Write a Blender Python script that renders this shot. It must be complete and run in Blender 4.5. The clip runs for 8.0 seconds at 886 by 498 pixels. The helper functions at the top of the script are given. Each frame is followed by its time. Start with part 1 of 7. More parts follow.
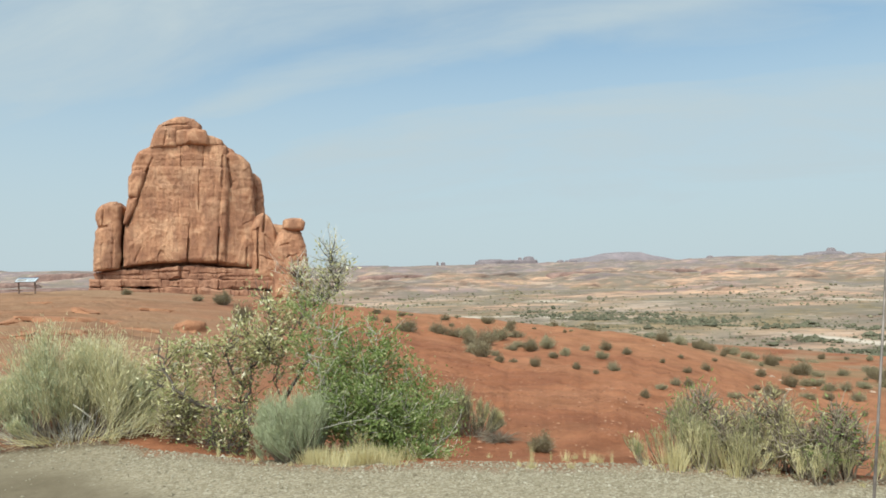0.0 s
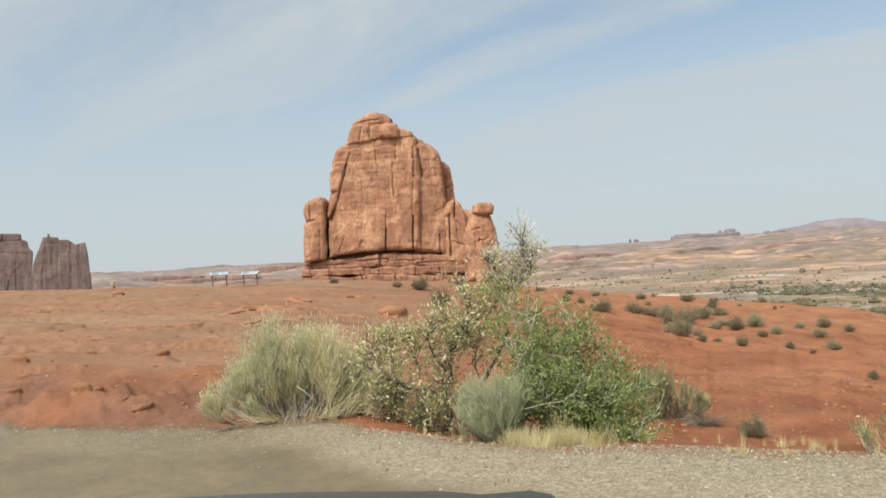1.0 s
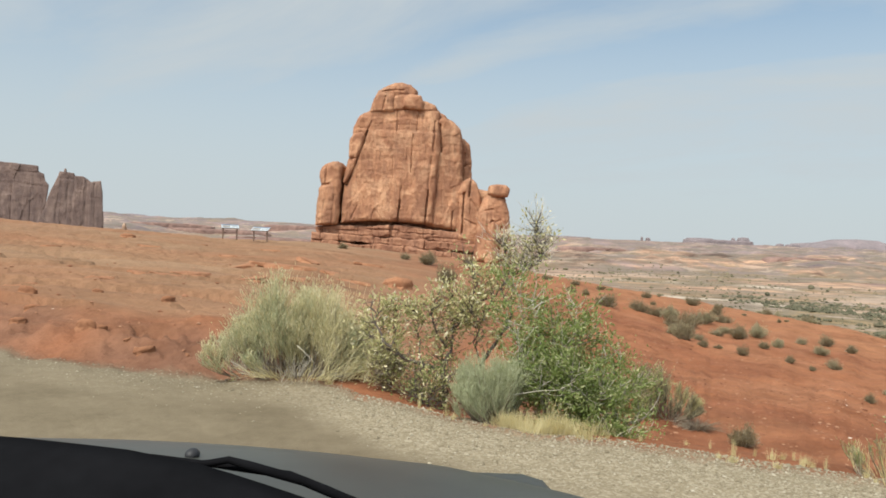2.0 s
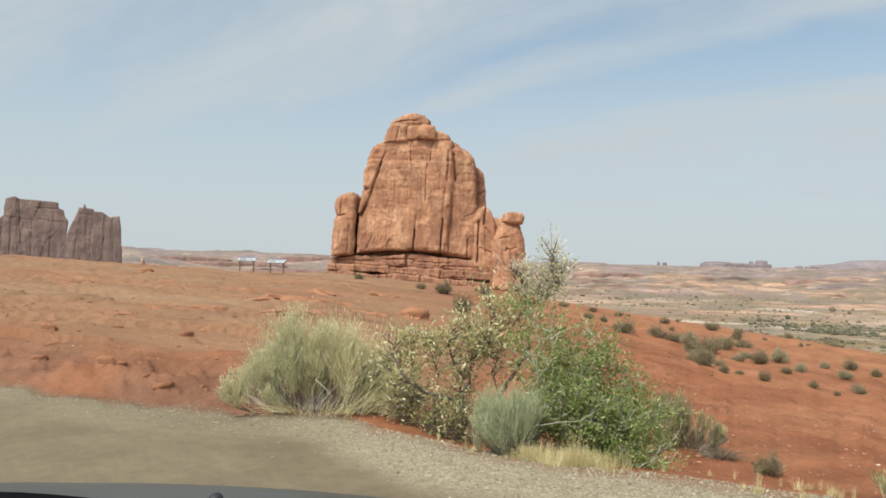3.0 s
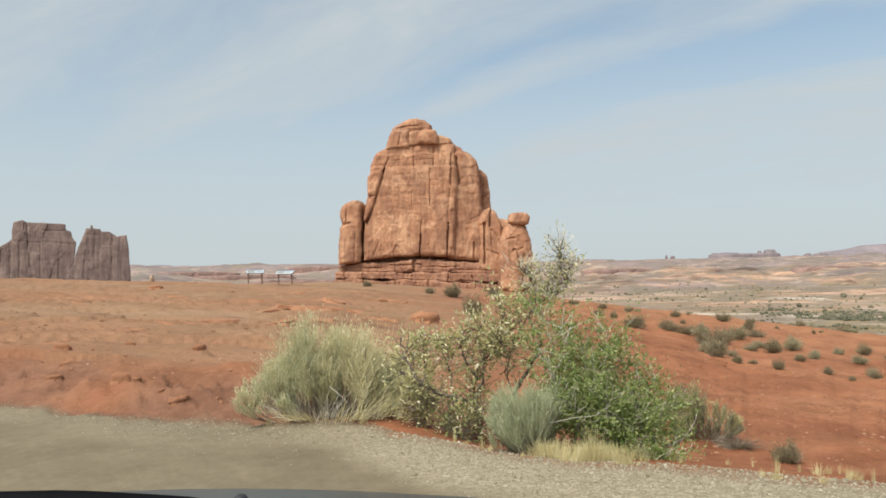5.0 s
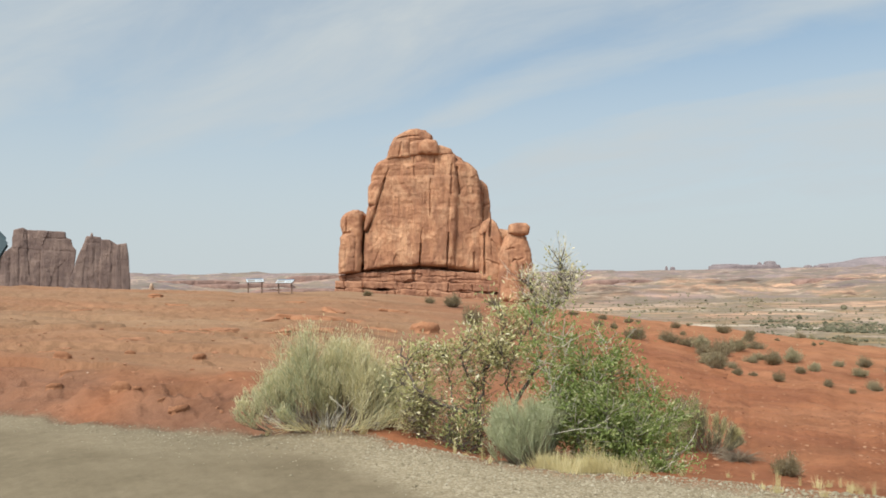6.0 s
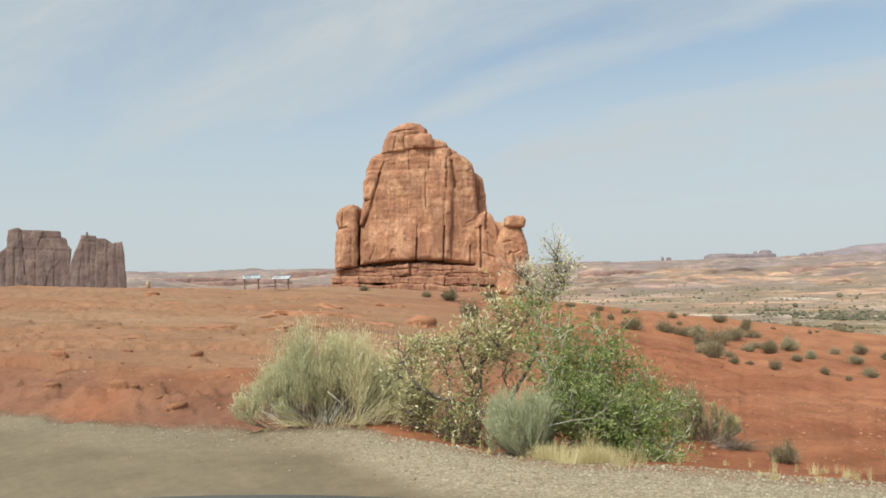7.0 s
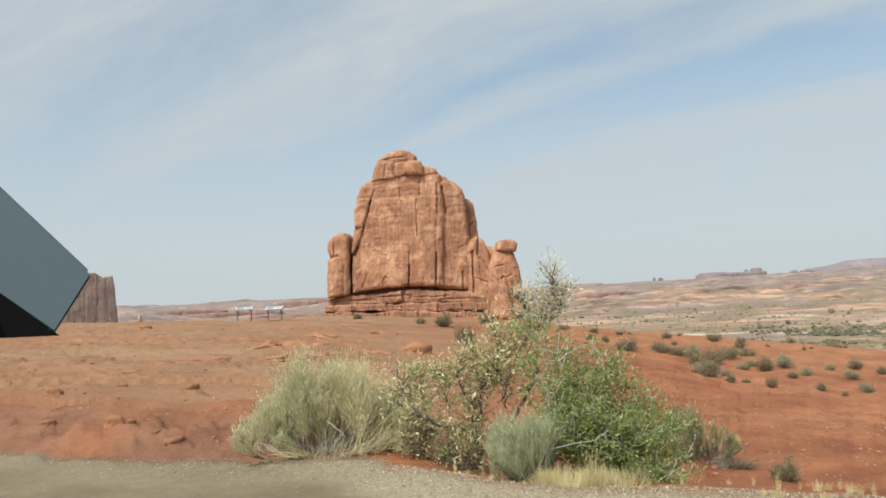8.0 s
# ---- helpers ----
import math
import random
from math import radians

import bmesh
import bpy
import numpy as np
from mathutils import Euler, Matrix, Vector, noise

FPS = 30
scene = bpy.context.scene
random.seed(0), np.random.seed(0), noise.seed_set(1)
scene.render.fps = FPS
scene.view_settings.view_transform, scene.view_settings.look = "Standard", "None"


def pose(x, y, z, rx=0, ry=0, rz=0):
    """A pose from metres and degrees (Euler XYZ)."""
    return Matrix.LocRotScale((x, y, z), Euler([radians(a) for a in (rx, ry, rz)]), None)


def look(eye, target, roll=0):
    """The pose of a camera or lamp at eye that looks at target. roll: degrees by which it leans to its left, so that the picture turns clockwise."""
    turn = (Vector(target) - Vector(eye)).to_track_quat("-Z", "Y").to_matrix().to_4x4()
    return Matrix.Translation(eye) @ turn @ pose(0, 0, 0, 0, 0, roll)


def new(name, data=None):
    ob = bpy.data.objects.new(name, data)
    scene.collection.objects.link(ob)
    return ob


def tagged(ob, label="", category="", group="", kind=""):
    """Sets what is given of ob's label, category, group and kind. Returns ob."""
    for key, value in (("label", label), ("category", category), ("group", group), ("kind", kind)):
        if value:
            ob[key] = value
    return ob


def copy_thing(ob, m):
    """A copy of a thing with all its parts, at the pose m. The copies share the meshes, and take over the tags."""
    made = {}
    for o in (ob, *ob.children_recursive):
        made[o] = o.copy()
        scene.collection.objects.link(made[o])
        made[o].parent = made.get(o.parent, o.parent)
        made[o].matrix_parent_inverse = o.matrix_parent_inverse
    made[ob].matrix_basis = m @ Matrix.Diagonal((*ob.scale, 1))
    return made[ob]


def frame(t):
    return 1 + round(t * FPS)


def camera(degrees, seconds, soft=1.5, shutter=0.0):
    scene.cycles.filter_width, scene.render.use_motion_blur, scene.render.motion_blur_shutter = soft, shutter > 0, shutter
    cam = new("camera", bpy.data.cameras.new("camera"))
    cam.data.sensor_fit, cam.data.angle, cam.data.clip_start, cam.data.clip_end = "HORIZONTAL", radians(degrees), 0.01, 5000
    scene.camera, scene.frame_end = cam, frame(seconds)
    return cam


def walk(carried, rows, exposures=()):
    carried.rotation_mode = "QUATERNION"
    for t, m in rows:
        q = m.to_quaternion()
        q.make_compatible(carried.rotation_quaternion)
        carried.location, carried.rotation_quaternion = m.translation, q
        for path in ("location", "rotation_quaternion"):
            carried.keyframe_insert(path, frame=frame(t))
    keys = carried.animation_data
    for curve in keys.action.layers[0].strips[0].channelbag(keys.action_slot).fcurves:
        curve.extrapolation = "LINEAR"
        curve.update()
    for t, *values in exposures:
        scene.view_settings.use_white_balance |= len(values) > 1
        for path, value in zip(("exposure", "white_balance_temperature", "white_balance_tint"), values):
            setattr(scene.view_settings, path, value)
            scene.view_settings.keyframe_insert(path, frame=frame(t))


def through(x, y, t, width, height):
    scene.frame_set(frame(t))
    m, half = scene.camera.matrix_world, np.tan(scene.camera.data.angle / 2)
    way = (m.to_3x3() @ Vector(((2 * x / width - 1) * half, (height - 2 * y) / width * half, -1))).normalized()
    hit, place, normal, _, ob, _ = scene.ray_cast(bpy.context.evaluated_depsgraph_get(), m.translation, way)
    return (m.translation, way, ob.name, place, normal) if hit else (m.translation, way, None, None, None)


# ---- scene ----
cam = camera(61.6, 8.0, soft=1.7, shutter=0.0)
EYE_ROWS = [
    # seconds, x, y, z, yaw, pitch, roll
    (0, 0.051, 0.074, 1.356, -16.90, 1.30, -1.37),
    (0.5, 0.042, 0.042, 1.379, -8.27, 2.02, -1.57),
    (1, 0.036, 0.044, 1.373, -2.30, 0.52, -3.83),
    (1.2, 0.022, 0.033, 1.365, -2.30, -1.36, -1.51),
    (2.3, 0.014, 0.047, 1.383, -1.37, -1.18, 2.62),
    (2.5, 0.012, 0.022, 1.396, -0.96, -0.52, 2.26),
    (3, 0.009, 0.031, 1.397, -0.25, 0.90, 1.37),
    (3.5, 0.006, 0.020, 1.400, 0.02, 1.03, 1.55),
    (4, 0.003, 0.010, 1.402, 0.64, 1.22, 1.72),
    (4.2, 0.011, 0.036, 1.392, 0.92, 1.22, 0.65),
    (5.3, -0.003, -0.008, 1.379, 0.20, 1.20, -1.37),
    (5.5, -0.006, -0.014, 1.390, 0.19, 1.43, -1.00),
    (6, -0.005, -0.005, 1.387, 0.26, 1.96, -0.96),
    (6.5, -0.003, -0.012, 1.389, 0.57, 1.73, -1.25),
    (7, 0.001, -0.011, 1.385, -0.02, 1.47, -1.82),
    (7.5, 0.004, -0.008, 1.386, -1.08, 2.54, -2.39),
    (8, -0.038, -0.035, 1.385, -0.74, 3.44, -3.30),
]


def view(x, y, z, yaw, pitch, roll):
    return pose(x, y, z, 90 + pitch, 0, yaw) @ pose(0, 0, 0, 0, 0, roll)


# the picture starts a little cooler and greener
walk(cam, [(r[0], view(*r[1:])) for r in EYE_ROWS], [(0, 0.0, 6080, 3), (0.5, 0.0, 6460, 9), (1.0, 0.0, 6500, 10), (8.0, 0.0, 6500, 10)])

# ---- sky and sun ----
SUN_DIR = Vector((-0.52, -0.62, 1.0)).normalized()      # towards the sun
sun_data = bpy.data.lights.new("sun", "SUN")
sun_data.energy, sun_data.angle, sun_data.color = 4.15, radians(0.6), (1.0, 0.92, 0.80)
sun = new("sun", sun_data)
sun.matrix_world = look(SUN_DIR * 50, (0, 0, 0))

world = bpy.data.worlds.new("sky")
scene.world = world
world.use_nodes = True
wn, wl = world.node_tree.nodes, world.node_tree.links
wn.clear()


def wnode(kind, **kw):
    n = wn.new(kind)
    for k, v in kw.items():
        n.inputs[k].default_value = v
    return n


sky = wn.new("ShaderNodeTexSky")
sky.sky_type, sky.sun_disc = "NISHITA", False
sky.sun_elevation, sky.sun_rotation = math.asin(SUN_DIR.z), math.atan2(SUN_DIR.x, SUN_DIR.y)
sky.air_density, sky.dust_density, sky.ozone_density, sky.altitude = 1.0, 1.2, 1.2, 1300
coord = wn.new("ShaderNodeTexCoord")
sep = wn.new("ShaderNodeSeparateXYZ")
wl.new(coord.outputs["Generated"], sep.inputs[0])


def wmath(op, a, b):
    n = wn.new("ShaderNodeMath")
    n.operation = op
    for i, v in enumerate((a, b)):
        if isinstance(v, (int, float)):
            n.inputs[i].default_value = v
        else:
            wl.new(v, n.inputs[i])
    return n.outputs[0]


# the cloud sheet: flat coordinates on a layer overhead
height = wmath("ADD", wmath("MAXIMUM", sep.outputs["Z"], 0.0), 0.30)
flat = wn.new("ShaderNodeCombineXYZ")
wl.new(wmath("DIVIDE", sep.outputs["X"], height), flat.inputs[0])
wl.new(wmath("DIVIDE", sep.outputs["Y"], height), flat.inputs[1])


def cloud(rot, scale, size, detail, rough, dist, shift=(0, 0, 0)):
    m = wn.new("ShaderNodeMapping")
    m.vector_type = "TEXTURE"
    m.inputs["Location"].default_value = shift
    m.inputs["Rotation"].default_value = (0, 0, radians(rot))
    m.inputs["Scale"].default_value = scale
    wl.new(flat.outputs[0], m.inputs["Vector"])
    n = wnode("ShaderNodeTexNoise", Scale=size, Detail=detail, Roughness=rough, Distortion=dist)
    wl.new(m.outputs[0], n.inputs["Vector"])
    return n.outputs["Fac"]


streaks = cloud(-36, (2.0, 0.62, 1), 1.3, 5, 0.55, 0.4, (0.9, 0.2, 0))
wisps = cloud(-30, (1.8, 0.7, 1), 3.4, 7, 0.62, 0.5)
across = wn.new("ShaderNodeVectorMath")         # across the streaks of the cirrus
across.operation = "DOT_PRODUCT"
across.inputs[1].default_value = (0.58, 0.82, 0)
wl.new(flat.outputs[0], across.inputs[0])
sheet_at = wmath("ADD", wmath("MULTIPLY", across.outputs["Value"], 0.5), wmath("MULTIPLY", wmath("SUBTRACT", streaks, 0.5), 0.20))
ramp = wn.new("ShaderNodeValToRGB")
ramp.color_ramp.interpolation = "EASE"
stops = [(0.0, 0.85), (0.36, 0.86), (0.47, 0.66), (0.58, 0.86), (0.66, 0.80), (0.72, 0.52), (0.78, 0.80), (0.83, 0.50), (0.89, 0.40), (0.94, 0.78), (1.0, 0.92)]
while len(ramp.color_ramp.elements) < len(stops):
    ramp.color_ramp.elements.new(0.5)
for el, (p_, c_) in zip(ramp.color_ramp.elements, stops):
    el.position, el.color = p_, (c_, c_, c_, 1)
wl.new(sheet_at, ramp.inputs["Fac"])
# thin haze towards the horizon belongs to the sky itself
rise = wmath("DIVIDE", wmath("MAXIMUM", sep.outputs["Z"], 0.0), 0.33)
veil = wmath("ADD", ramp.outputs["Color"], wmath("MULTIPLY", wmath("MULTIPLY", wmath("SUBTRACT", wisps, 0.5), 0.95), wmath("MINIMUM", rise, 1.0)))
low = wmath("SUBTRACT", 0.96, wmath("MULTIPLY", wmath("MULTIPLY", rise, rise), 0.78))
cover = wmath("MINIMUM", wmath("MAXIMUM", veil, low), 1.0)
bg_sky = wnode("ShaderNodeBackground", Strength=0.14)
tint = wn.new("ShaderNodeMix")
tint.data_type, tint.blend_type = "RGBA", "MULTIPLY"
tint.inputs["Factor"].default_value, tint.inputs[7].default_value = 1.0, (0.86, 1.05, 1.0, 1)
wl.new(sky.outputs["Color"], tint.inputs[6])
wl.new(tint.outputs[2], bg_sky.inputs["Color"])
bg_cloud = wnode("ShaderNodeBackground", Color=(0.875, 0.97, 1.015, 1), Strength=0.63)
# cirrus brightening round the unseen sun, strengthened as added fill for the shadows
near_sun = wn.new("ShaderNodeVectorMath")
near_sun.operation = "DOT_PRODUCT"
near_sun.inputs[1].default_value = SUN_DIR
wl.new(coord.outputs["Generated"], near_sun.inputs[0])
fill_glow = wmath("POWER", wmath("MAXIMUM", near_sun.outputs["Value"], 0.0), 3.0)
wl.new(wmath("ADD", wmath("MULTIPLY", fill_glow, 2.6), 0.635), bg_cloud.inputs["Strength"])
mix = wn.new("ShaderNodeMixShader")
wl.new(cover, mix.inputs[0])
wl.new(bg_sky.outputs[0], mix.inputs[1])
wl.new(bg_cloud.outputs[0], mix.inputs[2])
wout = wn.new("ShaderNodeOutputWorld")
wl.new(mix.outputs[0], wout.inputs["Surface"])


# ---- materials ----
def ramp_node(nt, stops):
    n = nt.nodes.new("ShaderNodeValToRGB")
    e = n.color_ramp.elements
    while len(e) < len(stops):
        e.new(0.5)
    for el, (p, c) in zip(e, stops):
        el.position, el.color = p, (*c, 1)
    return n


def noise_node(nt, vec, size, detail=6, rough=0.55, dist=0.0):
    n = nt.nodes.new("ShaderNodeTexNoise")
    for k, v in (("Scale", size), ("Detail", detail), ("Roughness", rough), ("Distortion", dist)):
        n.inputs[k].default_value = v
    nt.links.new(vec, n.inputs["Vector"])
    return n.outputs["Fac"]


def mix_node(nt, fac, a, b, mode="MIX"):
    n = nt.nodes.new("ShaderNodeMix")
    n.data_type, n.blend_type = "RGBA", mode
    for sock, v in ((n.inputs["Factor"], fac), (n.inputs["A"] if False else n.inputs[6], a), (n.inputs[7], b)):
        if isinstance(v, (int, float)):
            sock.default_value = v
        elif isinstance(v, tuple):
            sock.default_value = (*v, 1)
        else:
            nt.links.new(v, sock)
    return n.outputs[2]


def math_node(nt, op, a, b=0.0):
    n = nt.nodes.new("ShaderNodeMath")
    n.operation = op
    for i, v in enumerate((a, b)):
        if isinstance(v, (int, float)):
            n.inputs[i].default_value = v
        else:
            nt.links.new(v, n.inputs[i])
    return n.outputs[0]


def base_mat(name, rough=0.9, metal=0.0, spec=0.3):
    m = bpy.data.materials.new(name)
    m.use_nodes = True
    nt = m.node_tree
    b = nt.nodes["Principled BSDF"]
    b.inputs["Roughness"].default_value, b.inputs["Metallic"].default_value = rough, metal
    b.inputs["Specular IOR Level"].default_value = spec
    tc = nt.nodes.new("ShaderNodeTexCoord")
    return m, nt, b, tc.outputs["Object"]


def scaled(nt, vec, s, rot=(0, 0, 0)):
    n = nt.nodes.new("ShaderNodeMapping")
    n.inputs["Scale"].default_value, n.inputs["Rotation"].default_value = s, rot
    nt.links.new(vec, n.inputs["Vector"])
    return n.outputs[0]


def bump(nt, b, h, strength, dist):
    n = nt.nodes.new("ShaderNodeBump")
    n.inputs["Strength"].default_value, n.inputs["Distance"].default_value = strength, dist
    nt.links.new(h, n.inputs["Height"])
    nt.links.new(n.outputs[0], b.inputs["Normal"])


def attr(nt, name):
    n = nt.nodes.new("ShaderNodeAttribute")
    n.attribute_name = name
    return n.outputs["Fac"]


def plain_mat(name, col, rough=0.6, metal=0.0, vary=0.12, size=8.0, spec=0.4):
    m, nt, b, v = base_mat(name, rough, metal, spec)
    n = noise_node(nt, v, size, 5)
    dark = tuple(c * (1 - vary) for c in col)
    lite = tuple(min(1, c * (1 + vary)) for c in col)
    r = ramp_node(nt, [(0.3, dark), (0.7, lite)])
    nt.links.new(n, r.inputs["Fac"])
    nt.links.new(r.outputs["Color"], b.inputs["Base Color"])
    return m


def plant_mat(name, stops, rough=0.75, through=0.25):
    """Leaves or stems: a colour for each one, with a little light passing through."""
    m, nt, b, v = base_mat(name, rough, 0, 0.25)
    g = nt.nodes.new("ShaderNodeNewGeometry")
    r = ramp_node(nt, stops)
    nt.links.new(g.outputs["Random Per Island"], r.inputs["Fac"])
    n = noise_node(nt, v, 6.0, 3)
    col = mix_node(nt, math_node(nt, "MULTIPLY", n, 0.5), r.outputs["Color"], stops[0][1])
    nt.links.new(col, b.inputs["Base Color"])
    t = nt.nodes.new("ShaderNodeBsdfTranslucent")
    nt.links.new(col, t.inputs["Color"])
    mx = nt.nodes.new("ShaderNodeMixShader")
    mx.inputs[0].default_value = through
    nt.links.new(b.outputs[0], mx.inputs[1])
    nt.links.new(t.outputs[0], mx.inputs[2])
    nt.links.new(mx.outputs[0], nt.nodes["Material Output"].inputs["Surface"])
    return m


def rock_mat(name, light, mid, dark, streak, scale=1.0, bumpy=0.6, varnish=0.25):
    """Sandstone: fluted vertical stains, thin bedding, grain."""
    m, nt, b, v = base_mat(name, 0.92, 0, 0.2)
    blot = noise_node(nt, v, 0.34 / scale, 8, 0.68, 0.5)
    r = ramp_node(nt, [(0.38, dark), (0.50, mid), (0.60, light)])
    nt.links.new(blot, r.inputs["Fac"])
    flute = noise_node(nt, scaled(nt, v, (1.0, 1.0, 0.09)), 0.95 / scale, 6, 0.62, 0.3)
    fr = ramp_node(nt, [(0.47, (0, 0, 0)), (0.60, (1, 1, 1))])
    nt.links.new(flute, fr.inputs["Fac"])
    c1 = mix_node(nt, math_node(nt, "MULTIPLY", fr.outputs["Color"], 0.38), r.outputs["Color"], streak)
    bed = noise_node(nt, scaled(nt, v, (0.25, 0.25, 1.2)), 0.5 / scale, 4, 0.55, 0.6)
    br = ramp_node(nt, [(0.36, (0.66, 0.62, 0.62)), (0.62, (1.15, 1.14, 1.10))])
    nt.links.new(bed, br.inputs["Fac"])
    vor = nt.nodes.new("ShaderNodeTexVoronoi")
    vor.feature = "DISTANCE_TO_EDGE"
    vor.inputs["Scale"].default_value = 0.26 / scale
    wv = nt.nodes.new("ShaderNodeVectorMath")
    wv.operation = "ADD"
    nt.links.new(scaled(nt, v, (1.0, 0.7, 0.14)), wv.inputs[0])
    warp = nt.nodes.new("ShaderNodeTexNoise")
    warp.inputs["Scale"].default_value, warp.inputs["Detail"].default_value = 0.5 / scale, 4
    nt.links.new(v, warp.inputs["Vector"])
    wsc = nt.nodes.new("ShaderNodeVectorMath")
    wsc.operation = "SCALE"
    wsc.inputs["Scale"].default_value = 1.6 * scale
    nt.links.new(warp.outputs["Color"], wsc.inputs[0])
    nt.links.new(wsc.outputs[0], wv.inputs[1])
    nt.links.new(wv.outputs[0], vor.inputs["Vector"])
    joint = ramp_node(nt, [(0.0, (0, 0, 0)), (0.02, (1, 1, 1))])
    nt.links.new(vor.outputs["Distance"], joint.inputs["Fac"])
    c2 = mix_node(nt, 0.35, c1, br.outputs["Color"], "MULTIPLY")
    grain = noise_node(nt, scaled(nt, v, (1.0, 1.0, 0.6)), 2.2 / scale, 9, 0.72)
    gr = ramp_node(nt, [(0.3, (0.80, 0.78, 0.76)), (0.7, (1.15, 1.15, 1.14))])
    nt.links.new(grain, gr.inputs["Fac"])
    c3 = mix_node(nt, 0.6, c2, gr.outputs["Color"], "MULTIPLY")
    # desert varnish in patches
    var = noise_node(nt, scaled(nt, v, (1.0, 1.0, 0.55)), 0.42 / scale, 7, 0.66, 0.5)
    vr = ramp_node(nt, [(0.50, (0, 0, 0)), (0.62, (1, 1, 1))])
    nt.links.new(var, vr.inputs["Fac"])
    c3 = mix_node(nt, math_node(nt, "MULTIPLY", vr.outputs["Color"], varnish), c3, streak)
    nt.links.new(c3, b.inputs["Base Color"])
    h = math_node(nt, "ADD", math_node(nt, "MULTIPLY", grain, 0.5), math_node(nt, "ADD", math_node(nt, "MULTIPLY", flute, 0.5), math_node(nt, "MULTIPLY", bed, 0.3)))
    h = math_node(nt, "ADD", h, math_node(nt, "MULTIPLY", joint.outputs["Color"], 0.08))
    bump(nt, b, h, bumpy, 0.6 * scale)
    return m


M_BUTTE = rock_mat("butte_sandstone", (0.544, 0.318, 0.192), (0.419, 0.218, 0.126), (0.318, 0.155, 0.091), (0.207, 0.107, 0.069), 1.0, 1.0, 0.5)
M_BASE = rock_mat("ledge_sandstone", (0.396, 0.216, 0.136), (0.317, 0.164, 0.101), (0.253, 0.124, 0.078), (0.184, 0.092, 0.063), 0.8, 0.7)
# the towers' own grey-brown, darkened to hold shade and distant haze
M_TOWER = rock_mat("hazy_shaded_sandstone", (0.224, 0.163, 0.140), (0.174, 0.124, 0.109), (0.132, 0.093, 0.084), (0.089, 0.065, 0.062), 4.0, 0.8, 0.4)
# skyline rock whose bluish mauve has the distant haze mixed in
M_MESA = rock_mat("hazy_mesa_rock", (0.241, 0.198, 0.205), (0.214, 0.179, 0.185), (0.187, 0.161, 0.168), (0.161, 0.143, 0.154), 30.0, 0.4)
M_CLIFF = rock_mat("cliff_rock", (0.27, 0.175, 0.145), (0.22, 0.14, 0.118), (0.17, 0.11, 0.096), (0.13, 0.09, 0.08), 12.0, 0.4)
M_PALEROCK = plain_mat("pale_stone", (0.34, 0.235, 0.165), 0.9, 0, 0.3, 3.0)
M_SLAB = rock_mat("slab_sandstone", (0.361, 0.185, 0.101), (0.327, 0.159, 0.086), (0.292, 0.138, 0.073), (0.267, 0.120, 0.065), 0.15, 0.7)


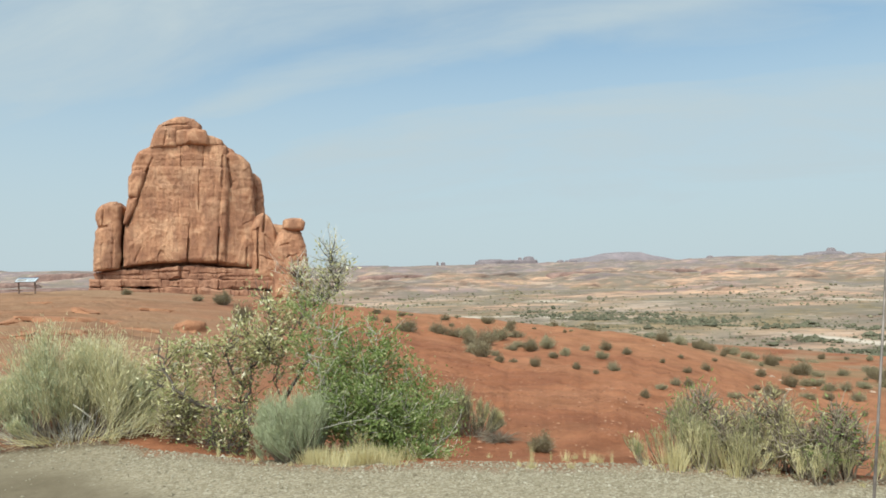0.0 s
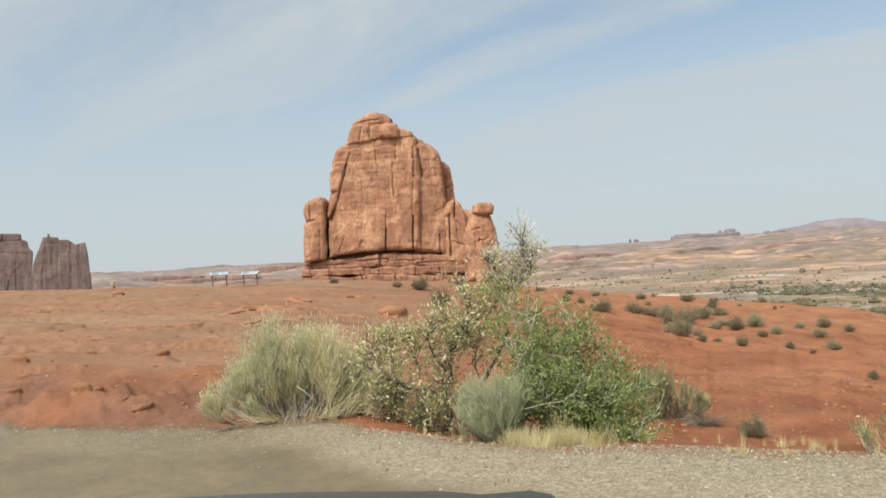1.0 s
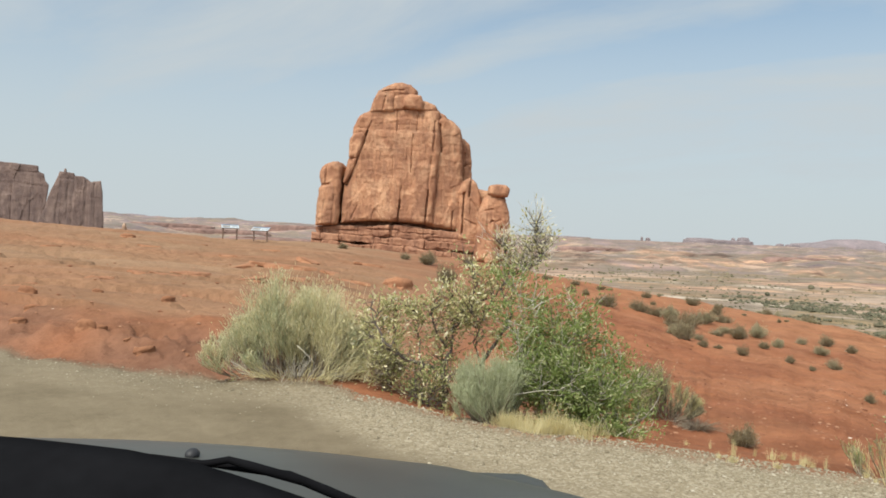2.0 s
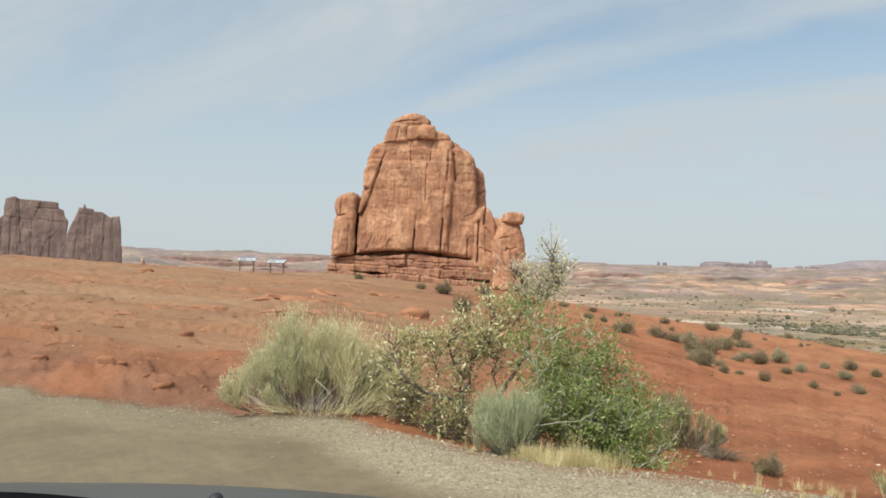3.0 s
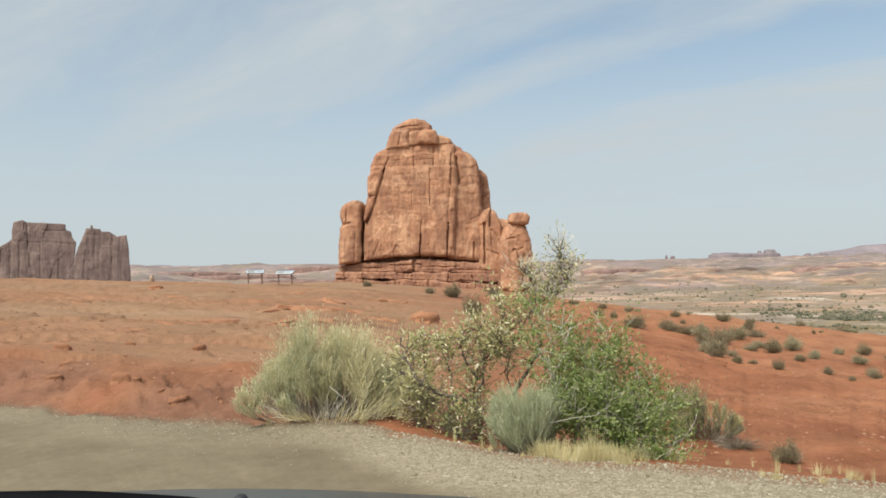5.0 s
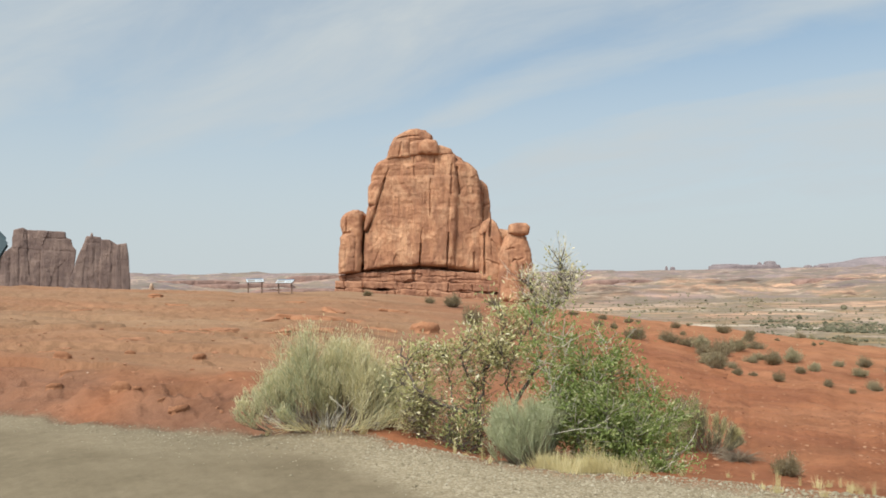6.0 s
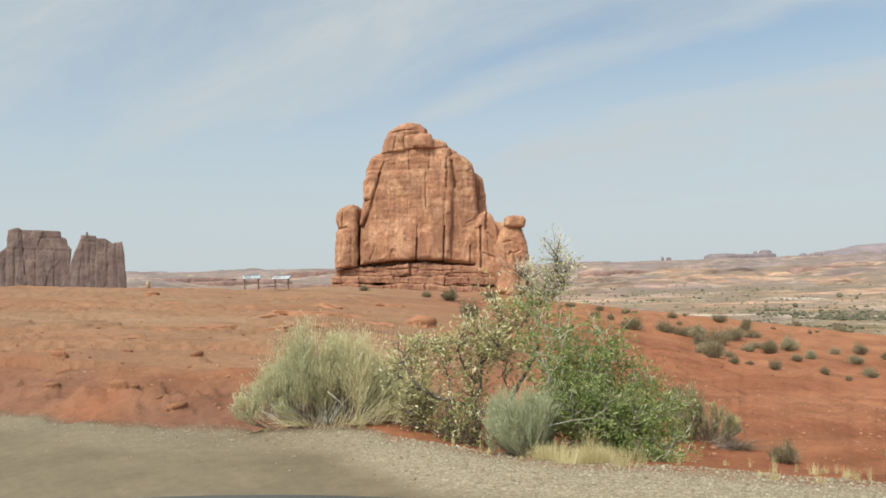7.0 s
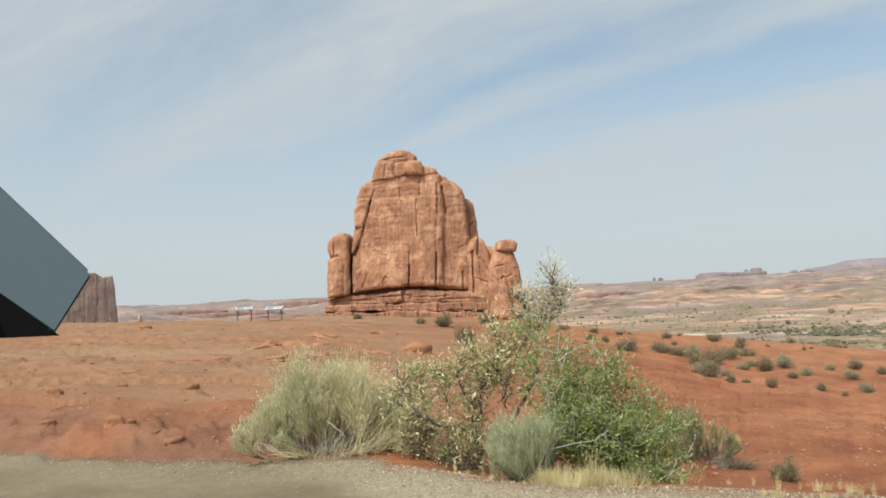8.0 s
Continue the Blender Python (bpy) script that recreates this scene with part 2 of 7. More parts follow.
def ground_mat():
    m, nt, b, v = base_mat("desert_ground", 0.95, 0, 0.15)
    big = noise_node(nt, v, 0.16, 6, 0.6, 0.6)
    red = ramp_node(nt, [(0.30, (0.179, 0.065, 0.033)), (0.52, (0.242, 0.097, 0.047)), (0.72, (0.304, 0.138, 0.073))])
    nt.links.new(big, red.inputs["Fac"])
    # bare slickrock of the bench
    tanr = ramp_node(nt, [(0.28, (0.165, 0.093, 0.053)), (0.46, (0.224, 0.132, 0.077)), (0.75, (0.278, 0.175, 0.106))])
    nt.links.new(noise_node(nt, scaled(nt, v, (0.35, 1.0, 1.0)), 0.55, 7, 0.62, 0.5), tanr.inputs["Fac"])
    clod = ramp_node(nt, [(0.36, (0.70, 0.66, 0.62)), (0.50, (1.0, 1.0, 1.0)), (0.66, (1.22, 1.24, 1.26))])
    nt.links.new(noise_node(nt, v, 1.1, 8, 0.7, 0.4), clod.inputs["Fac"])
    redc = mix_node(nt, 0.85, red.outputs["Color"], clod.outputs["Color"], "MULTIPLY")
    redc = mix_node(nt, attr(nt, "earth"), redc, mix_node(nt, 0.85, (0.172, 0.084, 0.051), clod.outputs["Color"], "MULTIPLY"))
    crust = ramp_node(nt, [(0.50, (0, 0, 0)), (0.66, (1, 1, 1))])
    nt.links.new(noise_node(nt, v, 0.30, 8, 0.66, 0.4), crust.inputs["Fac"])
    redc = mix_node(nt, math_node(nt, "MULTIPLY", crust.outputs["Color"], 0.30), redc, (0.31, 0.155, 0.085))
    redc = mix_node(nt, math_node(nt, "MULTIPLY", attr(nt, "sandy"), 0.6), redc, mix_node(nt, 0.8, (0.300, 0.142, 0.072), clod.outputs["Color"], "MULTIPLY"))
    c = mix_node(nt, attr(nt, "slick"), redc, tanr.outputs["Color"])
    # gravel of the pull-out
    peb = nt.nodes.new("ShaderNodeTexVoronoi")
    peb.inputs["Scale"].default_value = 60.0
    nt.links.new(v, peb.inputs["Vector"])
    sepc = nt.nodes.new("ShaderNodeSeparateColor")
    nt.links.new(peb.outputs["Color"], sepc.inputs[0])
    gr = ramp_node(nt, [(0.0, (0.188, 0.154, 0.102)), (0.55, (0.256, 0.214, 0.144)), (1.0, (0.336, 0.294, 0.218))])
    nt.links.new(sepc.outputs[0], gr.inputs["Fac"])
    dust = ramp_node(nt, [(0.35, (0.129, 0.103, 0.066)), (0.65, (0.167, 0.135, 0.089))])
    nt.links.new(noise_node(nt, v, 1.3, 6, 0.6), dust.inputs["Fac"])
    gcol = mix_node(nt, attr(nt, "stony"), dust.outputs["Color"], gr.outputs["Color"])
    c = mix_node(nt, attr(nt, "gravel"), c, gcol)
    # valley: pale sand and scrub
    sand = ramp_node(nt, [(0.34, (0.137, 0.094, 0.072)), (0.45, (0.250, 0.164, 0.116)), (0.62, (0.348, 0.234, 0.165))])
    nt.links.new(noise_node(nt, scaled(nt, v, (0.35, 1, 1)), 0.012, 8, 0.62, 0.8), sand.inputs["Fac"])
    bars = ramp_node(nt, [(0.40, (0.50, 0.48, 0.49)), (0.49, (1.0, 1.0, 1.0)), (0.60, (1.36, 1.32, 1.27))])
    nt.links.new(noise_node(nt, scaled(nt, v, (0.4, 1, 1)), 0.045, 7, 0.65, 0.6), bars.inputs["Fac"])
    sandc = mix_node(nt, 0.9, sand.outputs["Color"], bars.outputs["Color"], "MULTIPLY")
    broad = ramp_node(nt, [(0.40, (0.60, 0.62, 0.66)), (0.48, (0.95, 0.95, 0.95)), (0.53, (1.05, 1.02, 1.0)), (0.60, (1.26, 1.18, 1.12))])
    nt.links.new(noise_node(nt, scaled(nt, v, (0.55, 1, 1)), 0.0042, 9, 0.68, 0.6), broad.inputs["Fac"])
    sandc = mix_node(nt, 0.9, sandc, broad.outputs["Color"], "MULTIPLY")
    beds = ramp_node(nt, [(0.36, (0.50, 0.47, 0.48)), (0.45, (0.92, 0.90, 0.90)), (0.54, (1.0, 1.0, 1.0)), (0.60, (1.38, 1.36, 1.33))])
    nt.links.new(noise_node(nt, scaled(nt, v, (0.0035, 0.0035, 0.42)), 1.0, 7, 0.68, 0.3), beds.inputs["Fac"])
    sandc = mix_node(nt, 0.85, sandc, beds.outputs["Color"], "MULTIPLY")
    c = mix_node(nt, attr(nt, "far"), c, sandc)
    scrub = ramp_node(nt, [(0.36, (0.094, 0.075, 0.041)), (0.48, (0.165, 0.124, 0.067)), (0.62, (0.269, 0.192, 0.108))])
    nt.links.new(noise_node(nt, v, 0.06, 8, 0.7), scrub.inputs["Fac"])
    c = mix_node(nt, attr(nt, "scrub"), c, scrub.outputs["Color"])
    # distant haze put into the base colour, shared with mauve rock streaks
    haze_tint = mix_node(nt, 0.8, (0.212, 0.170, 0.176), broad.outputs["Color"], "MULTIPLY")
    haze_tint = mix_node(nt, 0.5, haze_tint, beds.outputs["Color"], "MULTIPLY")
    c = mix_node(nt, attr(nt, "mauve_rock_haze"), c, haze_tint)
    spots = ramp_node(nt, [(0.495, (0, 0, 0)), (0.545, (1, 1, 1))])
    nt.links.new(noise_node(nt, v, 0.0085, 11, 0.76, 0.3), spots.inputs["Fac"])
    c = mix_node(nt, math_node(nt, "MULTIPLY", math_node(nt, "MULTIPLY", spots.outputs["Color"], attr(nt, "far")), 0.66), c, (0.165, 0.140, 0.112))
    bright = ramp_node(nt, [(0.55, (0, 0, 0)), (0.60, (1, 1, 1))])
    nt.links.new(noise_node(nt, scaled(nt, v, (0.7, 1, 1)), 0.0065, 10, 0.72, 0.4), bright.inputs["Fac"])
    c = mix_node(nt, math_node(nt, "MULTIPLY", math_node(nt, "MULTIPLY", bright.outputs["Color"], attr(nt, "far")), math_node(nt, "SUBTRACT", 0.50, math_node(nt, "MULTIPLY", attr(nt, "mauve_rock_haze"), 0.4))), c, (0.39, 0.28, 0.21))
    mott = ramp_node(nt, [(0.50, (0, 0, 0)), (0.56, (1, 1, 1))])
    nt.links.new(noise_node(nt, scaled(nt, v, (0.6, 1, 1)), 0.03, 9, 0.7, 0.5), mott.inputs["Fac"])
    c = mix_node(nt, math_node(nt, "MULTIPLY", math_node(nt, "MULTIPLY", mott.outputs["Color"], attr(nt, "far")), 0.62), c, (0.17, 0.142, 0.105))
    streak = ramp_node(nt, [(0.54, (0, 0, 0)), (0.58, (1, 1, 1))])
    nt.links.new(noise_node(nt, scaled(nt, v, (0.8, 1, 1)), 0.014, 12, 0.78, 0.4), streak.inputs["Fac"])
    c = mix_node(nt, math_node(nt, "MULTIPLY", math_node(nt, "MULTIPLY", streak.outputs["Color"], attr(nt, "far")), 0.5), c, (0.43, 0.325, 0.255))
    c = mix_node(nt, attr(nt, "pale"), c, (0.45, 0.375, 0.30))
    fine = noise_node(nt, v, 9.0, 9, 0.75)
    fr = ramp_node(nt, [(0.3, (0.78, 0.76, 0.74)), (0.7, (1.16, 1.16, 1.15))])
    nt.links.new(fine, fr.inputs["Fac"])
    c = mix_node(nt, 0.75, c, fr.outputs["Color"], "MULTIPLY")
    nt.links.new(c, b.inputs["Base Color"])
    med = noise_node(nt, v, 2.2, 8, 0.65)
    relief = math_node(nt, "ADD", math_node(nt, "MULTIPLY", fine, 0.25), med)
    relief = math_node(nt, "MULTIPLY", relief, math_node(nt, "SUBTRACT", 1.0, math_node(nt, "MULTIPLY", attr(nt, "gravel"), 0.75)))
    bump(nt, b, relief, 0.7, 0.14)
    return m


M_GROUND = ground_mat()
M_STRAW = plant_mat("straw_stems", [(0.0, (0.60, 0.53, 0.28)), (0.5, (0.74, 0.66, 0.38)), (1.0, (0.86, 0.80, 0.54))], 0.75, 0.42)
M_RABBIT = plant_mat("rabbitbrush_stems", [(0.0, (0.508, 0.468, 0.265)), (0.45, (0.670, 0.618, 0.373)), (0.8, (0.792, 0.728, 0.481)), (1.0, (0.874, 0.818, 0.609))], 0.75, 0.42)
M_SAGE = plant_mat("sage_foliage", [(0.0, (0.359, 0.378, 0.223)), (0.5, (0.485, 0.509, 0.320)), (1.0, (0.611, 0.626, 0.427))], 0.75, 0.42)
M_GREEN = plant_mat("green_leaves", [(0.0, (0.14, 0.185, 0.05)), (0.5, (0.27, 0.335, 0.11)), (0.88, (0.43, 0.47, 0.20)), (1.0, (0.70, 0.66, 0.42))], 0.5, 0.42)
M_PALE = plant_mat("pale_leaves", [(0.0, (0.294, 0.285, 0.118)), (0.48, (0.482, 0.468, 0.217)), (0.74, (0.733, 0.661, 0.375)), (0.93, (0.923, 0.834, 0.572)), (1.0, (0.964, 0.905, 0.731))], 0.5, 0.42)
M_OLIVE = plant_mat("olive_scrub", [(0.0, (0.24, 0.215, 0.13)), (0.5, (0.37, 0.33, 0.20)), (1.0, (0.52, 0.465, 0.29))], 0.8, 0.42)
M_GREYTWIG = plant_mat("grey_twigs", [(0.0, (0.32, 0.285, 0.23)), (0.5, (0.48, 0.44, 0.36)), (1.0, (0.64, 0.60, 0.52))], 0.85, 0.15)
M_WHITETWIG = plant_mat("bleached_twigs", [(0.0, (0.50, 0.46, 0.38)), (0.5, (0.64, 0.60, 0.51)), (1.0, (0.76, 0.72, 0.63))], 0.8, 0.2)
M_SCRUB = plant_mat("grey_brown_scrub", [(0.0, (0.172, 0.139, 0.080)), (0.5, (0.285, 0.231, 0.134)), (1.0, (0.404, 0.331, 0.202))], 0.8, 0.42)
M_VALLEY = plant_mat("valley_scrub_leaves", [(0.0, (0.120, 0.109, 0.069)), (0.5, (0.203, 0.178, 0.115)), (1.0, (0.311, 0.265, 0.172))], 0.85, 0.2)
M_BRUSH = plant_mat("brown_green_brush", [(0.0, (0.30, 0.27, 0.13)), (0.4, (0.44, 0.40, 0.19)), (0.75, (0.58, 0.52, 0.27)), (1.0, (0.72, 0.63, 0.36))], 0.75, 0.42)
M_BROWNTWIG = plant_mat("brown_twigs", [(0.0, (0.15, 0.115, 0.08)), (0.5, (0.24, 0.19, 0.135)), (1.0, (0.38, 0.32, 0.24))], 0.85, 0.1)
M_DARKLEAF = plant_mat("dark_brush", [(0.0, (0.096, 0.094, 0.060)), (0.5, (0.148, 0.142, 0.090)), (1.0, (0.216, 0.200, 0.128))], 0.8, 0.3)
M_BARK = plain_mat("shrub_bark", (0.11, 0.09, 0.075), 0.9, 0, 0.35, 30.0, 0.2)
# uneven tone puts some of the hood's reflections into the paint colour
M_PAINT = plain_mat("silver_car_paint", (0.050, 0.052, 0.045), 0.42, 0.2, 0.22, 3.0, 0.28)
M_BLACK = plain_mat("black_plastic", (0.018, 0.018, 0.02), 0.6, 0, 0.2, 25.0, 0.4)
# the black plastic again, darkened so that its colour holds the cabin's shade
M_DASH = plain_mat("shaded_black_trim", (0.007, 0.007, 0.008), 0.95, 0, 0.2, 25.0, 0.03)
# the mirror's grey-blue reflection, set as a plain surface colour
M_GREY = plain_mat("mirror_reflection_grey", (0.085, 0.125, 0.145), 0.5, 0, 0.05, 10.0, 0.4)
M_ROD = plain_mat("weathered_rod", (0.16, 0.13, 0.11), 0.5, 0.2, 0.5, 60.0)
M_RUBBER = plain_mat("tyre_rubber", (0.02, 0.02, 0.02), 0.85, 0, 0.2, 20.0, 0.2)
M_SIGN = plain_mat("sign_panel", (0.42, 0.47, 0.50), 0.35, 0, 0.25, 6.0)
M_SIGNBLUE = plain_mat("sign_heading", (0.05, 0.09, 0.16), 0.4, 0, 0.1, 6.0)
M_SIGNPIC = plain_mat("sign_print", (0.22, 0.20, 0.18), 0.4, 0, 0.3, 12.0)
M_POST = plain_mat("sign_post_steel", (0.17, 0.11, 0.08), 0.6, 0.3, 0.2, 12.0)


# ---- building helpers ----
def mesh_of(name, verts, faces, smooth=False):
    me = bpy.data.meshes.new(name)
    me.from_pydata(verts if isinstance(verts, list) else verts.tolist(), [], faces if isinstance(faces, list) else faces.tolist())
    if smooth:
        me.polygons.foreach_set("use_smooth", [True] * len(me.polygons))
    me.update()
    return me


def part(name, data, material, parent=None, label="", smooth=False):
    """One mesh object, from (verts, faces) or a bmesh, under a thing or a part."""
    if isinstance(data, bmesh.types.BMesh):
        me = bpy.data.meshes.new(name)
        data.to_mesh(me)
        data.free()
        if smooth:
            me.polygons.foreach_set("use_smooth", [True] * len(me.polygons))
    else:
        me = mesh_of(name, data[0], data[1], bool(smooth))
    if smooth == "edges":
        me.set_sharp_from_angle(angle=radians(32))
    me.materials.append(material)
    ob = new(name, me)
    if parent:
        ob.parent = parent
    return tagged(ob, label)


def thing(name, label, category, x=0.0, y=0.0, z=0.0, group="", kind=""):
    ob = new(name)
    ob.empty_display_size = 0.2
    ob.location = (x, y, z)
    return tagged(ob, label, category, group, kind)


PERM = np.random.RandomState(7).rand(256, 256)


def vnoise(x, y, seed=0):
    """Smooth noise in -1..1 over the plane, for arrays."""
    x, y = np.asarray(x, float) + seed * 17.31, np.asarray(y, float) + seed * 5.77
    xi, yi = np.floor(x).astype(int), np.floor(y).astype(int)
    u, v = x - xi, y - yi
    u, v = u * u * (3 - 2 * u), v * v * (3 - 2 * v)
    a, b = PERM[xi % 256, yi % 256], PERM[(xi + 1) % 256, yi % 256]
    c, d = PERM[xi % 256, (yi + 1) % 256], PERM[(xi + 1) % 256, (yi + 1) % 256]
    return 2 * ((a * (1 - u) + b * u) * (1 - v) + (c * (1 - u) + d * u) * v) - 1


def fbm(x, y, octaves=4, seed=0, gain=0.5):
    s, amp, tot = 0, 1.0, 0.0
    for i in range(octaves):
        s = s + amp * vnoise(x * 2 ** i, y * 2 ** i, seed + i)
        tot += amp
        amp *= gain
    return s / tot


def blocks(x, y, z, seed):
    """Cells of jointed rock: the number of each point's cell and how near its edge it lies."""
    xi, yi, zi = np.floor(x).astype(int), np.floor(y).astype(int), np.floor(z).astype(int)
    f1, f2, who = np.full(x.shape, 9.0), np.full(x.shape, 9.0), np.zeros(x.shape)
    for i in (-1, 0, 1):
        for j in (-1, 0, 1):
            for k in (-1, 0, 1):
                a, b, c = xi + i, yi + j, zi + k
                h = (a * 73 + b * 151 + c * 37 + seed * 19) % 256
                g = (a * 31 + b * 57 + c * 113 + seed * 7) % 256
                d = np.sqrt((a + PERM[h, g] - x) ** 2 + (b + PERM[g, h] - y) ** 2 + (c + PERM[(h + 91) % 256, g] - z) ** 2)
                near = d < f1
                f2 = np.where(near, f1, np.minimum(f2, d))
                who = np.where(near, PERM[(h + 17) % 256, (g + 43) % 256], who)
                f1 = np.where(near, d, f1)
    return who, f2 - f1


def smooth01(t):
    t = np.clip(t, 0, 1)
    return t * t * (3 - 2 * t)


# ---- the ground ----
# bearings are degrees to the right of straight ahead, ranges from the parked car
def edge_range(a):
    """Where the gravel pull-out ends."""
    return np.interp(a, [-180, -60, -30, -24, -14.6, -9, -6, -4, 2.5, 9.7, 17, 25, 34, 44, 60, 90, 180],
                     [30, 14, 8.9, 7.7, 6.95, 6.85, 6.5, 6.1, 5.56, 5.27, 5.2, 5.15, 5.16, 5.12, 5.5, 9, 30])


def bank_range(a):
    return edge_range(a) + np.interp(a, [-35, -12, 0, 10, 20, 45], [1.1, 0.9, 0.8, 1.6, 3.0, 3.2])


def bank_height(a):
    return np.interp(a, [-180, -70, -35, -14, -7, 0, 6, 12, 20, 30, 48, 70, 120, 180], [0, 0.1, 0.26, 0.20, 0.04, -0.10, -0.22, -0.5, -0.9, -1.05, -1.25, -1.0, 0, 0])


def crest_range(a):
    return np.interp(a, [-180, -60, -40, -10, 3, 9, 18, 25, 31, 40, 48, 80, 180], [60, 50, 46, 46, 48, 52, 48, 42, 38, 30, 25, 40, 60])


def crest_height(a):
    drop = np.interp(a, [-60, -40, -31, -27, -22.8, -14.7, -8.3, -3, 3, 9.4, 17.7, 25.2, 30.9, 36, 42, 48, 70],
                     [0.002, 0.003, 0.0076, 0.0107, 0.0143, 0.0235, 0.0240, 0.030, 0.0366, 0.0516, 0.071, 0.085, 0.098, 0.125, 0.165, 0.185, 0.1])
    return 1.4 - drop * crest_range(a)


def mid_height(a):
    return np.interp(a, [-180, -60, -20, -8, -4, 3, 8, 12, 20, 30, 38, 48, 90, 180], [0, -3, -2.0, -1.5, -2.0, -2.9, -4.2, -6, -9, -11, -11.6, -12.6, -6, 0])


def dome_field(x, y):
    """Rounded hills of bare rock across the valley."""
    return fbm(x * 0.0052, y * 0.0062, 5, 21, 0.55)


def ground_z(x, y, rough=True):
    x, y = np.asarray(x, float), np.asarray(y, float)
    r = np.hypot(x, y) + 1e-6
    a = np.degrees(np.arctan2(x, y))
    wob = 0.10 * fbm(x * 1.3, y * 1.3, 3, 3) + 0.16 * fbm(x * 0.45, y * 0.45, 2, 8)
    e, b, c = edge_range(a) + wob, bank_range(a) + wob, crest_range(a)
    zb, zc, zm = bank_height(a), crest_height(a), mid_height(a)
    z = np.where(r < b, zb * smooth01((r - e) / (b - e)), zb + (zc - zb) * np.clip((r - b) / (c - b), 0, 1))
    t = (r - c) / (110 - c)
    z = np.where(r > c, zc + (zm - zc) * (0.6 * np.clip(t, 0, 1) + 0.4 * smooth01(t)), z)
    z = np.where(r > 110, zm + (-38 - zm) * smooth01((r - 108) / 180), z)
    rise = (40 + 20 * smooth01((-3 - a) / 8) + 8 * smooth01((a - 33) / 6)) * smooth01((r - 850) / 3600)
    bumps = dome_field(x, y)
    domes = 30 * np.maximum(0, bumps + 0.04) ** 0.85 * smooth01((r - 800) / 420)
    swell = 7 * fbm(x * 0.0015, y * 0.0022, 3, 31) * smooth01((r - 900) / 1500) * (1 - 0.75 * smooth01((r - 3300) / 900))
    z = np.where(r > 300, -38 + rise + domes * (1 - 0.8 * smooth01((r - 3000) / 1200)) + swell, z)
    if rough:
        off = smooth01((r - e) / 0.8)
        near = 1 - smooth01((r - 60) / 60)
        z = z + off * near * (0.05 * fbm(x * 0.8, y * 0.8, 4, 40) + 0.10 * fbm(x * 0.2, y * 0.2, 3, 50) * smooth01((r - b) / 6))
        # thin worn ledges on the bench
        bench = smooth01((6 - a) / 14) * smooth01((r - b + 0.5) / 2) * near
        s = (fbm(x * 0.10 + 3, y * 0.42, 4, 60) + 1) * 4.0 + y * 0.12
        step = s - np.floor(s)
        z = z + bench * 0.16 * (smooth01(step / 0.08) - step)
        # clods in the cut bank
        bankzone = np.exp(-((r - b + 0.2) / 0.8) ** 2) * smooth01((-8 - a) / 8)
        z = z + bankzone * (0.13 * fbm(x * 1.3, y * 1.3, 5, 70, 0.6) - 0.12 * np.abs(fbm(x * 2.0, y * 2.0, 5, 75, 0.7)))
        lip = np.exp(-((r - b + 0.05) / 0.32) ** 2) * (np.exp(-((a + 19.5) / 3.2) ** 2) + 0.7 * np.exp(-((a + 29) / 2.5) ** 2))
        z = z - lip * 0.30 * smooth01((fbm(x * 2.1, y * 2.1, 4, 77, 0.6) - 0.10) / 0.10) * (0.6 + fbm(x * 7, y * 7, 3, 78))
        # rills and lumps down the red slope
        hill = smooth01((a - 6) / 8) * smooth01((r - b - 0.5) / 3) * (1 - smooth01((r - c) / 10))
        z = z + hill * (0.16 * fbm(x * 0.35, y * 0.35, 4, 97, 0.6) - 0.10 * np.abs(fbm(a * 0.9, r * 0.06, 4, 98)) + 0.05 * fbm(x * 1.6, y * 1.6, 3, 99))
        z = z + (1 - off) * 0.012 * fbm(x * 1.1, y * 1.1, 4, 80)
        z = z + (1.1 * fbm(x * 0.045, y * 0.045, 4, 95) - 0.25) * smooth01((r - c - 3) / 18) * smooth01((a - 20) / 10) * (1 - smooth01((r - 150) / 60))
        z = z + 1.2 * fbm(x * 0.02, y * 0.02, 3, 90) * smooth01((r - 110) / 80) * (1 - smooth01((r - 900) / 900))
    return z


def spot(bearing, rng, lift=0.0):
    """A place on the ground at a bearing and range."""
    x, y = rng * math.sin(radians(bearing)), rng * math.cos(radians(bearing))
    return x, y, float(ground_z(x, y)) + lift


def wash_range(a, x, y):
    return np.interp(a, [20, 33, 38, 43, 47, 60], [520, 455, 430, 405, 385, 340]) + 34 * fbm(x * 0.006, y * 0.006, 4, 15)


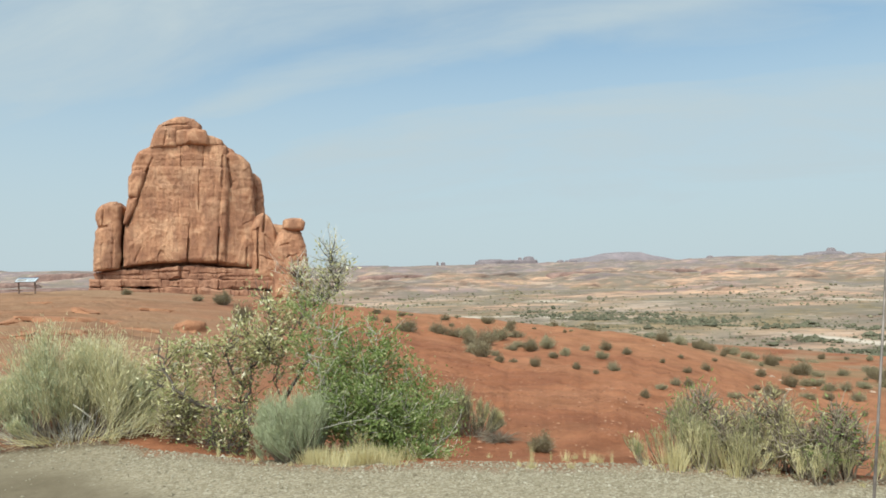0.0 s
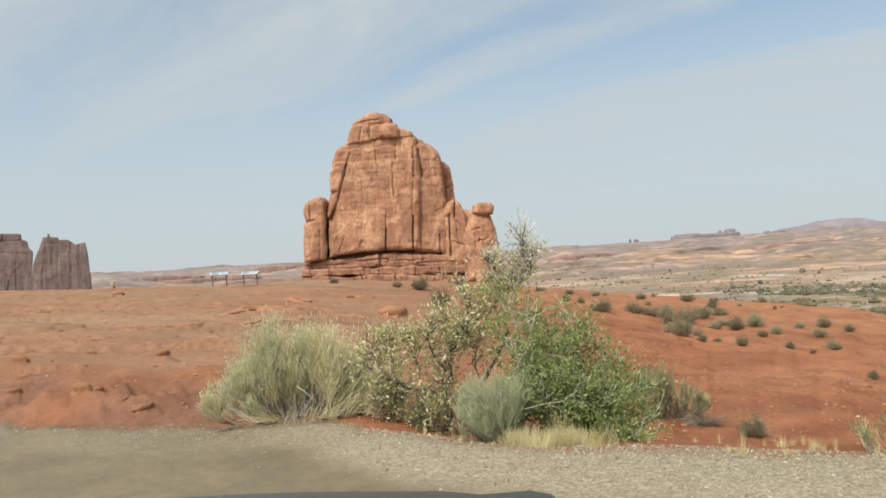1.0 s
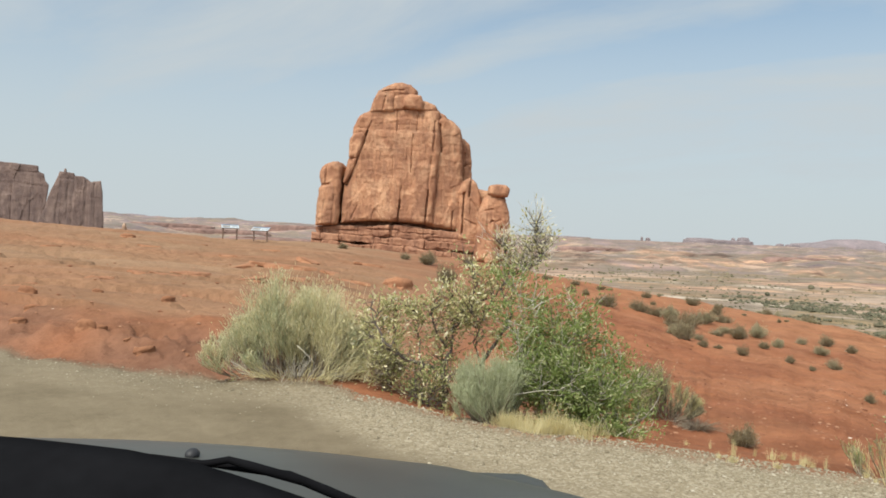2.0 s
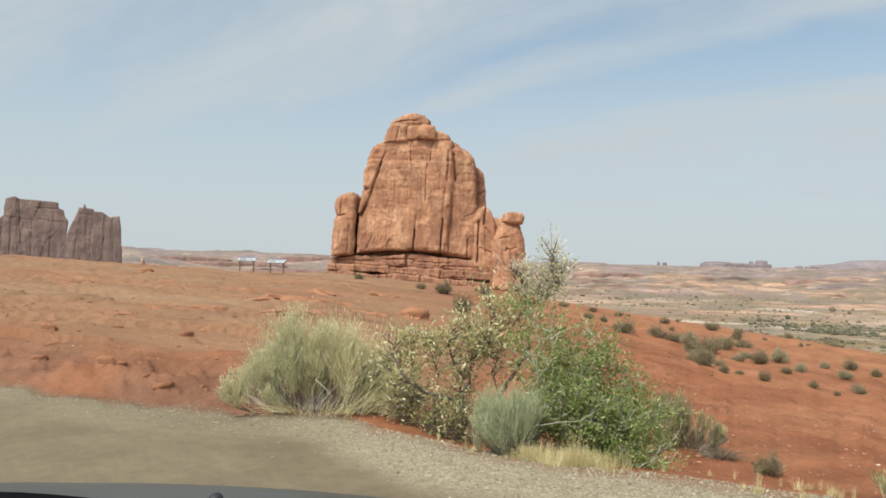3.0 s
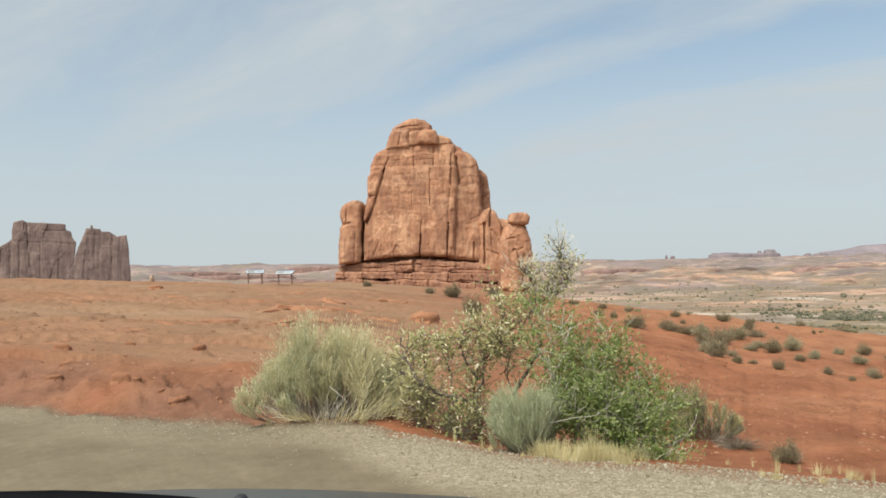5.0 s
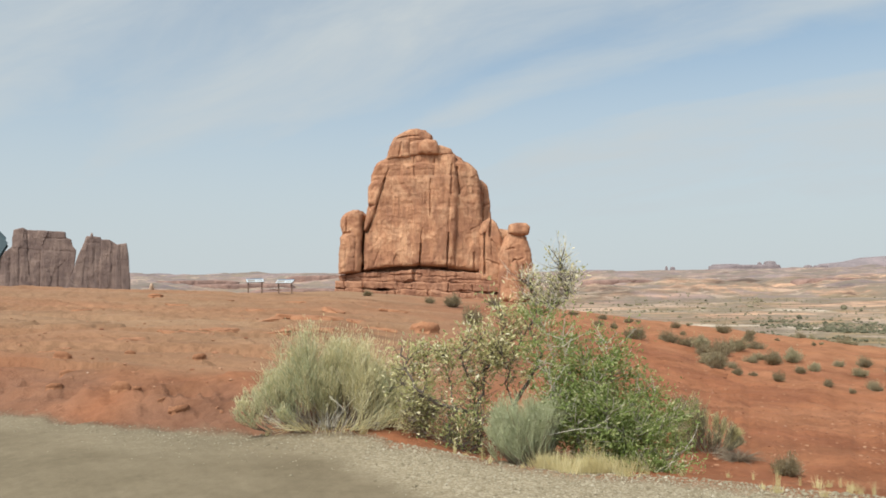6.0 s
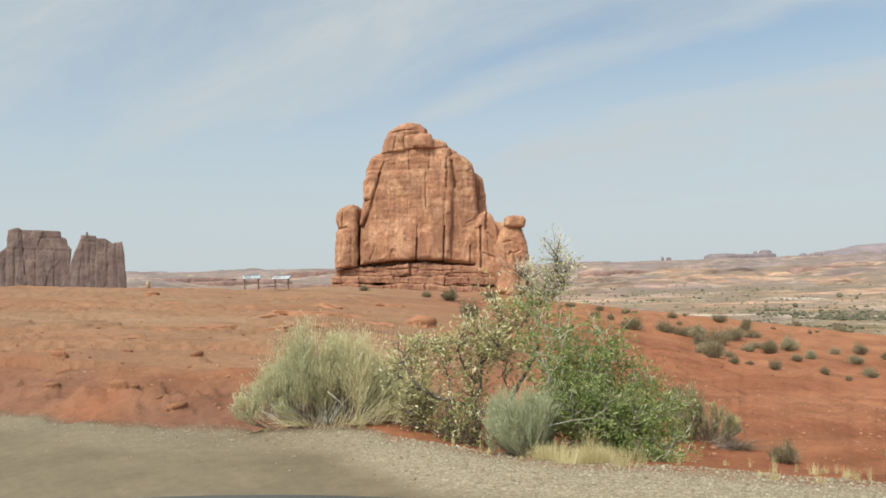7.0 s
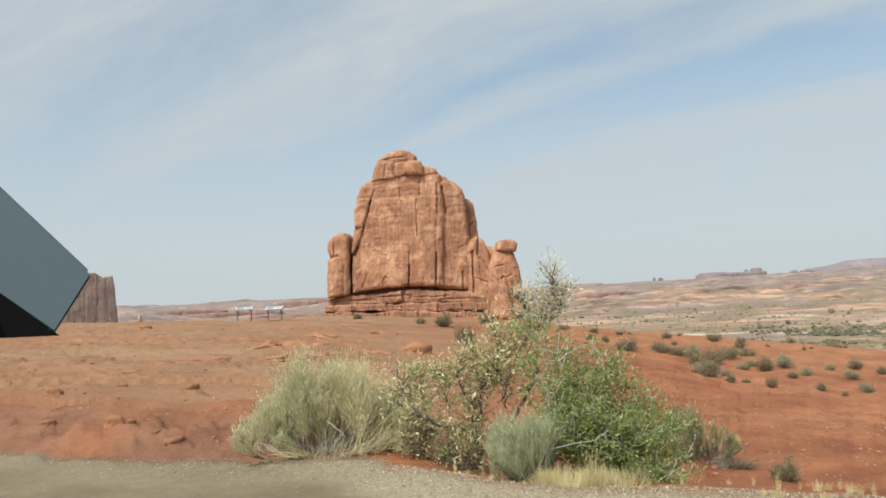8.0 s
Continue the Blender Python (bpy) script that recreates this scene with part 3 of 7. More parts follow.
def build_ground():
    az = np.concatenate([np.linspace(-180, -40, 40, endpoint=False), np.arange(-40, 56, 0.22), np.linspace(56, 180, 36)])
    rr = np.concatenate([[0.05], np.geomspace(0.5, 4.0, 25, endpoint=False), np.geomspace(4.0, 70, 330, endpoint=False), np.geomspace(70, 4850, 260)])
    A, R = np.meshgrid(az, rr)
    x, y = R * np.sin(np.radians(A)), R * np.cos(np.radians(A))
    z = ground_z(x, y)
    n, k = A.shape
    idx = np.arange(n * k).reshape(n, k)
    q = np.stack([idx[:-1, :-1], idx[:-1, 1:], idx[1:, 1:], idx[1:, :-1]], -1).reshape(-1, 4)
    verts = np.stack([x, y, z], -1).reshape(-1, 3)
    me = bpy.data.meshes.new("ground")
    me.vertices.add(len(verts))
    me.vertices.foreach_set("co", verts.ravel())
    me.loops.add(q.size)
    me.loops.foreach_set("vertex_index", q[:, ::-1].ravel())
    me.polygons.add(len(q))
    me.polygons.foreach_set("loop_start", np.arange(0, q.size, 4))
    me.polygons.foreach_set("use_smooth", np.ones(len(q), bool))
    me.update(calc_edges=True)
    wob = 0.10 * fbm(x * 1.3, y * 1.3, 3, 3) + 0.16 * fbm(x * 0.45, y * 0.45, 2, 8)
    e = edge_range(A) + wob
    gravel = 1 - smooth01((R - e + 0.16 + 0.14 * fbm(x * 5, y * 5, 3, 5)) / 0.36)
    stony = smooth01((R - e + 1.5 + 0.5 * fbm(x * 1.5, y * 1.5, 3, 6)) / 0.8) * 0.9 * (0.25 + 0.75 * smooth01((A + 16) / 14))
    slick = smooth01((10 - A + 10 * fbm(x * 0.25, y * 0.25, 3, 12)) / 14) * smooth01((R - bank_range(A) - 0.1 - 0.6 * fbm(x * 0.8, y * 0.8, 3, 63)) / 1.8)
    slick = slick * np.clip(0.80 + 0.45 * fbm(x * 0.12, y * 0.3, 4, 13), 0, 1)
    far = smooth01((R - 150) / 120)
    bank = bank_range(A) + wob
    earth = smooth01((R - e + 0.3) / 0.3) * (1 - smooth01((R - bank - 0.3 - 0.5 * fbm(x, y, 3, 24)) / 0.8)) * smooth01((-8 - A) / 6) * np.clip(0.75 + 0.9 * fbm(x * 0.9, y * 0.9, 4, 23), 0, 1)
    band = fbm(x * 0.006, y * 0.012, 5, 14, 0.6)
    bumps = dome_field(x, y)
    floor = 1 - smooth01((R - 800 - 260 * fbm(x * 0.003, y * 0.003, 3, 44)) / 200)
    scrub = smooth01((R - 150) / 60) * np.clip(floor * np.clip(0.50 + 2.2 * band, 0.1, 1) + (1 - floor) * smooth01((0.02 - bumps - 0.25 * band) / 0.10) * 0.8 * (1 - 0.5 * smooth01((R - 1500) / 800)), 0, 1)
    below = smooth01((R - crest_range(A) - 2) / 10) * smooth01((A - 20) / 8) * (1 - far)
    patch = fbm(x * 0.05, y * 0.09, 4, 18, 0.6)
    scrub = np.maximum(scrub, below * smooth01((patch - 0.02) / 0.16) * 0.8)
    slick = np.maximum(slick, below * smooth01((-0.05 - patch) / 0.2))
    wash = np.exp(-((R - wash_range(A, x, y)) / 9) ** 2) * smooth01((A - 26) / 6) * 1.6
    wash2 = np.exp(-((R - 760 - 150 * fbm(x * 0.007, y * 0.007, 4, 16)) / 12) ** 2) * smooth01((A - 2) / 6)
    wash3 = np.exp(-((R - 590 - 120 * fbm(x * 0.006, y * 0.006, 4, 26)) / 8) ** 2) * smooth01((A - 5) / 6) * smooth01((34 - A) / 4)
    pale = np.clip(1.0 * wash + 1.1 * wash2 + 1.0 * wash3, 0, 1) * np.clip(0.45 + 2.6 * fbm(x * 0.014, y * 0.014, 4, 17), 0, 1)
    streak = fbm(x * 0.010, y * 0.022, 4, 19, 0.6)
    # mauve rock in streaks, plus painted haze that thickens with range
    mauve_rock_haze = smooth01((R - 750) / 400) * np.clip(smooth01((streak - 0.12) / 0.14) * 0.65 + 0.85 * smooth01((R - 1900 - 700 * band) / 500) * (0.8 + 0.8 * streak) + 0.45 * smooth01((-2 - A) / 5) * (1 + 2.2 * streak), 0, 0.92)
    sandy = smooth01((R / crest_range(A) - 0.40 - 0.25 * fbm(x * 0.12, y * 0.12, 4, 83)) / 0.35) * smooth01((A - 3) / 5) * (1 - smooth01((R - crest_range(A) - 60) / 30)) * np.clip(0.75 + 0.7 * fbm(x * 0.3, y * 0.3, 4, 84), 0, 1)
    for name, arr in (("sandy", sandy), ("earth", earth), ("mauve_rock_haze", mauve_rock_haze), ("gravel", gravel), ("stony", stony), ("slick", slick), ("far", far), ("scrub", scrub), ("pale", np.clip(pale, 0, 1))):
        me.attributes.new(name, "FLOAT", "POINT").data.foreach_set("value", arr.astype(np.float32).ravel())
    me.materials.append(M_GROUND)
    ob = new("ground", me)
    return tagged(ob, "red desert soil and bare slickrock beyond a pale gravel pull-out", "ground", kind="structure")


build_ground()


# ---- rocks ----
PERM3 = np.random.RandomState(11).rand(64, 64, 64).astype(np.float32)


def vnoise3(x, y, z, seed=0):
    """Smooth noise in -1..1 through space, for arrays."""
    x, y, z = x + seed * 7.13, y + seed * 3.71, z + seed * 11.37
    xi, yi, zi = np.floor(x).astype(int), np.floor(y).astype(int), np.floor(z).astype(int)
    u, v, w = x - xi, y - yi, z - zi
    u, v, w = u * u * (3 - 2 * u), v * v * (3 - 2 * v), w * w * (3 - 2 * w)
    out = 0
    for i, fu in ((0, 1 - u), (1, u)):
        for j, fv in ((0, 1 - v), (1, v)):
            for k, fw in ((0, 1 - w), (1, w)):
                out = out + fu * fv * fw * PERM3[(xi + i) % 64, (yi + j) % 64, (zi + k) % 64]
    return 2 * out - 1


def fbm3(x, y, z, octaves=4, seed=0, gain=0.5):
    s, amp, tot = 0, 1.0, 0.0
    for i in range(octaves):
        k = 2.0 ** i
        s = s + amp * vnoise3(x * k, y * k, z * k, seed + i)
        tot += amp
        amp *= gain
    return s / tot


def outline_gap(x, z, pts):
    """Signed distance of the points (x, z) from a closed outline, negative inside."""
    best, inside = np.full(x.shape, 1e9), np.zeros(x.shape, bool)
    for (ax, az), (bx, bz) in zip(pts, pts[1:] + pts[:1]):
        ex, ez = bx - ax, bz - az
        f = np.clip(((x - ax) * ex + (z - az) * ez) / (ex * ex + ez * ez), 0, 1)
        best = np.minimum(best, np.hypot(x - ax - f * ex, z - az - f * ez))
        if ez:
            inside ^= ((az > z) != (bz > z)) & (x < ax + (z - az) / ez * ex)
    return np.where(inside, -best, best)


def skin(d, origin, h):
    """The surface where a field of distances on a grid changes its sign, as quads."""
    s = d < 0
    n = [k - 1 for k in d.shape]
    count = np.zeros(n, int)
    for i in (0, 1):
        for j in (0, 1):
            for k in (0, 1):
                count += s[i:n[0] + i, j:n[1] + j, k:n[2] + k]
    cells = np.argwhere((count > 0) & (count < 8))
    number = np.full(n, -1)
    number[tuple(cells.T)] = np.arange(len(cells))
    tot, hits = np.zeros((len(cells), 3)), np.zeros(len(cells))
    corners = [np.array((i, j, k)) for i in (0, 1) for j in (0, 1) for k in (0, 1)]
    for a in corners:
        for b in corners:
            if (b - a).sum() == 1 and np.abs(b - a).sum() == 1:
                da, db = d[tuple((cells + a).T)], d[tuple((cells + b).T)]
                cut = (da < 0) != (db < 0)
                f = np.where(cut, da / np.where(cut, da - db, 1), 0)
                tot += np.where(cut[:, None], a + f[:, None] * (b - a), 0)
                hits += cut
    verts = (cells + tot / hits[:, None]) * h + np.array(origin)
    quads = []
    for ax in range(3):
        p, q = (ax + 1) % 3, (ax + 2) % 3
        lo, hi = [slice(None)] * 3, [slice(None)] * 3
        lo[ax], hi[ax] = slice(0, -1), slice(1, None)
        change = s[tuple(lo)] != s[tuple(hi)]
        e = np.argwhere(change)
        e = e[(e[:, p] > 0) & (e[:, q] > 0) & (e[:, p] < n[p]) & (e[:, q] < n[q])]
        out = s[tuple(lo)][tuple(e.T)]
        c = []
        for dp, dq in ((1, 1), (0, 1), (0, 0), (1, 0)):
            g = e.copy()
            g[:, p] -= dp
            g[:, q] -= dq
            c.append(number[tuple(g.T)])
        f = np.stack(c, -1)
        quads.append(np.where(out[:, None], f, f[:, ::-1]))
    return verts, np.concatenate(quads)


def rock_body(pts, y0, depth, seed, r=0.7, h=0.14, lean=0.05, rough=0.16, panel=0.10, size=1.0, cracks=(), steps=(), bend=None, wobble=0.12, skew=0.0, flutes=0.0, grow=0.22):
    """A weathered rock mass: an outline of (x, z) given depth, with rounded edges, cracks (x, z to x, z, width, depth) and set-backs (height, amount)."""
    xs, zs = [p[0] for p in pts], [p[1] for p in pts]
    m = 0.8 * size
    z0 = min(zs)
    tall = max(zs) - z0
    lo = (min(xs) - m, y0 - m, z0 - m - (2.2 if bend else 0))
    gx, gz = np.arange(lo[0], max(xs) + m, h), np.arange(lo[2], max(zs) + m, h)
    gy = np.arange(lo[1], y0 + depth + m + max(0, lean * tall) + abs(skew) * (max(xs) - min(xs)), h)
    X2, Z2 = np.meshgrid(gx, gz, indexing="ij")
    q = 1 / size
    zz = Z2 - bend(X2, Z2) if bend else Z2
    wx = X2 + wobble * size * fbm(X2 * 0.5 * q, zz * 0.5 * q, 4, seed)
    wz = zz + wobble * size * fbm(X2 * 0.5 * q + 9, zz * 0.5 * q, 4, seed + 5)
    flat = outline_gap(wx, wz, list(pts))
    push = rough * size * fbm(X2 * 0.28 * q, Z2 * 0.13 * q, 4, seed + 11)
    who, gap = blocks(X2 * 0.30 * q + 0.3 * fbm(X2 * 0.4 * q, Z2 * 0.3 * q, 3, seed), 0 * X2, Z2 * 0.12 * q, seed)
    push = push + panel * size * ((who - 0.5) * 1.2 - 0.10 * np.exp(-(gap / 0.05) ** 2))
    if flutes:
        push = push - flutes * np.abs(fbm(X2 * 0.55 * q, Z2 * 0.035 * q, 4, seed + 31))
    for level, amount in steps:
        push = push + amount * smooth01((zz - level - 0.35 * fbm(X2 * 0.4, Z2 * 0, 2, seed + 4)) / 0.25)
    for x0, za, x1, zb, wide, deep in cracks:
        ex, ez = x1 - x0, zb - za
        f = np.clip(((wx - x0) * ex + (wz - za) * ez) / (ex * ex + ez * ez), 0, 1)
        away = np.hypot(wx - x0 - f * ex, wz - za - f * ez)
        push = push + deep * smooth01(1 - away / wide)
    X, Y, Z = X2[:, None, :], gy[None, :, None], Z2[:, None, :]
    mid = y0 + depth / 2 + lean * (Z - z0) + skew * (X - min(xs))
    dy = np.abs(Y - mid) - depth / 2 + np.where(Y < mid, 1, 0) * push[:, None, :]
    a, b = flat[:, None, :] + r, dy + r
    d = np.minimum(np.maximum(a, b), 0) + np.hypot(np.maximum(a, 0), np.maximum(b, 0)) - r
    d = d + rough * 0.7 * size * vnoise3(X * 0.35 * q, Y * 0.35 * q, Z * 0.22 * q, seed) + rough * 0.35 * size * vnoise3(X * 0.9 * q, Y * 0.9 * q, Z * 0.6 * q, seed + 2)
    v, f = skin(d - grow * size, lo, h)
    # fine relief along the surface's own normals
    e1, e2 = v[f[:, 2]] - v[f[:, 0]], v[f[:, 3]] - v[f[:, 1]]
    fn = np.cross(e1, e2)
    vn = np.zeros_like(v)
    for k in range(4):
        np.add.at(vn, f[:, k], fn)
    vn /= np.linalg.norm(vn, axis=1, keepdims=True) + 1e-9
    x, y, z = v[:, 0] * q, v[:, 1] * q, v[:, 2] * q
    fine = 0.60 * fbm3(x * 1.5, y * 1.5, z * 1.1, 4, seed + 7, 0.7) + 0.45 * fbm3(x * 0.5, y * 0.5, z * 3.0, 2, seed + 9)
    chip = np.abs(fbm3(x * 0.8, y * 0.8, z * 0.45, 4, seed + 13, 0.6))
    return v + vn * ((fine * 0.55 - chip * 0.9) * rough * size)[:, None], f


def strata(x, z):
    """How the beds under the wall arch and dip."""
    u = x + 3.5
    arch = np.where(u < 0, -0.0095, -0.0145) * u * u
    w = np.clip((z - 0.35) / 2.0, 0, 1)
    return (-0.048 * u * (1 - w) + arch * w) * np.clip(1 - (z - 2.6) / 5.0, 0, 1)


def build_butte():
    b = thing("sandstone_butte", "massive weathered orange sandstone butte with vertical cracks on layered ledges", "rock butte", -2, 110, -3)

    def add(name, label, mat, *a, **k):
        v, f = rock_body(*a, **k)
        return part(name, (v - np.array((-2, 110, -3)), f), mat, b, label, smooth=True)

    # layered pedestal: a soft recessed bed under the wall, then harder ledges
    for i, (za, zb, front, out, rad) in enumerate(((-5.5, -1.7, 103.1, 1.0, 0.5), (-1.75, -0.85, 103.5, 0.55, 0.18), (-0.85, -0.62, 104.3, 0.1, 0.08), (-0.68, 0.36, 103.9, 0.2, 0.2),
                                                   (0.30, 2.05, 104.45, -0.1, 0.22), (1.9, 3.2, 106.6, -1.8, 0.08))):
        rng = random.Random(40 + i)
        joints, x = [], -14.2
        while x < 8.6 and i in (1, 3, 4):
            joints.append((x, za - 0.2, x + rng.uniform(-0.25, 0.25), zb + 0.2, 0.13, rng.uniform(0.1, 0.45)))
            x += rng.uniform(2.0, 5.5)
        if i == 4:
            joints += [(-15, 1.25, -9.0, 1.05, 0.14, 0.22), (-8.0, 1.5, -3.5, 1.35, 0.14, 0.25), (-3.6, 1.15, 2.0, 1.3, 0.14, 0.22), (1.0, 0.8, 8.0, 1.2, 0.14, 0.25)]
        add("ledge", "dark red bedded sandstone ledge", M_BASE, [(-15.2 - out, za), (-15.3 - out, zb), (8.3 + out * 1.6, zb), (8.5 + out * 1.8, za)], front, 11.0, 11 + i, r=rad, h=0.11, lean=0.02,
            rough=0.30, panel=0.26, cracks=joints, bend=strata, wobble=0.26, grow=0.04)
    # the main wall: one sheer face with few cracks, its brow broken into rounded blocks
    add("main_wall", "sheer sandstone wall with a few upright cracks", M_BUTTE,
        [(-11.5, 2.85), (-11.35, 7.5), (-11.1, 10.5), (-10.7, 12.6), (-10.35, 15.6), (-9.5, 17.3), (-7.6, 18.25), (-5.2, 18.5), (-2.0, 18.7), (0.8, 18.7), (1.25, 18.2), (1.4, 12.8), (1.0, 2.85)],
        104.1, 11.5, 3, r=0.42, h=0.11, lean=0.055, rough=0.20, panel=0.15, bend=strata,
        steps=((15.2, 0.14), (17.0, 0.12), (10.6, 0.05)),
        cracks=[(-3.7, 2.0, -3.6, 5.7, 0.13, 0.8), (-3.6, 5.7, -3.3, 8.0, 0.12, 0.25), (-3.3, 8.0, -3.2, 15.2, 0.13, 0.10), (-2.2, 9.5, -2.15, 15.0, 0.12, 0.32), (-4.6, 7.9, -4.75, 11.9, 0.13, 0.14),
                (0.0, 2.0, 0.3, 7.2, 0.12, 0.7), (0.3, 7.2, 0.85, 12.8, 0.16, 0.18), (0.85, 12.8, 1.0, 17.0, 0.22, 0.4),
                (-11.1, 7.6, -9.8, 11.4, 0.22, 0.8), (-9.8, 11.4, -8.5, 15.2, 0.20, 0.65), (-8.5, 15.2, -7.9, 16.6, 0.16, 0.25), (-7.3, 9.0, -6.9, 12.4, 0.13, 0.10),
                (-4.3, 15.3, -4.4, 18.6, 0.16, 0.25), (-1.6, 15.6, -1.3, 18.8, 0.16, 0.25), (-7.6, 16.2, -4.4, 16.6, 0.12, 0.10), (-4.4, 16.3, -1.6, 16.4, 0.12, 0.10),
                (-10.2, 3.2, -9.4, 4.9, 0.14, 0.16), (-6.6, 3.4, -6.3, 6.4, 0.14, 0.07)])
    add("right_pillar", "round-topped pillar split from the wall", M_BUTTE, [(0.3, 2.6), (0.6, 16.0), (0.95, 17.4), (2.3, 17.6), (3.6, 17.1), (4.5, 16.2), (4.85, 14.8), (4.9, 9.6), (5.2, 2.6)],
        104.7, 9.5, 4, r=0.65, h=0.12, lean=0.06, rough=0.20, panel=0.20, bend=strata, skew=0.10,
        cracks=[(3.9, 2.0, 3.9, 4.9, 0.13, 0.5), (2.0, 12.8, 1.7, 16.6, 0.20, 0.45), (1.4, 12.0, 2.4, 13.6, 0.2, 0.2), (3.4, 7.6, 4.8, 8.2, 0.14, 0.16), (2.4, 5.0, 2.2, 11.0, 0.12, 0.10)])
    add("brow_slab", "", M_BUTTE, [(0.6, 15.4), (0.8, 17.9), (1.5, 18.3), (2.3, 18.0), (2.9, 17.0), (2.9, 14.6)], 106.2, 6.0, 14, r=0.5, h=0.14, rough=0.12)
    add("back_column", "", M_BUTTE, [(4.0, 0.8), (4.2, 15.0), (5.2, 15.0), (5.9, 14.3), (6.3, 12.3), (6.5, 9.1), (6.9, 0.8)], 107.2, 7.0, 5, r=0.7, h=0.15, rough=0.16, panel=0.14, cracks=[(5.2, 8.0, 5.4, 13.0, 0.2, 0.3), (5.4, 11.0, 6.4, 11.6, 0.2, 0.25)])
    add("side_buttress", "", M_BUTTE, [(4.6, 0.4), (4.9, 7.6), (5.4, 8.8), (6.2, 9.1), (7.0, 8.5), (7.5, 7.4), (7.95, 5.5), (8.3, 0.4)], 104.6, 7.0, 6, r=0.6, h=0.13, lean=0.08, rough=0.20, panel=0.2,
        cracks=[(5.3, 1.2, 5.4, 7.1, 0.18, 0.7), (6.1, 6.6, 6.4, 9.4, 0.2, 0.8), (6.6, 2.0, 6.3, 6.0, 0.14, 0.2), (5.6, 3.4, 7.9, 2.4, 0.16, 0.25), (6.3, 6.2, 7.6, 4.6, 0.18, 0.25)])
    add("side_buttress", "", M_BUTTE, [(6.9, 0.4), (7.2, 7.7), (9.3, 7.5), (9.6, 0.4)], 107.2, 5.0, 16, r=0.7, h=0.15, rough=0.2, panel=0.2)
    # the pinnacle and its balanced cap
    add("pinnacle", "rounded pinnacle beside the butte", M_BUTTE, [(7.2, -2.5), (7.5, 2.0), (7.75, 4.7), (8.2, 5.9), (9.0, 6.8), (10.2, 7.0), (11.1, 6.5), (11.45, 5.0), (11.75, 2.7), (12.2, -2.5)], 102.6, 4.8, 7, r=1.0, h=0.11, lean=0.08,
        rough=0.22, panel=0.24, cracks=[(8.9, -0.5, 9.4, 3.2, 0.3, 0.6), (9.5, 3.0, 10.6, 3.4, 0.2, 0.2), (8.3, 4.6, 9.4, 4.9, 0.22, 0.2), (10.4, -1.0, 10.7, 2.4, 0.2, 0.35)])
    add("pinnacle_cap", "flat balanced boulder", M_BUTTE, [(8.95, 7.1), (9.0, 8.0), (9.8, 8.25), (11.1, 8.1), (11.5, 7.7), (11.3, 6.85), (10.0, 6.8)], 102.9, 3.2, 8, r=0.4, h=0.10, rough=0.10, panel=0.06)
    add("foot_slab", "", M_BUTTE, [(8.7, -2.5), (9.0, 2.5), (9.5, 3.0), (9.9, 1.5), (10.3, -2.5)], 102.1, 2.0, 18, r=0.4, h=0.12, rough=0.16)
    # the left shoulder and the boulders that lean on the wall
    add("left_shoulder", "round-topped column split from the wall", M_BUTTE, [(-15.0, 2.55), (-14.85, 4.3), (-14.75, 6.9), (-14.45, 7.4), (-14.75, 8.4), (-14.7, 9.2), (-14.1, 10.1), (-13.1, 10.65), (-12.4, 10.65), (-11.92, 10.1), (-11.95, 7.4), (-12.35, 2.55)],
        103.6, 9.5, 9, r=0.55, h=0.12, lean=0.05, rough=0.20, panel=0.18, bend=strata, cracks=[(-15.2, 7.2, -13.4, 7.5, 0.2, 0.3), (-12.9, 2.4, -12.7, 6.0, 0.2, 0.22), (-13.9, 7.6, -13.7, 10.0, 0.2, 0.2)])
    add("leaning_boulder", "pale slab leaning on the wall", M_BUTTE, [(-10.8, 11.5), (-10.75, 13.9), (-10.2, 14.7), (-9.3, 14.85), (-8.9, 14.5), (-9.5, 12.5), (-9.95, 11.3)], 104.3, 3.0, 10, r=0.35, h=0.10, rough=0.10, panel=0.05, lean=0.10)
    add("leaning_boulder", "", M_BUTTE, [(-11.35, 7.9), (-11.0, 10.1), (-10.4, 11.0), (-9.9, 11.1), (-10.5, 9.4)], 104.0, 3.0, 13, r=0.3, h=0.10, rough=0.10, panel=0.05, lean=0.08)
    # cap boulders, split by upright joints
    for i, (label, pts, y0, depth, rad) in enumerate((
            ("rounded cap boulder split by upright cracks", [(-8.1, 17.9), (-7.65, 19.6), (-6.9, 20.5), (-5.1, 20.4), (-5.08, 18.35)], 104.9, 8.0, 0.45),
            ("rounded cap boulder split by upright cracks", [(-5.0, 18.4), (-5.0, 20.2), (-2.9, 20.4), (-3.0, 18.5)], 105.1, 8.0, 0.4),
            ("smooth domed boulder on top of the butte", [(-7.5, 20.0), (-7.0, 21.0), (-5.8, 21.65), (-4.0, 22.2), (-2.8, 22.1), (-1.8, 21.2), (-1.9, 20.4), (-5.0, 20.1)], 105.4, 7.0, 0.8),
            ("smooth bulging boulder under the summit", [(-3.5, 18.7), (-3.45, 20.0), (-2.7, 20.5), (-1.4, 20.3), (-1.0, 19.5), (-1.1, 18.6)], 104.6, 6.0, 0.6),
            ("thin flat slab at the edge of the summit", [(-1.5, 18.65), (-1.25, 19.8), (-0.2, 19.6), (0.7, 19.1), (0.9, 18.65)], 105.2, 6.0, 0.25))):
        add("cap_boulder", label, M_BUTTE, pts, y0, depth, 50 + i, r=rad * 0.75, h=0.10, lean=0.05, rough=0.15, panel=0.08, wobble=0.16, cracks=[(-6.4, 18.4, -6.1, 20.2, 0.2, 0.25)] if i == 0 else [(-6.6, 20.9, -3.6, 21.2, 0.18, 0.25)] if i == 2 else ())
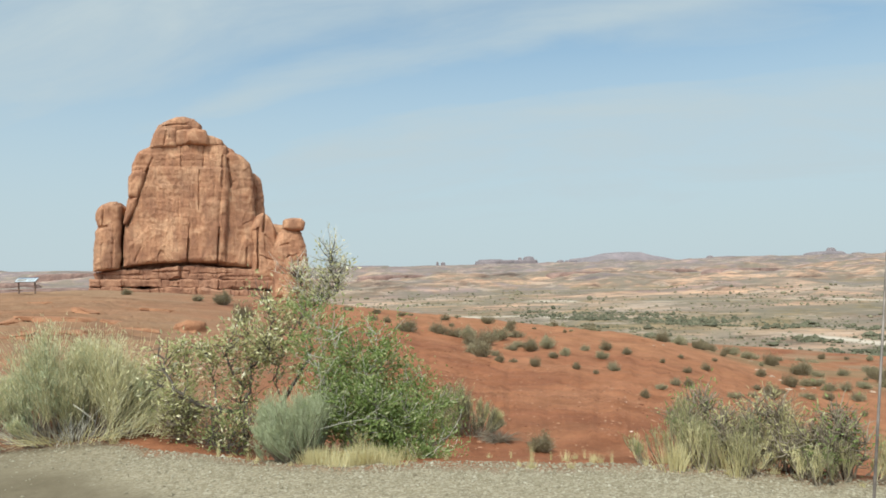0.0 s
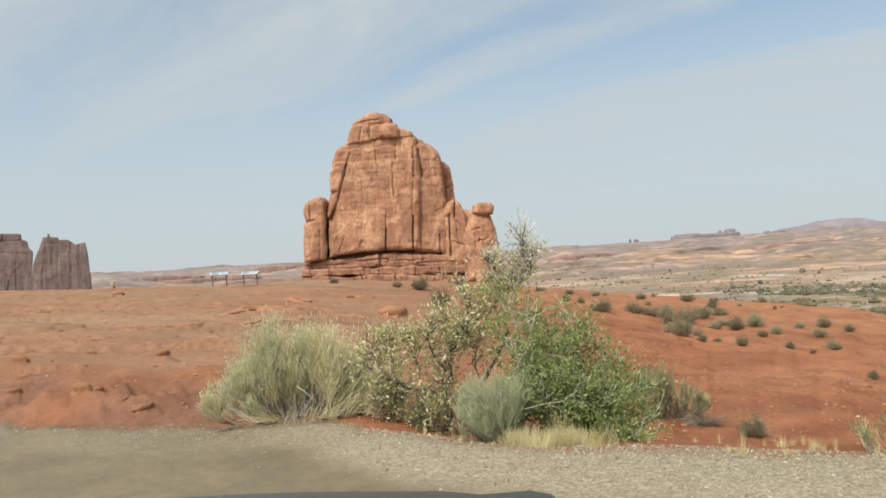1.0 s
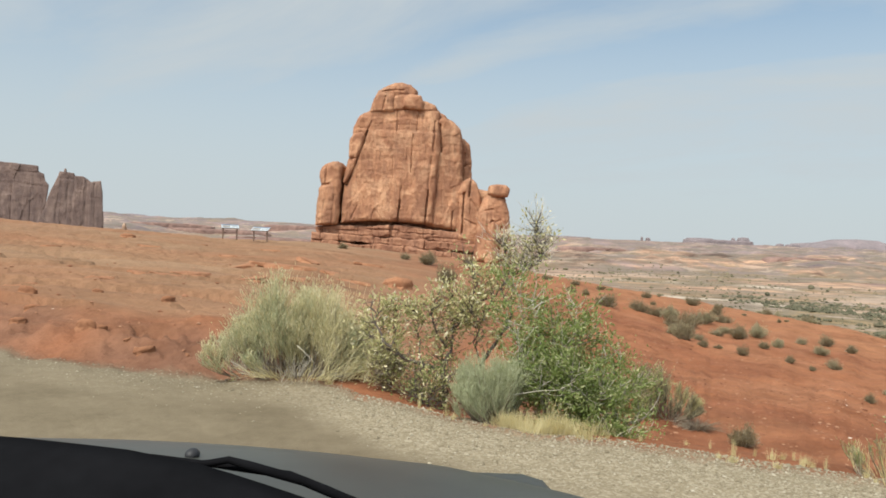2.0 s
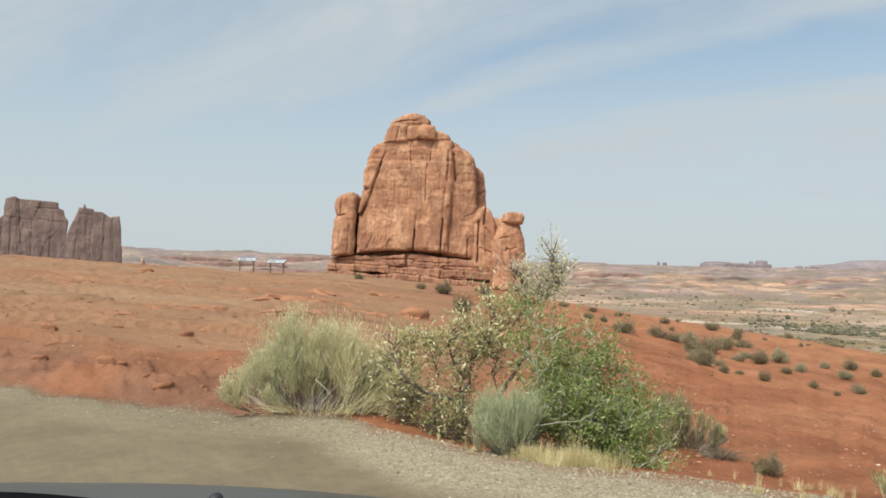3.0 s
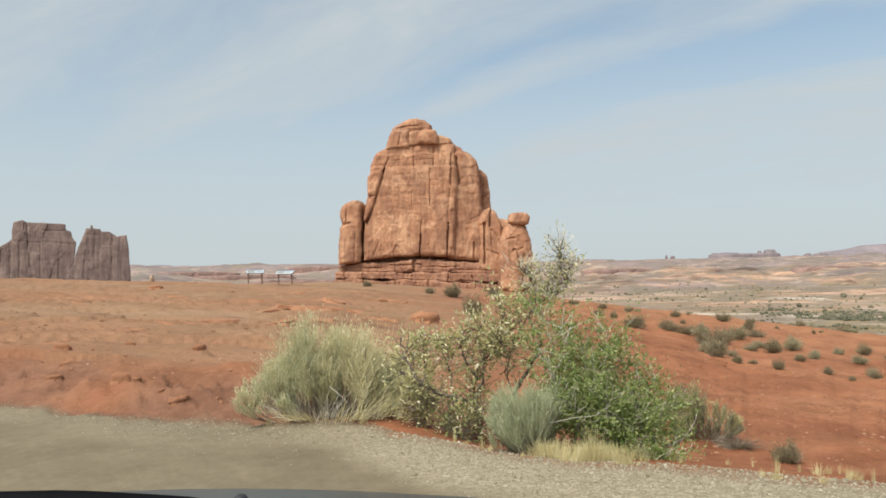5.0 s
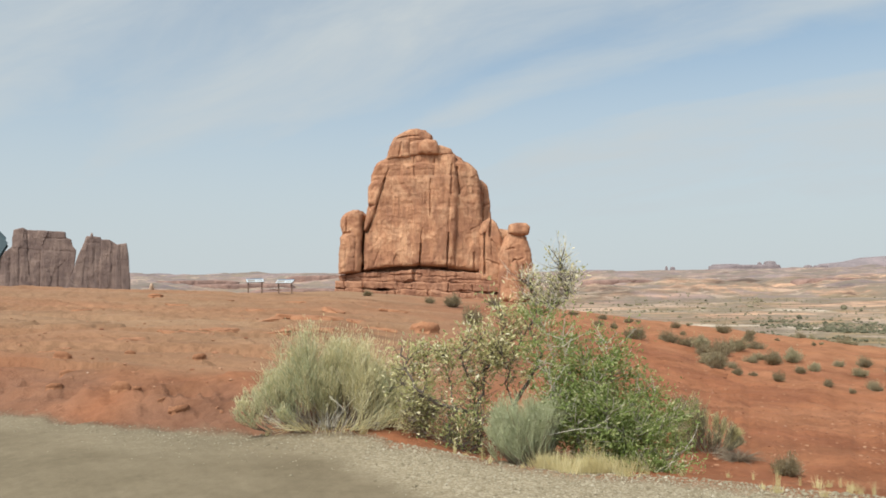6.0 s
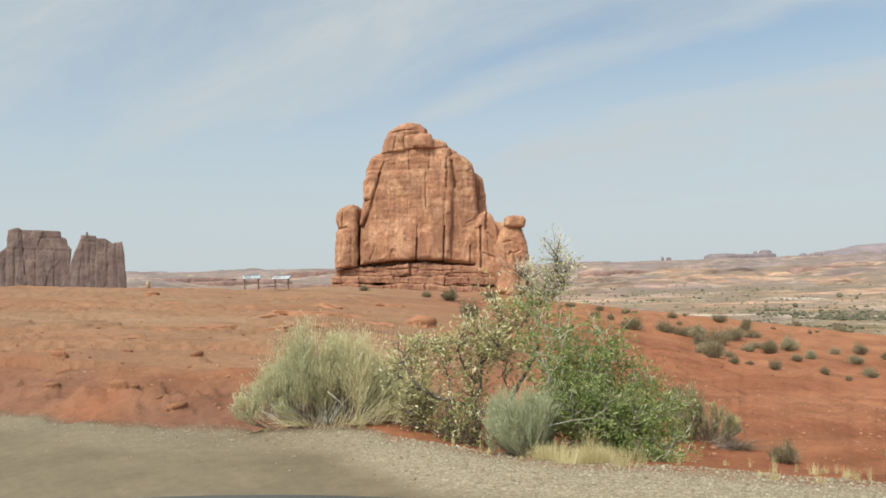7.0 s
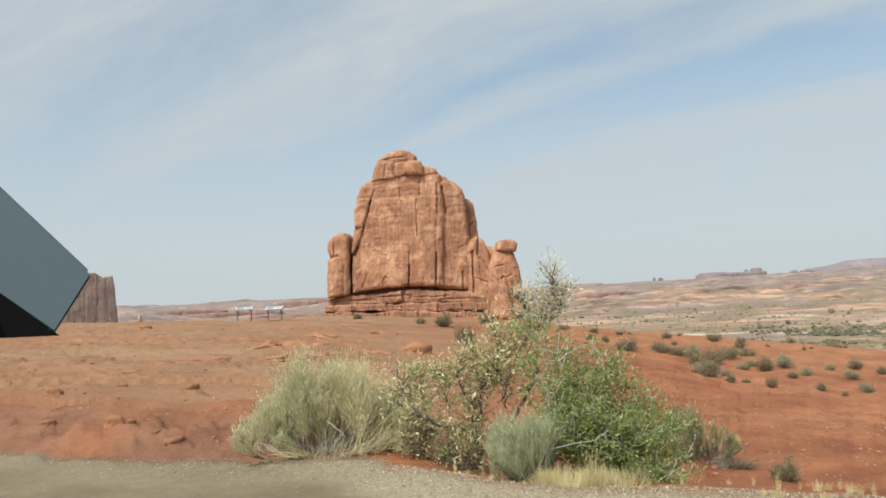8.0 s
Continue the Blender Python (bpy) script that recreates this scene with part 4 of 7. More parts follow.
    return b


build_butte()


def build_tower(label, x, y, parts):
    z = -6.0
    t = thing("rock_tower", label, "rock tower", x, y, z, group="far rock towers")
    for pts, front, depth, seed, lines in parts:
        v, f = rock_body(pts, front, depth, seed, r=0.6, h=0.5, lean=0.02, rough=0.10, panel=0.22, size=3.2, cracks=lines, wobble=0.18, skew=0.06, flutes=0.8, grow=0.05)
        v[:, 0] += (v[:, 1] - front) * x / y            # the fins run askew
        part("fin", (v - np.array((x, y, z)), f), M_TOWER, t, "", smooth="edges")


build_tower("sandstone fin with a flat stepped top, shade and haze in its grey-brown colour", -285, 520, [
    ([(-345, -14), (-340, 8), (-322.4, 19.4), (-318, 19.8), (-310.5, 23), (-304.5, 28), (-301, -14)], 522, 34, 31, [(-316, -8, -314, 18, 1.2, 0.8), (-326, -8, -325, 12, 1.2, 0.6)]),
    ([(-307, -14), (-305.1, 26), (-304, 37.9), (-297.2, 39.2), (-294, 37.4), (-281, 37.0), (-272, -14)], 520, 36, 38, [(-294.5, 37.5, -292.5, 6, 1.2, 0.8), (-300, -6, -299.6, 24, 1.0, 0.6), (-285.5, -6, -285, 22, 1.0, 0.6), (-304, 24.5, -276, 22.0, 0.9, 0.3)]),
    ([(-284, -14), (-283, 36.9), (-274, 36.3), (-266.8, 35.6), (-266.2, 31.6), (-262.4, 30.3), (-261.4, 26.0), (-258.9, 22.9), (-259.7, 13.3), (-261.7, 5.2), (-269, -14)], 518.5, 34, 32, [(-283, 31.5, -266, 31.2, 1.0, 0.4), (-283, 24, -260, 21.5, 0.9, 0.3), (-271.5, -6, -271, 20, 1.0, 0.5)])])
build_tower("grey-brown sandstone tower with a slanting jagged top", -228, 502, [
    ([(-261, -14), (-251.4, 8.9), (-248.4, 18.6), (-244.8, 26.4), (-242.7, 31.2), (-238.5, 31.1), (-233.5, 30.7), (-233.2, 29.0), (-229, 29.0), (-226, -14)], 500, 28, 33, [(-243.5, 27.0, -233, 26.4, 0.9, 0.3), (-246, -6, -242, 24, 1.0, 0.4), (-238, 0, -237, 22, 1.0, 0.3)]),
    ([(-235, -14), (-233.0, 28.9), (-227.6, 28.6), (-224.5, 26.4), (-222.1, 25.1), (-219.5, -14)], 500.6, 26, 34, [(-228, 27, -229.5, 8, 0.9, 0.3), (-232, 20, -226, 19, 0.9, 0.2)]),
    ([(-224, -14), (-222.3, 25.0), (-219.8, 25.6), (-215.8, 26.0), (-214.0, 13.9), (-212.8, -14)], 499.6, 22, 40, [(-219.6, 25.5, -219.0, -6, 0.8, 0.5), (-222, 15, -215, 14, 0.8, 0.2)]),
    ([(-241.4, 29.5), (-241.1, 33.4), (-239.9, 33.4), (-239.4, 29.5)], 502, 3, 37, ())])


def loft(prof, yc, depth, seed, rough=0.35, boxy=4.0, seg=72, rows=36, dome=0.12, cracks=(), lean=0.0, bend=None, strata=0.3, size=1.0, panel=1.0, tall=1.0, breaks=()):
    """A rounded rock column from a profile of (height, left, right), bottom first."""
    p = np.array(prof, float)
    z0, z1 = p[0, 0], p[-1, 0]
    t = np.linspace(0, 1, rows)
    z = z0 + (z1 - z0) * t
    xl, xr = np.interp(z, p[:, 0], p[:, 1]), np.interp(z, p[:, 0], p[:, 2])
    k = np.clip((t - (1 - dome)) / dome, 0, 1)
    shrink = np.sqrt(np.maximum(1 - k ** 2.4, 0.0004))
    hw, cx = (xr - xl) / 2, (xr + xl) / 2
    hd = depth / 2 * (hw / hw.max()) ** 0.5 * shrink
    hw = hw * (0.35 + 0.65 * shrink) * np.where(k >= 1, 0.05, 1)
    ang = np.linspace(0, 2 * math.pi, 721)
    c, s = np.cos(ang), np.sin(ang)
    ux, uy = np.sign(c) * np.abs(c) ** (2 / boxy), np.sign(s) * np.abs(s) ** (2 / boxy)
    leng = np.concatenate([[0], np.cumsum(np.hypot(np.diff(ux * hw.max()), np.diff(uy * depth / 2)))])
    pick = np.interp(np.linspace(0, leng[-1], seg + 1)[:-1], leng, np.arange(721))
    ux, uy = np.interp(pick, np.arange(721), ux), np.interp(pick, np.arange(721), uy)
    X = cx[:, None] + hw[:, None] * ux[None]
    Y = yc + hd[:, None] * uy[None] + lean * (z - z0)[:, None]
    Z = np.repeat(z[:, None], seg, 1)
    nx, ny = ux[None] / np.hypot(ux, uy)[None], uy[None] / np.hypot(ux, uy)[None]
    q = 1 / size
    d = rough * (1.0 * fbm((X + 0.7 * Y) * 0.20 * q + seed, Z * 0.09 * q + 0.2 * Y * q, 5, seed)
                 + 0.35 * fbm((X - 0.6 * Y) * 0.7 * q, Z * 0.35 * q + Y * 0.2 * q, 4, seed + 9))
    d = d + rough * strata * fbm(Z * 0.9 * q + 0.1 * X * q, X * 0.06 * q + Y * 0.06 * q, 3, seed + 20)
    # joints: tall blocks set a little before or behind one another, with thin cracks between
    wx = 0.5 * fbm(X * 0.3 * q, Z * 0.2 * q, 3, seed + 41)
    for sx, sz, push, deep in ((0.26, 0.075, 1.0, 0.50), (0.80, 0.30, 0.28, 0.12)):
        who, gap = blocks(X * sx * q + wx, Y * sx * q, Z * sz * q * tall + wx * 0.5, seed)
        d = d + rough * panel * (push * (who - 0.5) - deep * np.exp(-(gap / 0.06) ** 2))
    for level in breaks:            # shallow horizontal breaks
        d = d - 0.14 * np.exp(-((Z - level - 0.4 * fbm(X * 0.3, Y * 0.3, 2, seed + 50)) / 0.16) ** 2) + 0.16 * smooth01((level - Z) / 0.3)
    for x0, x1, ca, cb, wide, deep in cracks:
        f = np.clip((Z - ca) / (cb - ca), 0, 1)
        xc = x0 + (x1 - x0) * f + 0.12 * fbm(Z * 0.6, Z * 0 + seed, 2, seed + 3)
        inside = smooth01((Z - ca) / 0.8 + 0.3) * smooth01((cb - Z) / 0.8 + 0.3)
        d = d - deep * np.exp(-((X - xc) / wide) ** 2) * inside * (ny < 0.2)
    X, Y = X + nx * d, Y + ny * d
    Z = Z + 0.25 * rough * fbm(X * 0.5 * q, Y * 0.5 * q + Z * 0.2 * q, 3, seed + 30) * (t[:, None] > 0.5)
    if bend:
        Z = Z + bend(X, Z)
    verts = np.stack([X, Y, Z], -1).reshape(-1, 3)
    idx = np.arange(rows * seg).reshape(rows, seg)
    nxt = np.roll(idx, -1, 1)
    faces = np.stack([idx[:-1], nxt[:-1], nxt[1:], idx[1:]], -1).reshape(-1, 4).tolist()
    faces.append(idx[-1].tolist())
    faces.append(idx[0][::-1].tolist())
    return verts, faces


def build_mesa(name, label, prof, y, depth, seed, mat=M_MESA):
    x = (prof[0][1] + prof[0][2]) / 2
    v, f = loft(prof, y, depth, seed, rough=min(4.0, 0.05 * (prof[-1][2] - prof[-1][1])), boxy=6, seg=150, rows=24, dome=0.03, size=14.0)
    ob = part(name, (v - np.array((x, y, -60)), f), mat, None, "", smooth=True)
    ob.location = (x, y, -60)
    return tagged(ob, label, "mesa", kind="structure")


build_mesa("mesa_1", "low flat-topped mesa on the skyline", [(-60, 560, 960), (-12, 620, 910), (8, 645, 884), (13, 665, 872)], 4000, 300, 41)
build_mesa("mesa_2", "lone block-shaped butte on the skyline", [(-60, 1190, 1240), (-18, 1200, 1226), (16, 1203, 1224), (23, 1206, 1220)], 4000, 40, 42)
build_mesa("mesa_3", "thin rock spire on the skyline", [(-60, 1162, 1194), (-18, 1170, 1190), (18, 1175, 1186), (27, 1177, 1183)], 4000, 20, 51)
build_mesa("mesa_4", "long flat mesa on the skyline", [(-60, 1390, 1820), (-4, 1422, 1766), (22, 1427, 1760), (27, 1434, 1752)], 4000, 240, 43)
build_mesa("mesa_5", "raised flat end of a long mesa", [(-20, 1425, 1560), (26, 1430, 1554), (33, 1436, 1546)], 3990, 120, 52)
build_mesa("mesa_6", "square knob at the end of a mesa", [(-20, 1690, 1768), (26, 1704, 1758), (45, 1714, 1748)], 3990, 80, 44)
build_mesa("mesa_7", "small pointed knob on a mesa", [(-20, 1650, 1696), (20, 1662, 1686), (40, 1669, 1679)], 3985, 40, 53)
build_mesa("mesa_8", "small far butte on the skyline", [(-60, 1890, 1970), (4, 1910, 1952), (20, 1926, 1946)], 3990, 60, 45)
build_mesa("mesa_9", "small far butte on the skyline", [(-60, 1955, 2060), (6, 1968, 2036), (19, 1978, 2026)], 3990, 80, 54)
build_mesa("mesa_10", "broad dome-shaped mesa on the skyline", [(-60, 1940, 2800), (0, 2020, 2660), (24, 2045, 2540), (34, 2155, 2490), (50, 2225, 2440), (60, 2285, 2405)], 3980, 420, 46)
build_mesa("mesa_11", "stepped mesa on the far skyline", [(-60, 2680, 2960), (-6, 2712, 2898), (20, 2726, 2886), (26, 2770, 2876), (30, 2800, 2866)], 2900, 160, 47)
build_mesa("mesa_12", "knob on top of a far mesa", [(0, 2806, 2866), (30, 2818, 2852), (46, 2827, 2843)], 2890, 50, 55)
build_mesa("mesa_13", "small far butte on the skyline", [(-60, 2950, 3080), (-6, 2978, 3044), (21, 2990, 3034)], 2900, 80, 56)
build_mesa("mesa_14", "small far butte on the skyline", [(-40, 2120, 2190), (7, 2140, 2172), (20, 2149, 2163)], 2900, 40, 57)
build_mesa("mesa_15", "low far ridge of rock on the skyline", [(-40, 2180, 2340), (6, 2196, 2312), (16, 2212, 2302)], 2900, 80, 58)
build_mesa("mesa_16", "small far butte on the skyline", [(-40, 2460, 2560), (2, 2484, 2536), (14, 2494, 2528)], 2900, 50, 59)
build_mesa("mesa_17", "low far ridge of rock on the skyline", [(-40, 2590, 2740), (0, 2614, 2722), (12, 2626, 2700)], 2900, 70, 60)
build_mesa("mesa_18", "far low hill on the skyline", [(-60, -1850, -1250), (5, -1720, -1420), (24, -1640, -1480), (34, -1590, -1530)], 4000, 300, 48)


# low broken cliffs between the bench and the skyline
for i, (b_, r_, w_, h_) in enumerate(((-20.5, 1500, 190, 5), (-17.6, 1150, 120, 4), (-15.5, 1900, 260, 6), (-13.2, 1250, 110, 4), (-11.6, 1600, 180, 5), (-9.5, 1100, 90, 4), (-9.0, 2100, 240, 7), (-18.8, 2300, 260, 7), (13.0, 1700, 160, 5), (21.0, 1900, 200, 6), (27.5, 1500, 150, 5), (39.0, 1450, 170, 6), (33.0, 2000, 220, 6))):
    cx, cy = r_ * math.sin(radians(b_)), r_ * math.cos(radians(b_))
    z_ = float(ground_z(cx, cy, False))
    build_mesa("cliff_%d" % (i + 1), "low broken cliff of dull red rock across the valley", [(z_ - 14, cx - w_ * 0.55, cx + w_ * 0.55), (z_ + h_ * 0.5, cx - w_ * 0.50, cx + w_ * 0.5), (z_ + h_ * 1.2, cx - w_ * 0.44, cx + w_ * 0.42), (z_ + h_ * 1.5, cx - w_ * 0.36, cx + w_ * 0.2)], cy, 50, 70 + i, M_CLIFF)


# ---- plants ----
def tube(points, radii, sides=5):
    """A tapered tube along points."""
    pts = [Vector(p) for p in points]
    v, f = [], []
    for i, p in enumerate(pts):
        d = (pts[min(i + 1, len(pts) - 1)] - pts[max(i - 1, 0)]).normalized()
        s = d.cross(Vector((0.31, 0.77, 0.55))).normalized()
        w = d.cross(s)
        for j in range(sides):
            g = 2 * math.pi * j / sides
            v.append(tuple(p + (s * math.cos(g) + w * math.sin(g)) * radii[i]))
    for i in range(len(pts) - 1):
        for j in range(sides):
            k = (j + 1) % sides
            f.append((i * sides + j, i * sides + k, (i + 1) * sides + k, (i + 1) * sides + j))
    f.append(tuple(range((len(pts) - 1) * sides, len(pts) * sides)))
    return v, f


class Soup:
    """Many small pieces joined into one mesh."""

    def __init__(self):
        self.v, self.f = [], []

    def add(self, v, f):
        n = len(self.v)
        self.v += [tuple(p) for p in v]
        self.f += [tuple(i + n for i in q) for q in f]

    def data(self):
        return self.v, self.f


def blade(soup, p, d, length, width, droop, rng, segs=3):
    """A thin three-sided stem or grass blade from p along d that bends over."""
    d = Vector(d).normalized()
    pts, p = [], Vector(p)
    for i in range(segs + 1):
        pts.append(p.copy())
        p = p + d * (length / segs)
        d = (d + Vector((rng.gauss(0, 0.06), rng.gauss(0, 0.06), -droop / segs))).normalized()
    r = [width * (1 - 0.75 * i / segs) for i in range(segs + 1)]
    soup.add(*tube(pts, r, 3))


def leaf(soup, p, d, length, width, rng):
    """A folded, pointed leaf."""
    d = Vector(d).normalized()
    s = d.cross(Vector((rng.gauss(0, 1), rng.gauss(0, 1), rng.gauss(0, 1))))
    if s.length < 1e-3:
        return
    s.normalize()
    n = d.cross(s) * (width * 0.3)
    p = Vector(p)
    a, b = p + d * length * 0.45 + s * width / 2 + n, p + d * length * 0.45 - s * width / 2 + n
    soup.add([p, a, p + d * length, b], [(0, 1, 2), (0, 2, 3)])


def spray(soup, rng, n, rx, ry, h, width, base=0.15, spread=0.9, droop=0.35, lean=(0, 0), minlen=0.5):
    """Stems fanning out of a root crown."""
    for _ in range(n):
        g, q = rng.uniform(0, 2 * math.pi), math.sqrt(rng.random())
        out = Vector((math.cos(g) * rx * q, math.sin(g) * ry * q, 0))
        p = out * base + Vector((0, 0, rng.uniform(-0.02, 0.04)))
        d = Vector((out.x * spread + lean[0], out.y * spread + lean[1], h * (1.0 - 0.55 * q ** 2))) + Vector((rng.gauss(0, 0.07), rng.gauss(0, 0.07), rng.gauss(0, 0.04)))
        blade(soup, p, d, d.length * rng.uniform(minlen, 1.1), width * rng.uniform(0.6, 1.3), droop, rng)


def brooms(rng, outline, deep, n, fine, stems, twigs, leaves, width=0.0022, up=0.55, leafs=4, leaf_len=0.045, root=0.45, start=0.35, leaf_wide=0.0065, belly=0.85, spread=0.20):
    """Brooms of fine upright stems under an uneven outline of (across, height); stems, leaves: (soup, share) to choose from."""
    xs, hs = [p[0] for p in outline], [p[1] for p in outline]
    heads = [(rng.uniform(xs[0], xs[-1]), rng.gauss(0, deep * 0.5), rng.uniform(0.68, 1.08)) for _h in range(max(6, n // 8))]
    for _ in range(n):
        hx, hy, hk = rng.choice(heads)
        x, y = min(max(hx + rng.gauss(0, 0.035), xs[0]), xs[-1]), hy + rng.gauss(0, 0.05)
        top = float(np.interp(x, xs, hs)) * math.sqrt(max(0.15, 1 - (y / (deep * 1.6)) ** 2)) * hk * (1 - 0.45 * rng.random() ** 2.2)
        foot = Vector((x * root + rng.gauss(0, 0.05), y * 0.5 + rng.gauss(0, 0.03), 0.0))
        tip = Vector((x, y, top))
        bow = Vector((x * belly + foot.x * (1 - belly), y * 0.9, top * rng.uniform(0.30, 0.45)))
        curve = [foot.lerp(bow, f).lerp(bow.lerp(tip, f), f) for f in (0, 0.3, 0.6, 0.85)]
        twigs.add(*tube(curve, [0.0055, 0.0042, 0.003, 0.002], 4))
        pick = rng.random()
        for _j in range(fine):
            f = rng.uniform(start, 0.85)
            p = foot.lerp(bow, f).lerp(bow.lerp(tip, f), f)
            d = ((tip - p).normalized() * (1 - up) + Vector((rng.gauss(0, spread), rng.gauss(0, spread), up))).normalized()
            L = max(0.06, (top - p.z) * rng.uniform(0.55, 1.15))
            s, acc = stems[-1][0], 0.0
            for cand, share in stems:
                acc += share
                if pick < acc:
                    s = cand
                    break
            blade(s, p, d, L, width * rng.uniform(0.6, 1.3), rng.uniform(0.0, 0.25), rng, 2)
            for _k in range(leafs):
                q = p + d * (L * rng.uniform(0.2, 1.05)) + Vector((rng.gauss(0, 0.01), rng.gauss(0, 0.01), 0))
                lf, acc = leaves[-1][0], 0.0
                for cand, share in leaves:
                    acc += share
                    if pick < acc:
                        lf = cand
                        break
                leaf(lf, q, d + Vector((rng.gauss(0, 0.45), rng.gauss(0, 0.45), 0.1)), leaf_len * rng.uniform(0.5, 1.3), leaf_wide, rng)


def build_rabbitbrush():
    rng = random.Random(5)
    x, y, z = spot(-8.9, 6.98)
    t = thing("rabbitbrush", "large straw and grey-green rabbitbrush at the gravel edge", "shrub", x, y, z)
    stem, tuft, grey, wood, sage = Soup(), Soup(), Soup(), Soup(), Soup()
    left = [(-0.80, 0.48), (-0.74, 0.56), (-0.68, 0.54), (-0.62, 0.56), (-0.57, 0.78), (-0.50, 0.80), (-0.44, 0.66), (-0.36, 0.86), (-0.24, 0.96), (-0.12, 0.92), (-0.02, 0.80), (0.06, 0.88)]
    right = [(-0.08, 0.78), (0.04, 0.90), (0.14, 1.02), (0.26, 1.05), (0.40, 1.00), (0.48, 0.86), (0.56, 0.58)]
    brooms(rng, left, 0.32, 120, 19, ((stem, 0.68), (sage, 0.32)), wood, ((grey, 0.42), (tuft, 0.58)), up=0.34, root=0.70, start=0.22, leaf_wide=0.0065, belly=0.7, spread=0.36)
    brooms(rng, right, 0.32, 96, 19, ((stem, 0.9), (sage, 0.1)), wood, ((grey, 0.12), (tuft, 0.88)), up=0.34, root=0.70, start=0.22, leaf_wide=0.0065, belly=0.7, spread=0.36)
    brooms(rng, [(0.30, 0.50), (0.45, 0.62), (0.60, 0.56), (0.74, 0.46), (0.82, 0.24)], 0.32, 60, 18, ((stem, 0.7), (sage, 0.3)), wood, ((grey, 0.35), (tuft, 0.65)), up=0.25)
    brooms(rng, [(-0.48, 0.22), (-0.3, 0.34), (0.2, 0.34), (0.60, 0.22)], 0.42, 44, 12, ((stem, 0.7), (sage, 0.3)), wood, ((grey, 0.5), (tuft, 0.5)), up=0.3)
    part("grey_stem", sage.data(), M_SAGE, t, "grey-green upright stems")["kind"] = "stuff"
    part("wood", wood.data(), M_BROWNTWIG, t, "brown woody stems")["kind"] = "stuff"
    part("stem", stem.data(), M_RABBIT, t)["kind"] = "stuff"
    part("foliage", tuft.data(), M_RABBIT, t, "narrow straw-coloured leaves")["kind"] = "stuff"
    part("grey_foliage", grey.data(), M_SAGE, t, "narrow grey-green leaves")["kind"] = "stuff"
    s = Soup()
    for _ in range(90):        # pale flowering plumes of the tallest clump
        blade(s, (0.26 + rng.gauss(0, 0.12), rng.gauss(0, 0.1), 0.05), (0.10 + rng.gauss(0, 0.16), rng.gauss(0, 0.12), 1.0), rng.uniform(0.5, 0.86), 0.0024, 0.10, rng)
    part("plume", s.data(), M_STRAW, t, "pale straw-coloured upright plumes")["kind"] = "stuff"
    s = Soup()
    for _ in range(200):        # dry grass sweeping to one side
        blade(s, (rng.uniform(0.2, 0.62), rng.uniform(-0.35, 0.2), 0.02), (rng.uniform(0.3, 1.0), rng.gauss(0, 0.3), rng.uniform(0.5, 1.1)), rng.uniform(0.35, 0.7), 0.0022, 0.7, rng, 4)
    part("dry_grass", s.data(), M_RABBIT, t, "dry straw grass bent over")["kind"] = "stuff"
    s = Soup()
    blade(s, (0.04, -0.42, 0.34), (0.30, -0.05, -0.24), 0.22, 0.0055, 0.0, rng)
    part("dead_stick", s.data(), M_GREYTWIG, t, "bleached dead stick")
    s = Soup()
    for _ in range(110):        # straw lying round the foot
        g = rng.uniform(3.8, 6.0)
        blade(s, (0.5 * math.cos(g) * rng.uniform(0.5, 1.2), 0.34 * math.sin(g) * rng.uniform(0.7, 1.2), 0.02), (math.cos(g) * 0.8, math.sin(g) * 0.5, rng.uniform(0.1, 0.7)), rng.uniform(0.14, 0.36), 0.0022, 0.6, rng)
    part("straw_skirt", s.data(), M_STRAW, t, "straw lying round the foot")["kind"] = "stuff"
    s = Soup()
    spray(s, rng, 420, 0.56, 0.38, 0.26, 0.003, 0.9, 0.3, 0.3)
    part("base_twig", s.data(), M_GREYTWIG, t, "dry grey twigs at the foot")["kind"] = "stuff"
    return t


build_rabbitbrush()


def build_sage():
    rng = random.Random(6)
    x, y, z = spot(6.05, 5.62)
    t = thing("sagebrush", "rounded grey-green bush of upright stems at the gravel edge", "shrub", x, y, z)
    stem, foliage, wood = Soup(), Soup(), Soup()
    outline = [(-0.33, 0.34), (-0.29, 0.44), (-0.23, 0.53), (-0.15, 0.52), (-0.06, 0.59), (0.02, 0.54), (0.10, 0.58), (0.18, 0.52), (0.26, 0.52), (0.31, 0.42), (0.34, 0.32)]
    brooms(rng, outline, 0.26, 170, 26, ((stem, 1.0),), wood, ((foliage, 1.0),), 0.0019, 0.40, 4, 0.034, 0.34, 0.10, 0.0042, 0.62)
    part("stem", stem.data(), M_SAGE, t)["kind"] = "stuff"
    part("foliage", foliage.data(), M_SAGE, t)["kind"] = "stuff"
    part("woody_stem", wood.data(), M_BROWNTWIG, t, "brown bare stems")["kind"] = "stuff"
    s = Soup()
    spray(s, rng, 160, 0.24, 0.2, 0.20, 0.0034, 0.5, 0.9, 0.1)
    part("base_twig", s.data(), M_BROWNTWIG, t, "brown bare twigs at the foot")["kind"] = "stuff"


build_sage()


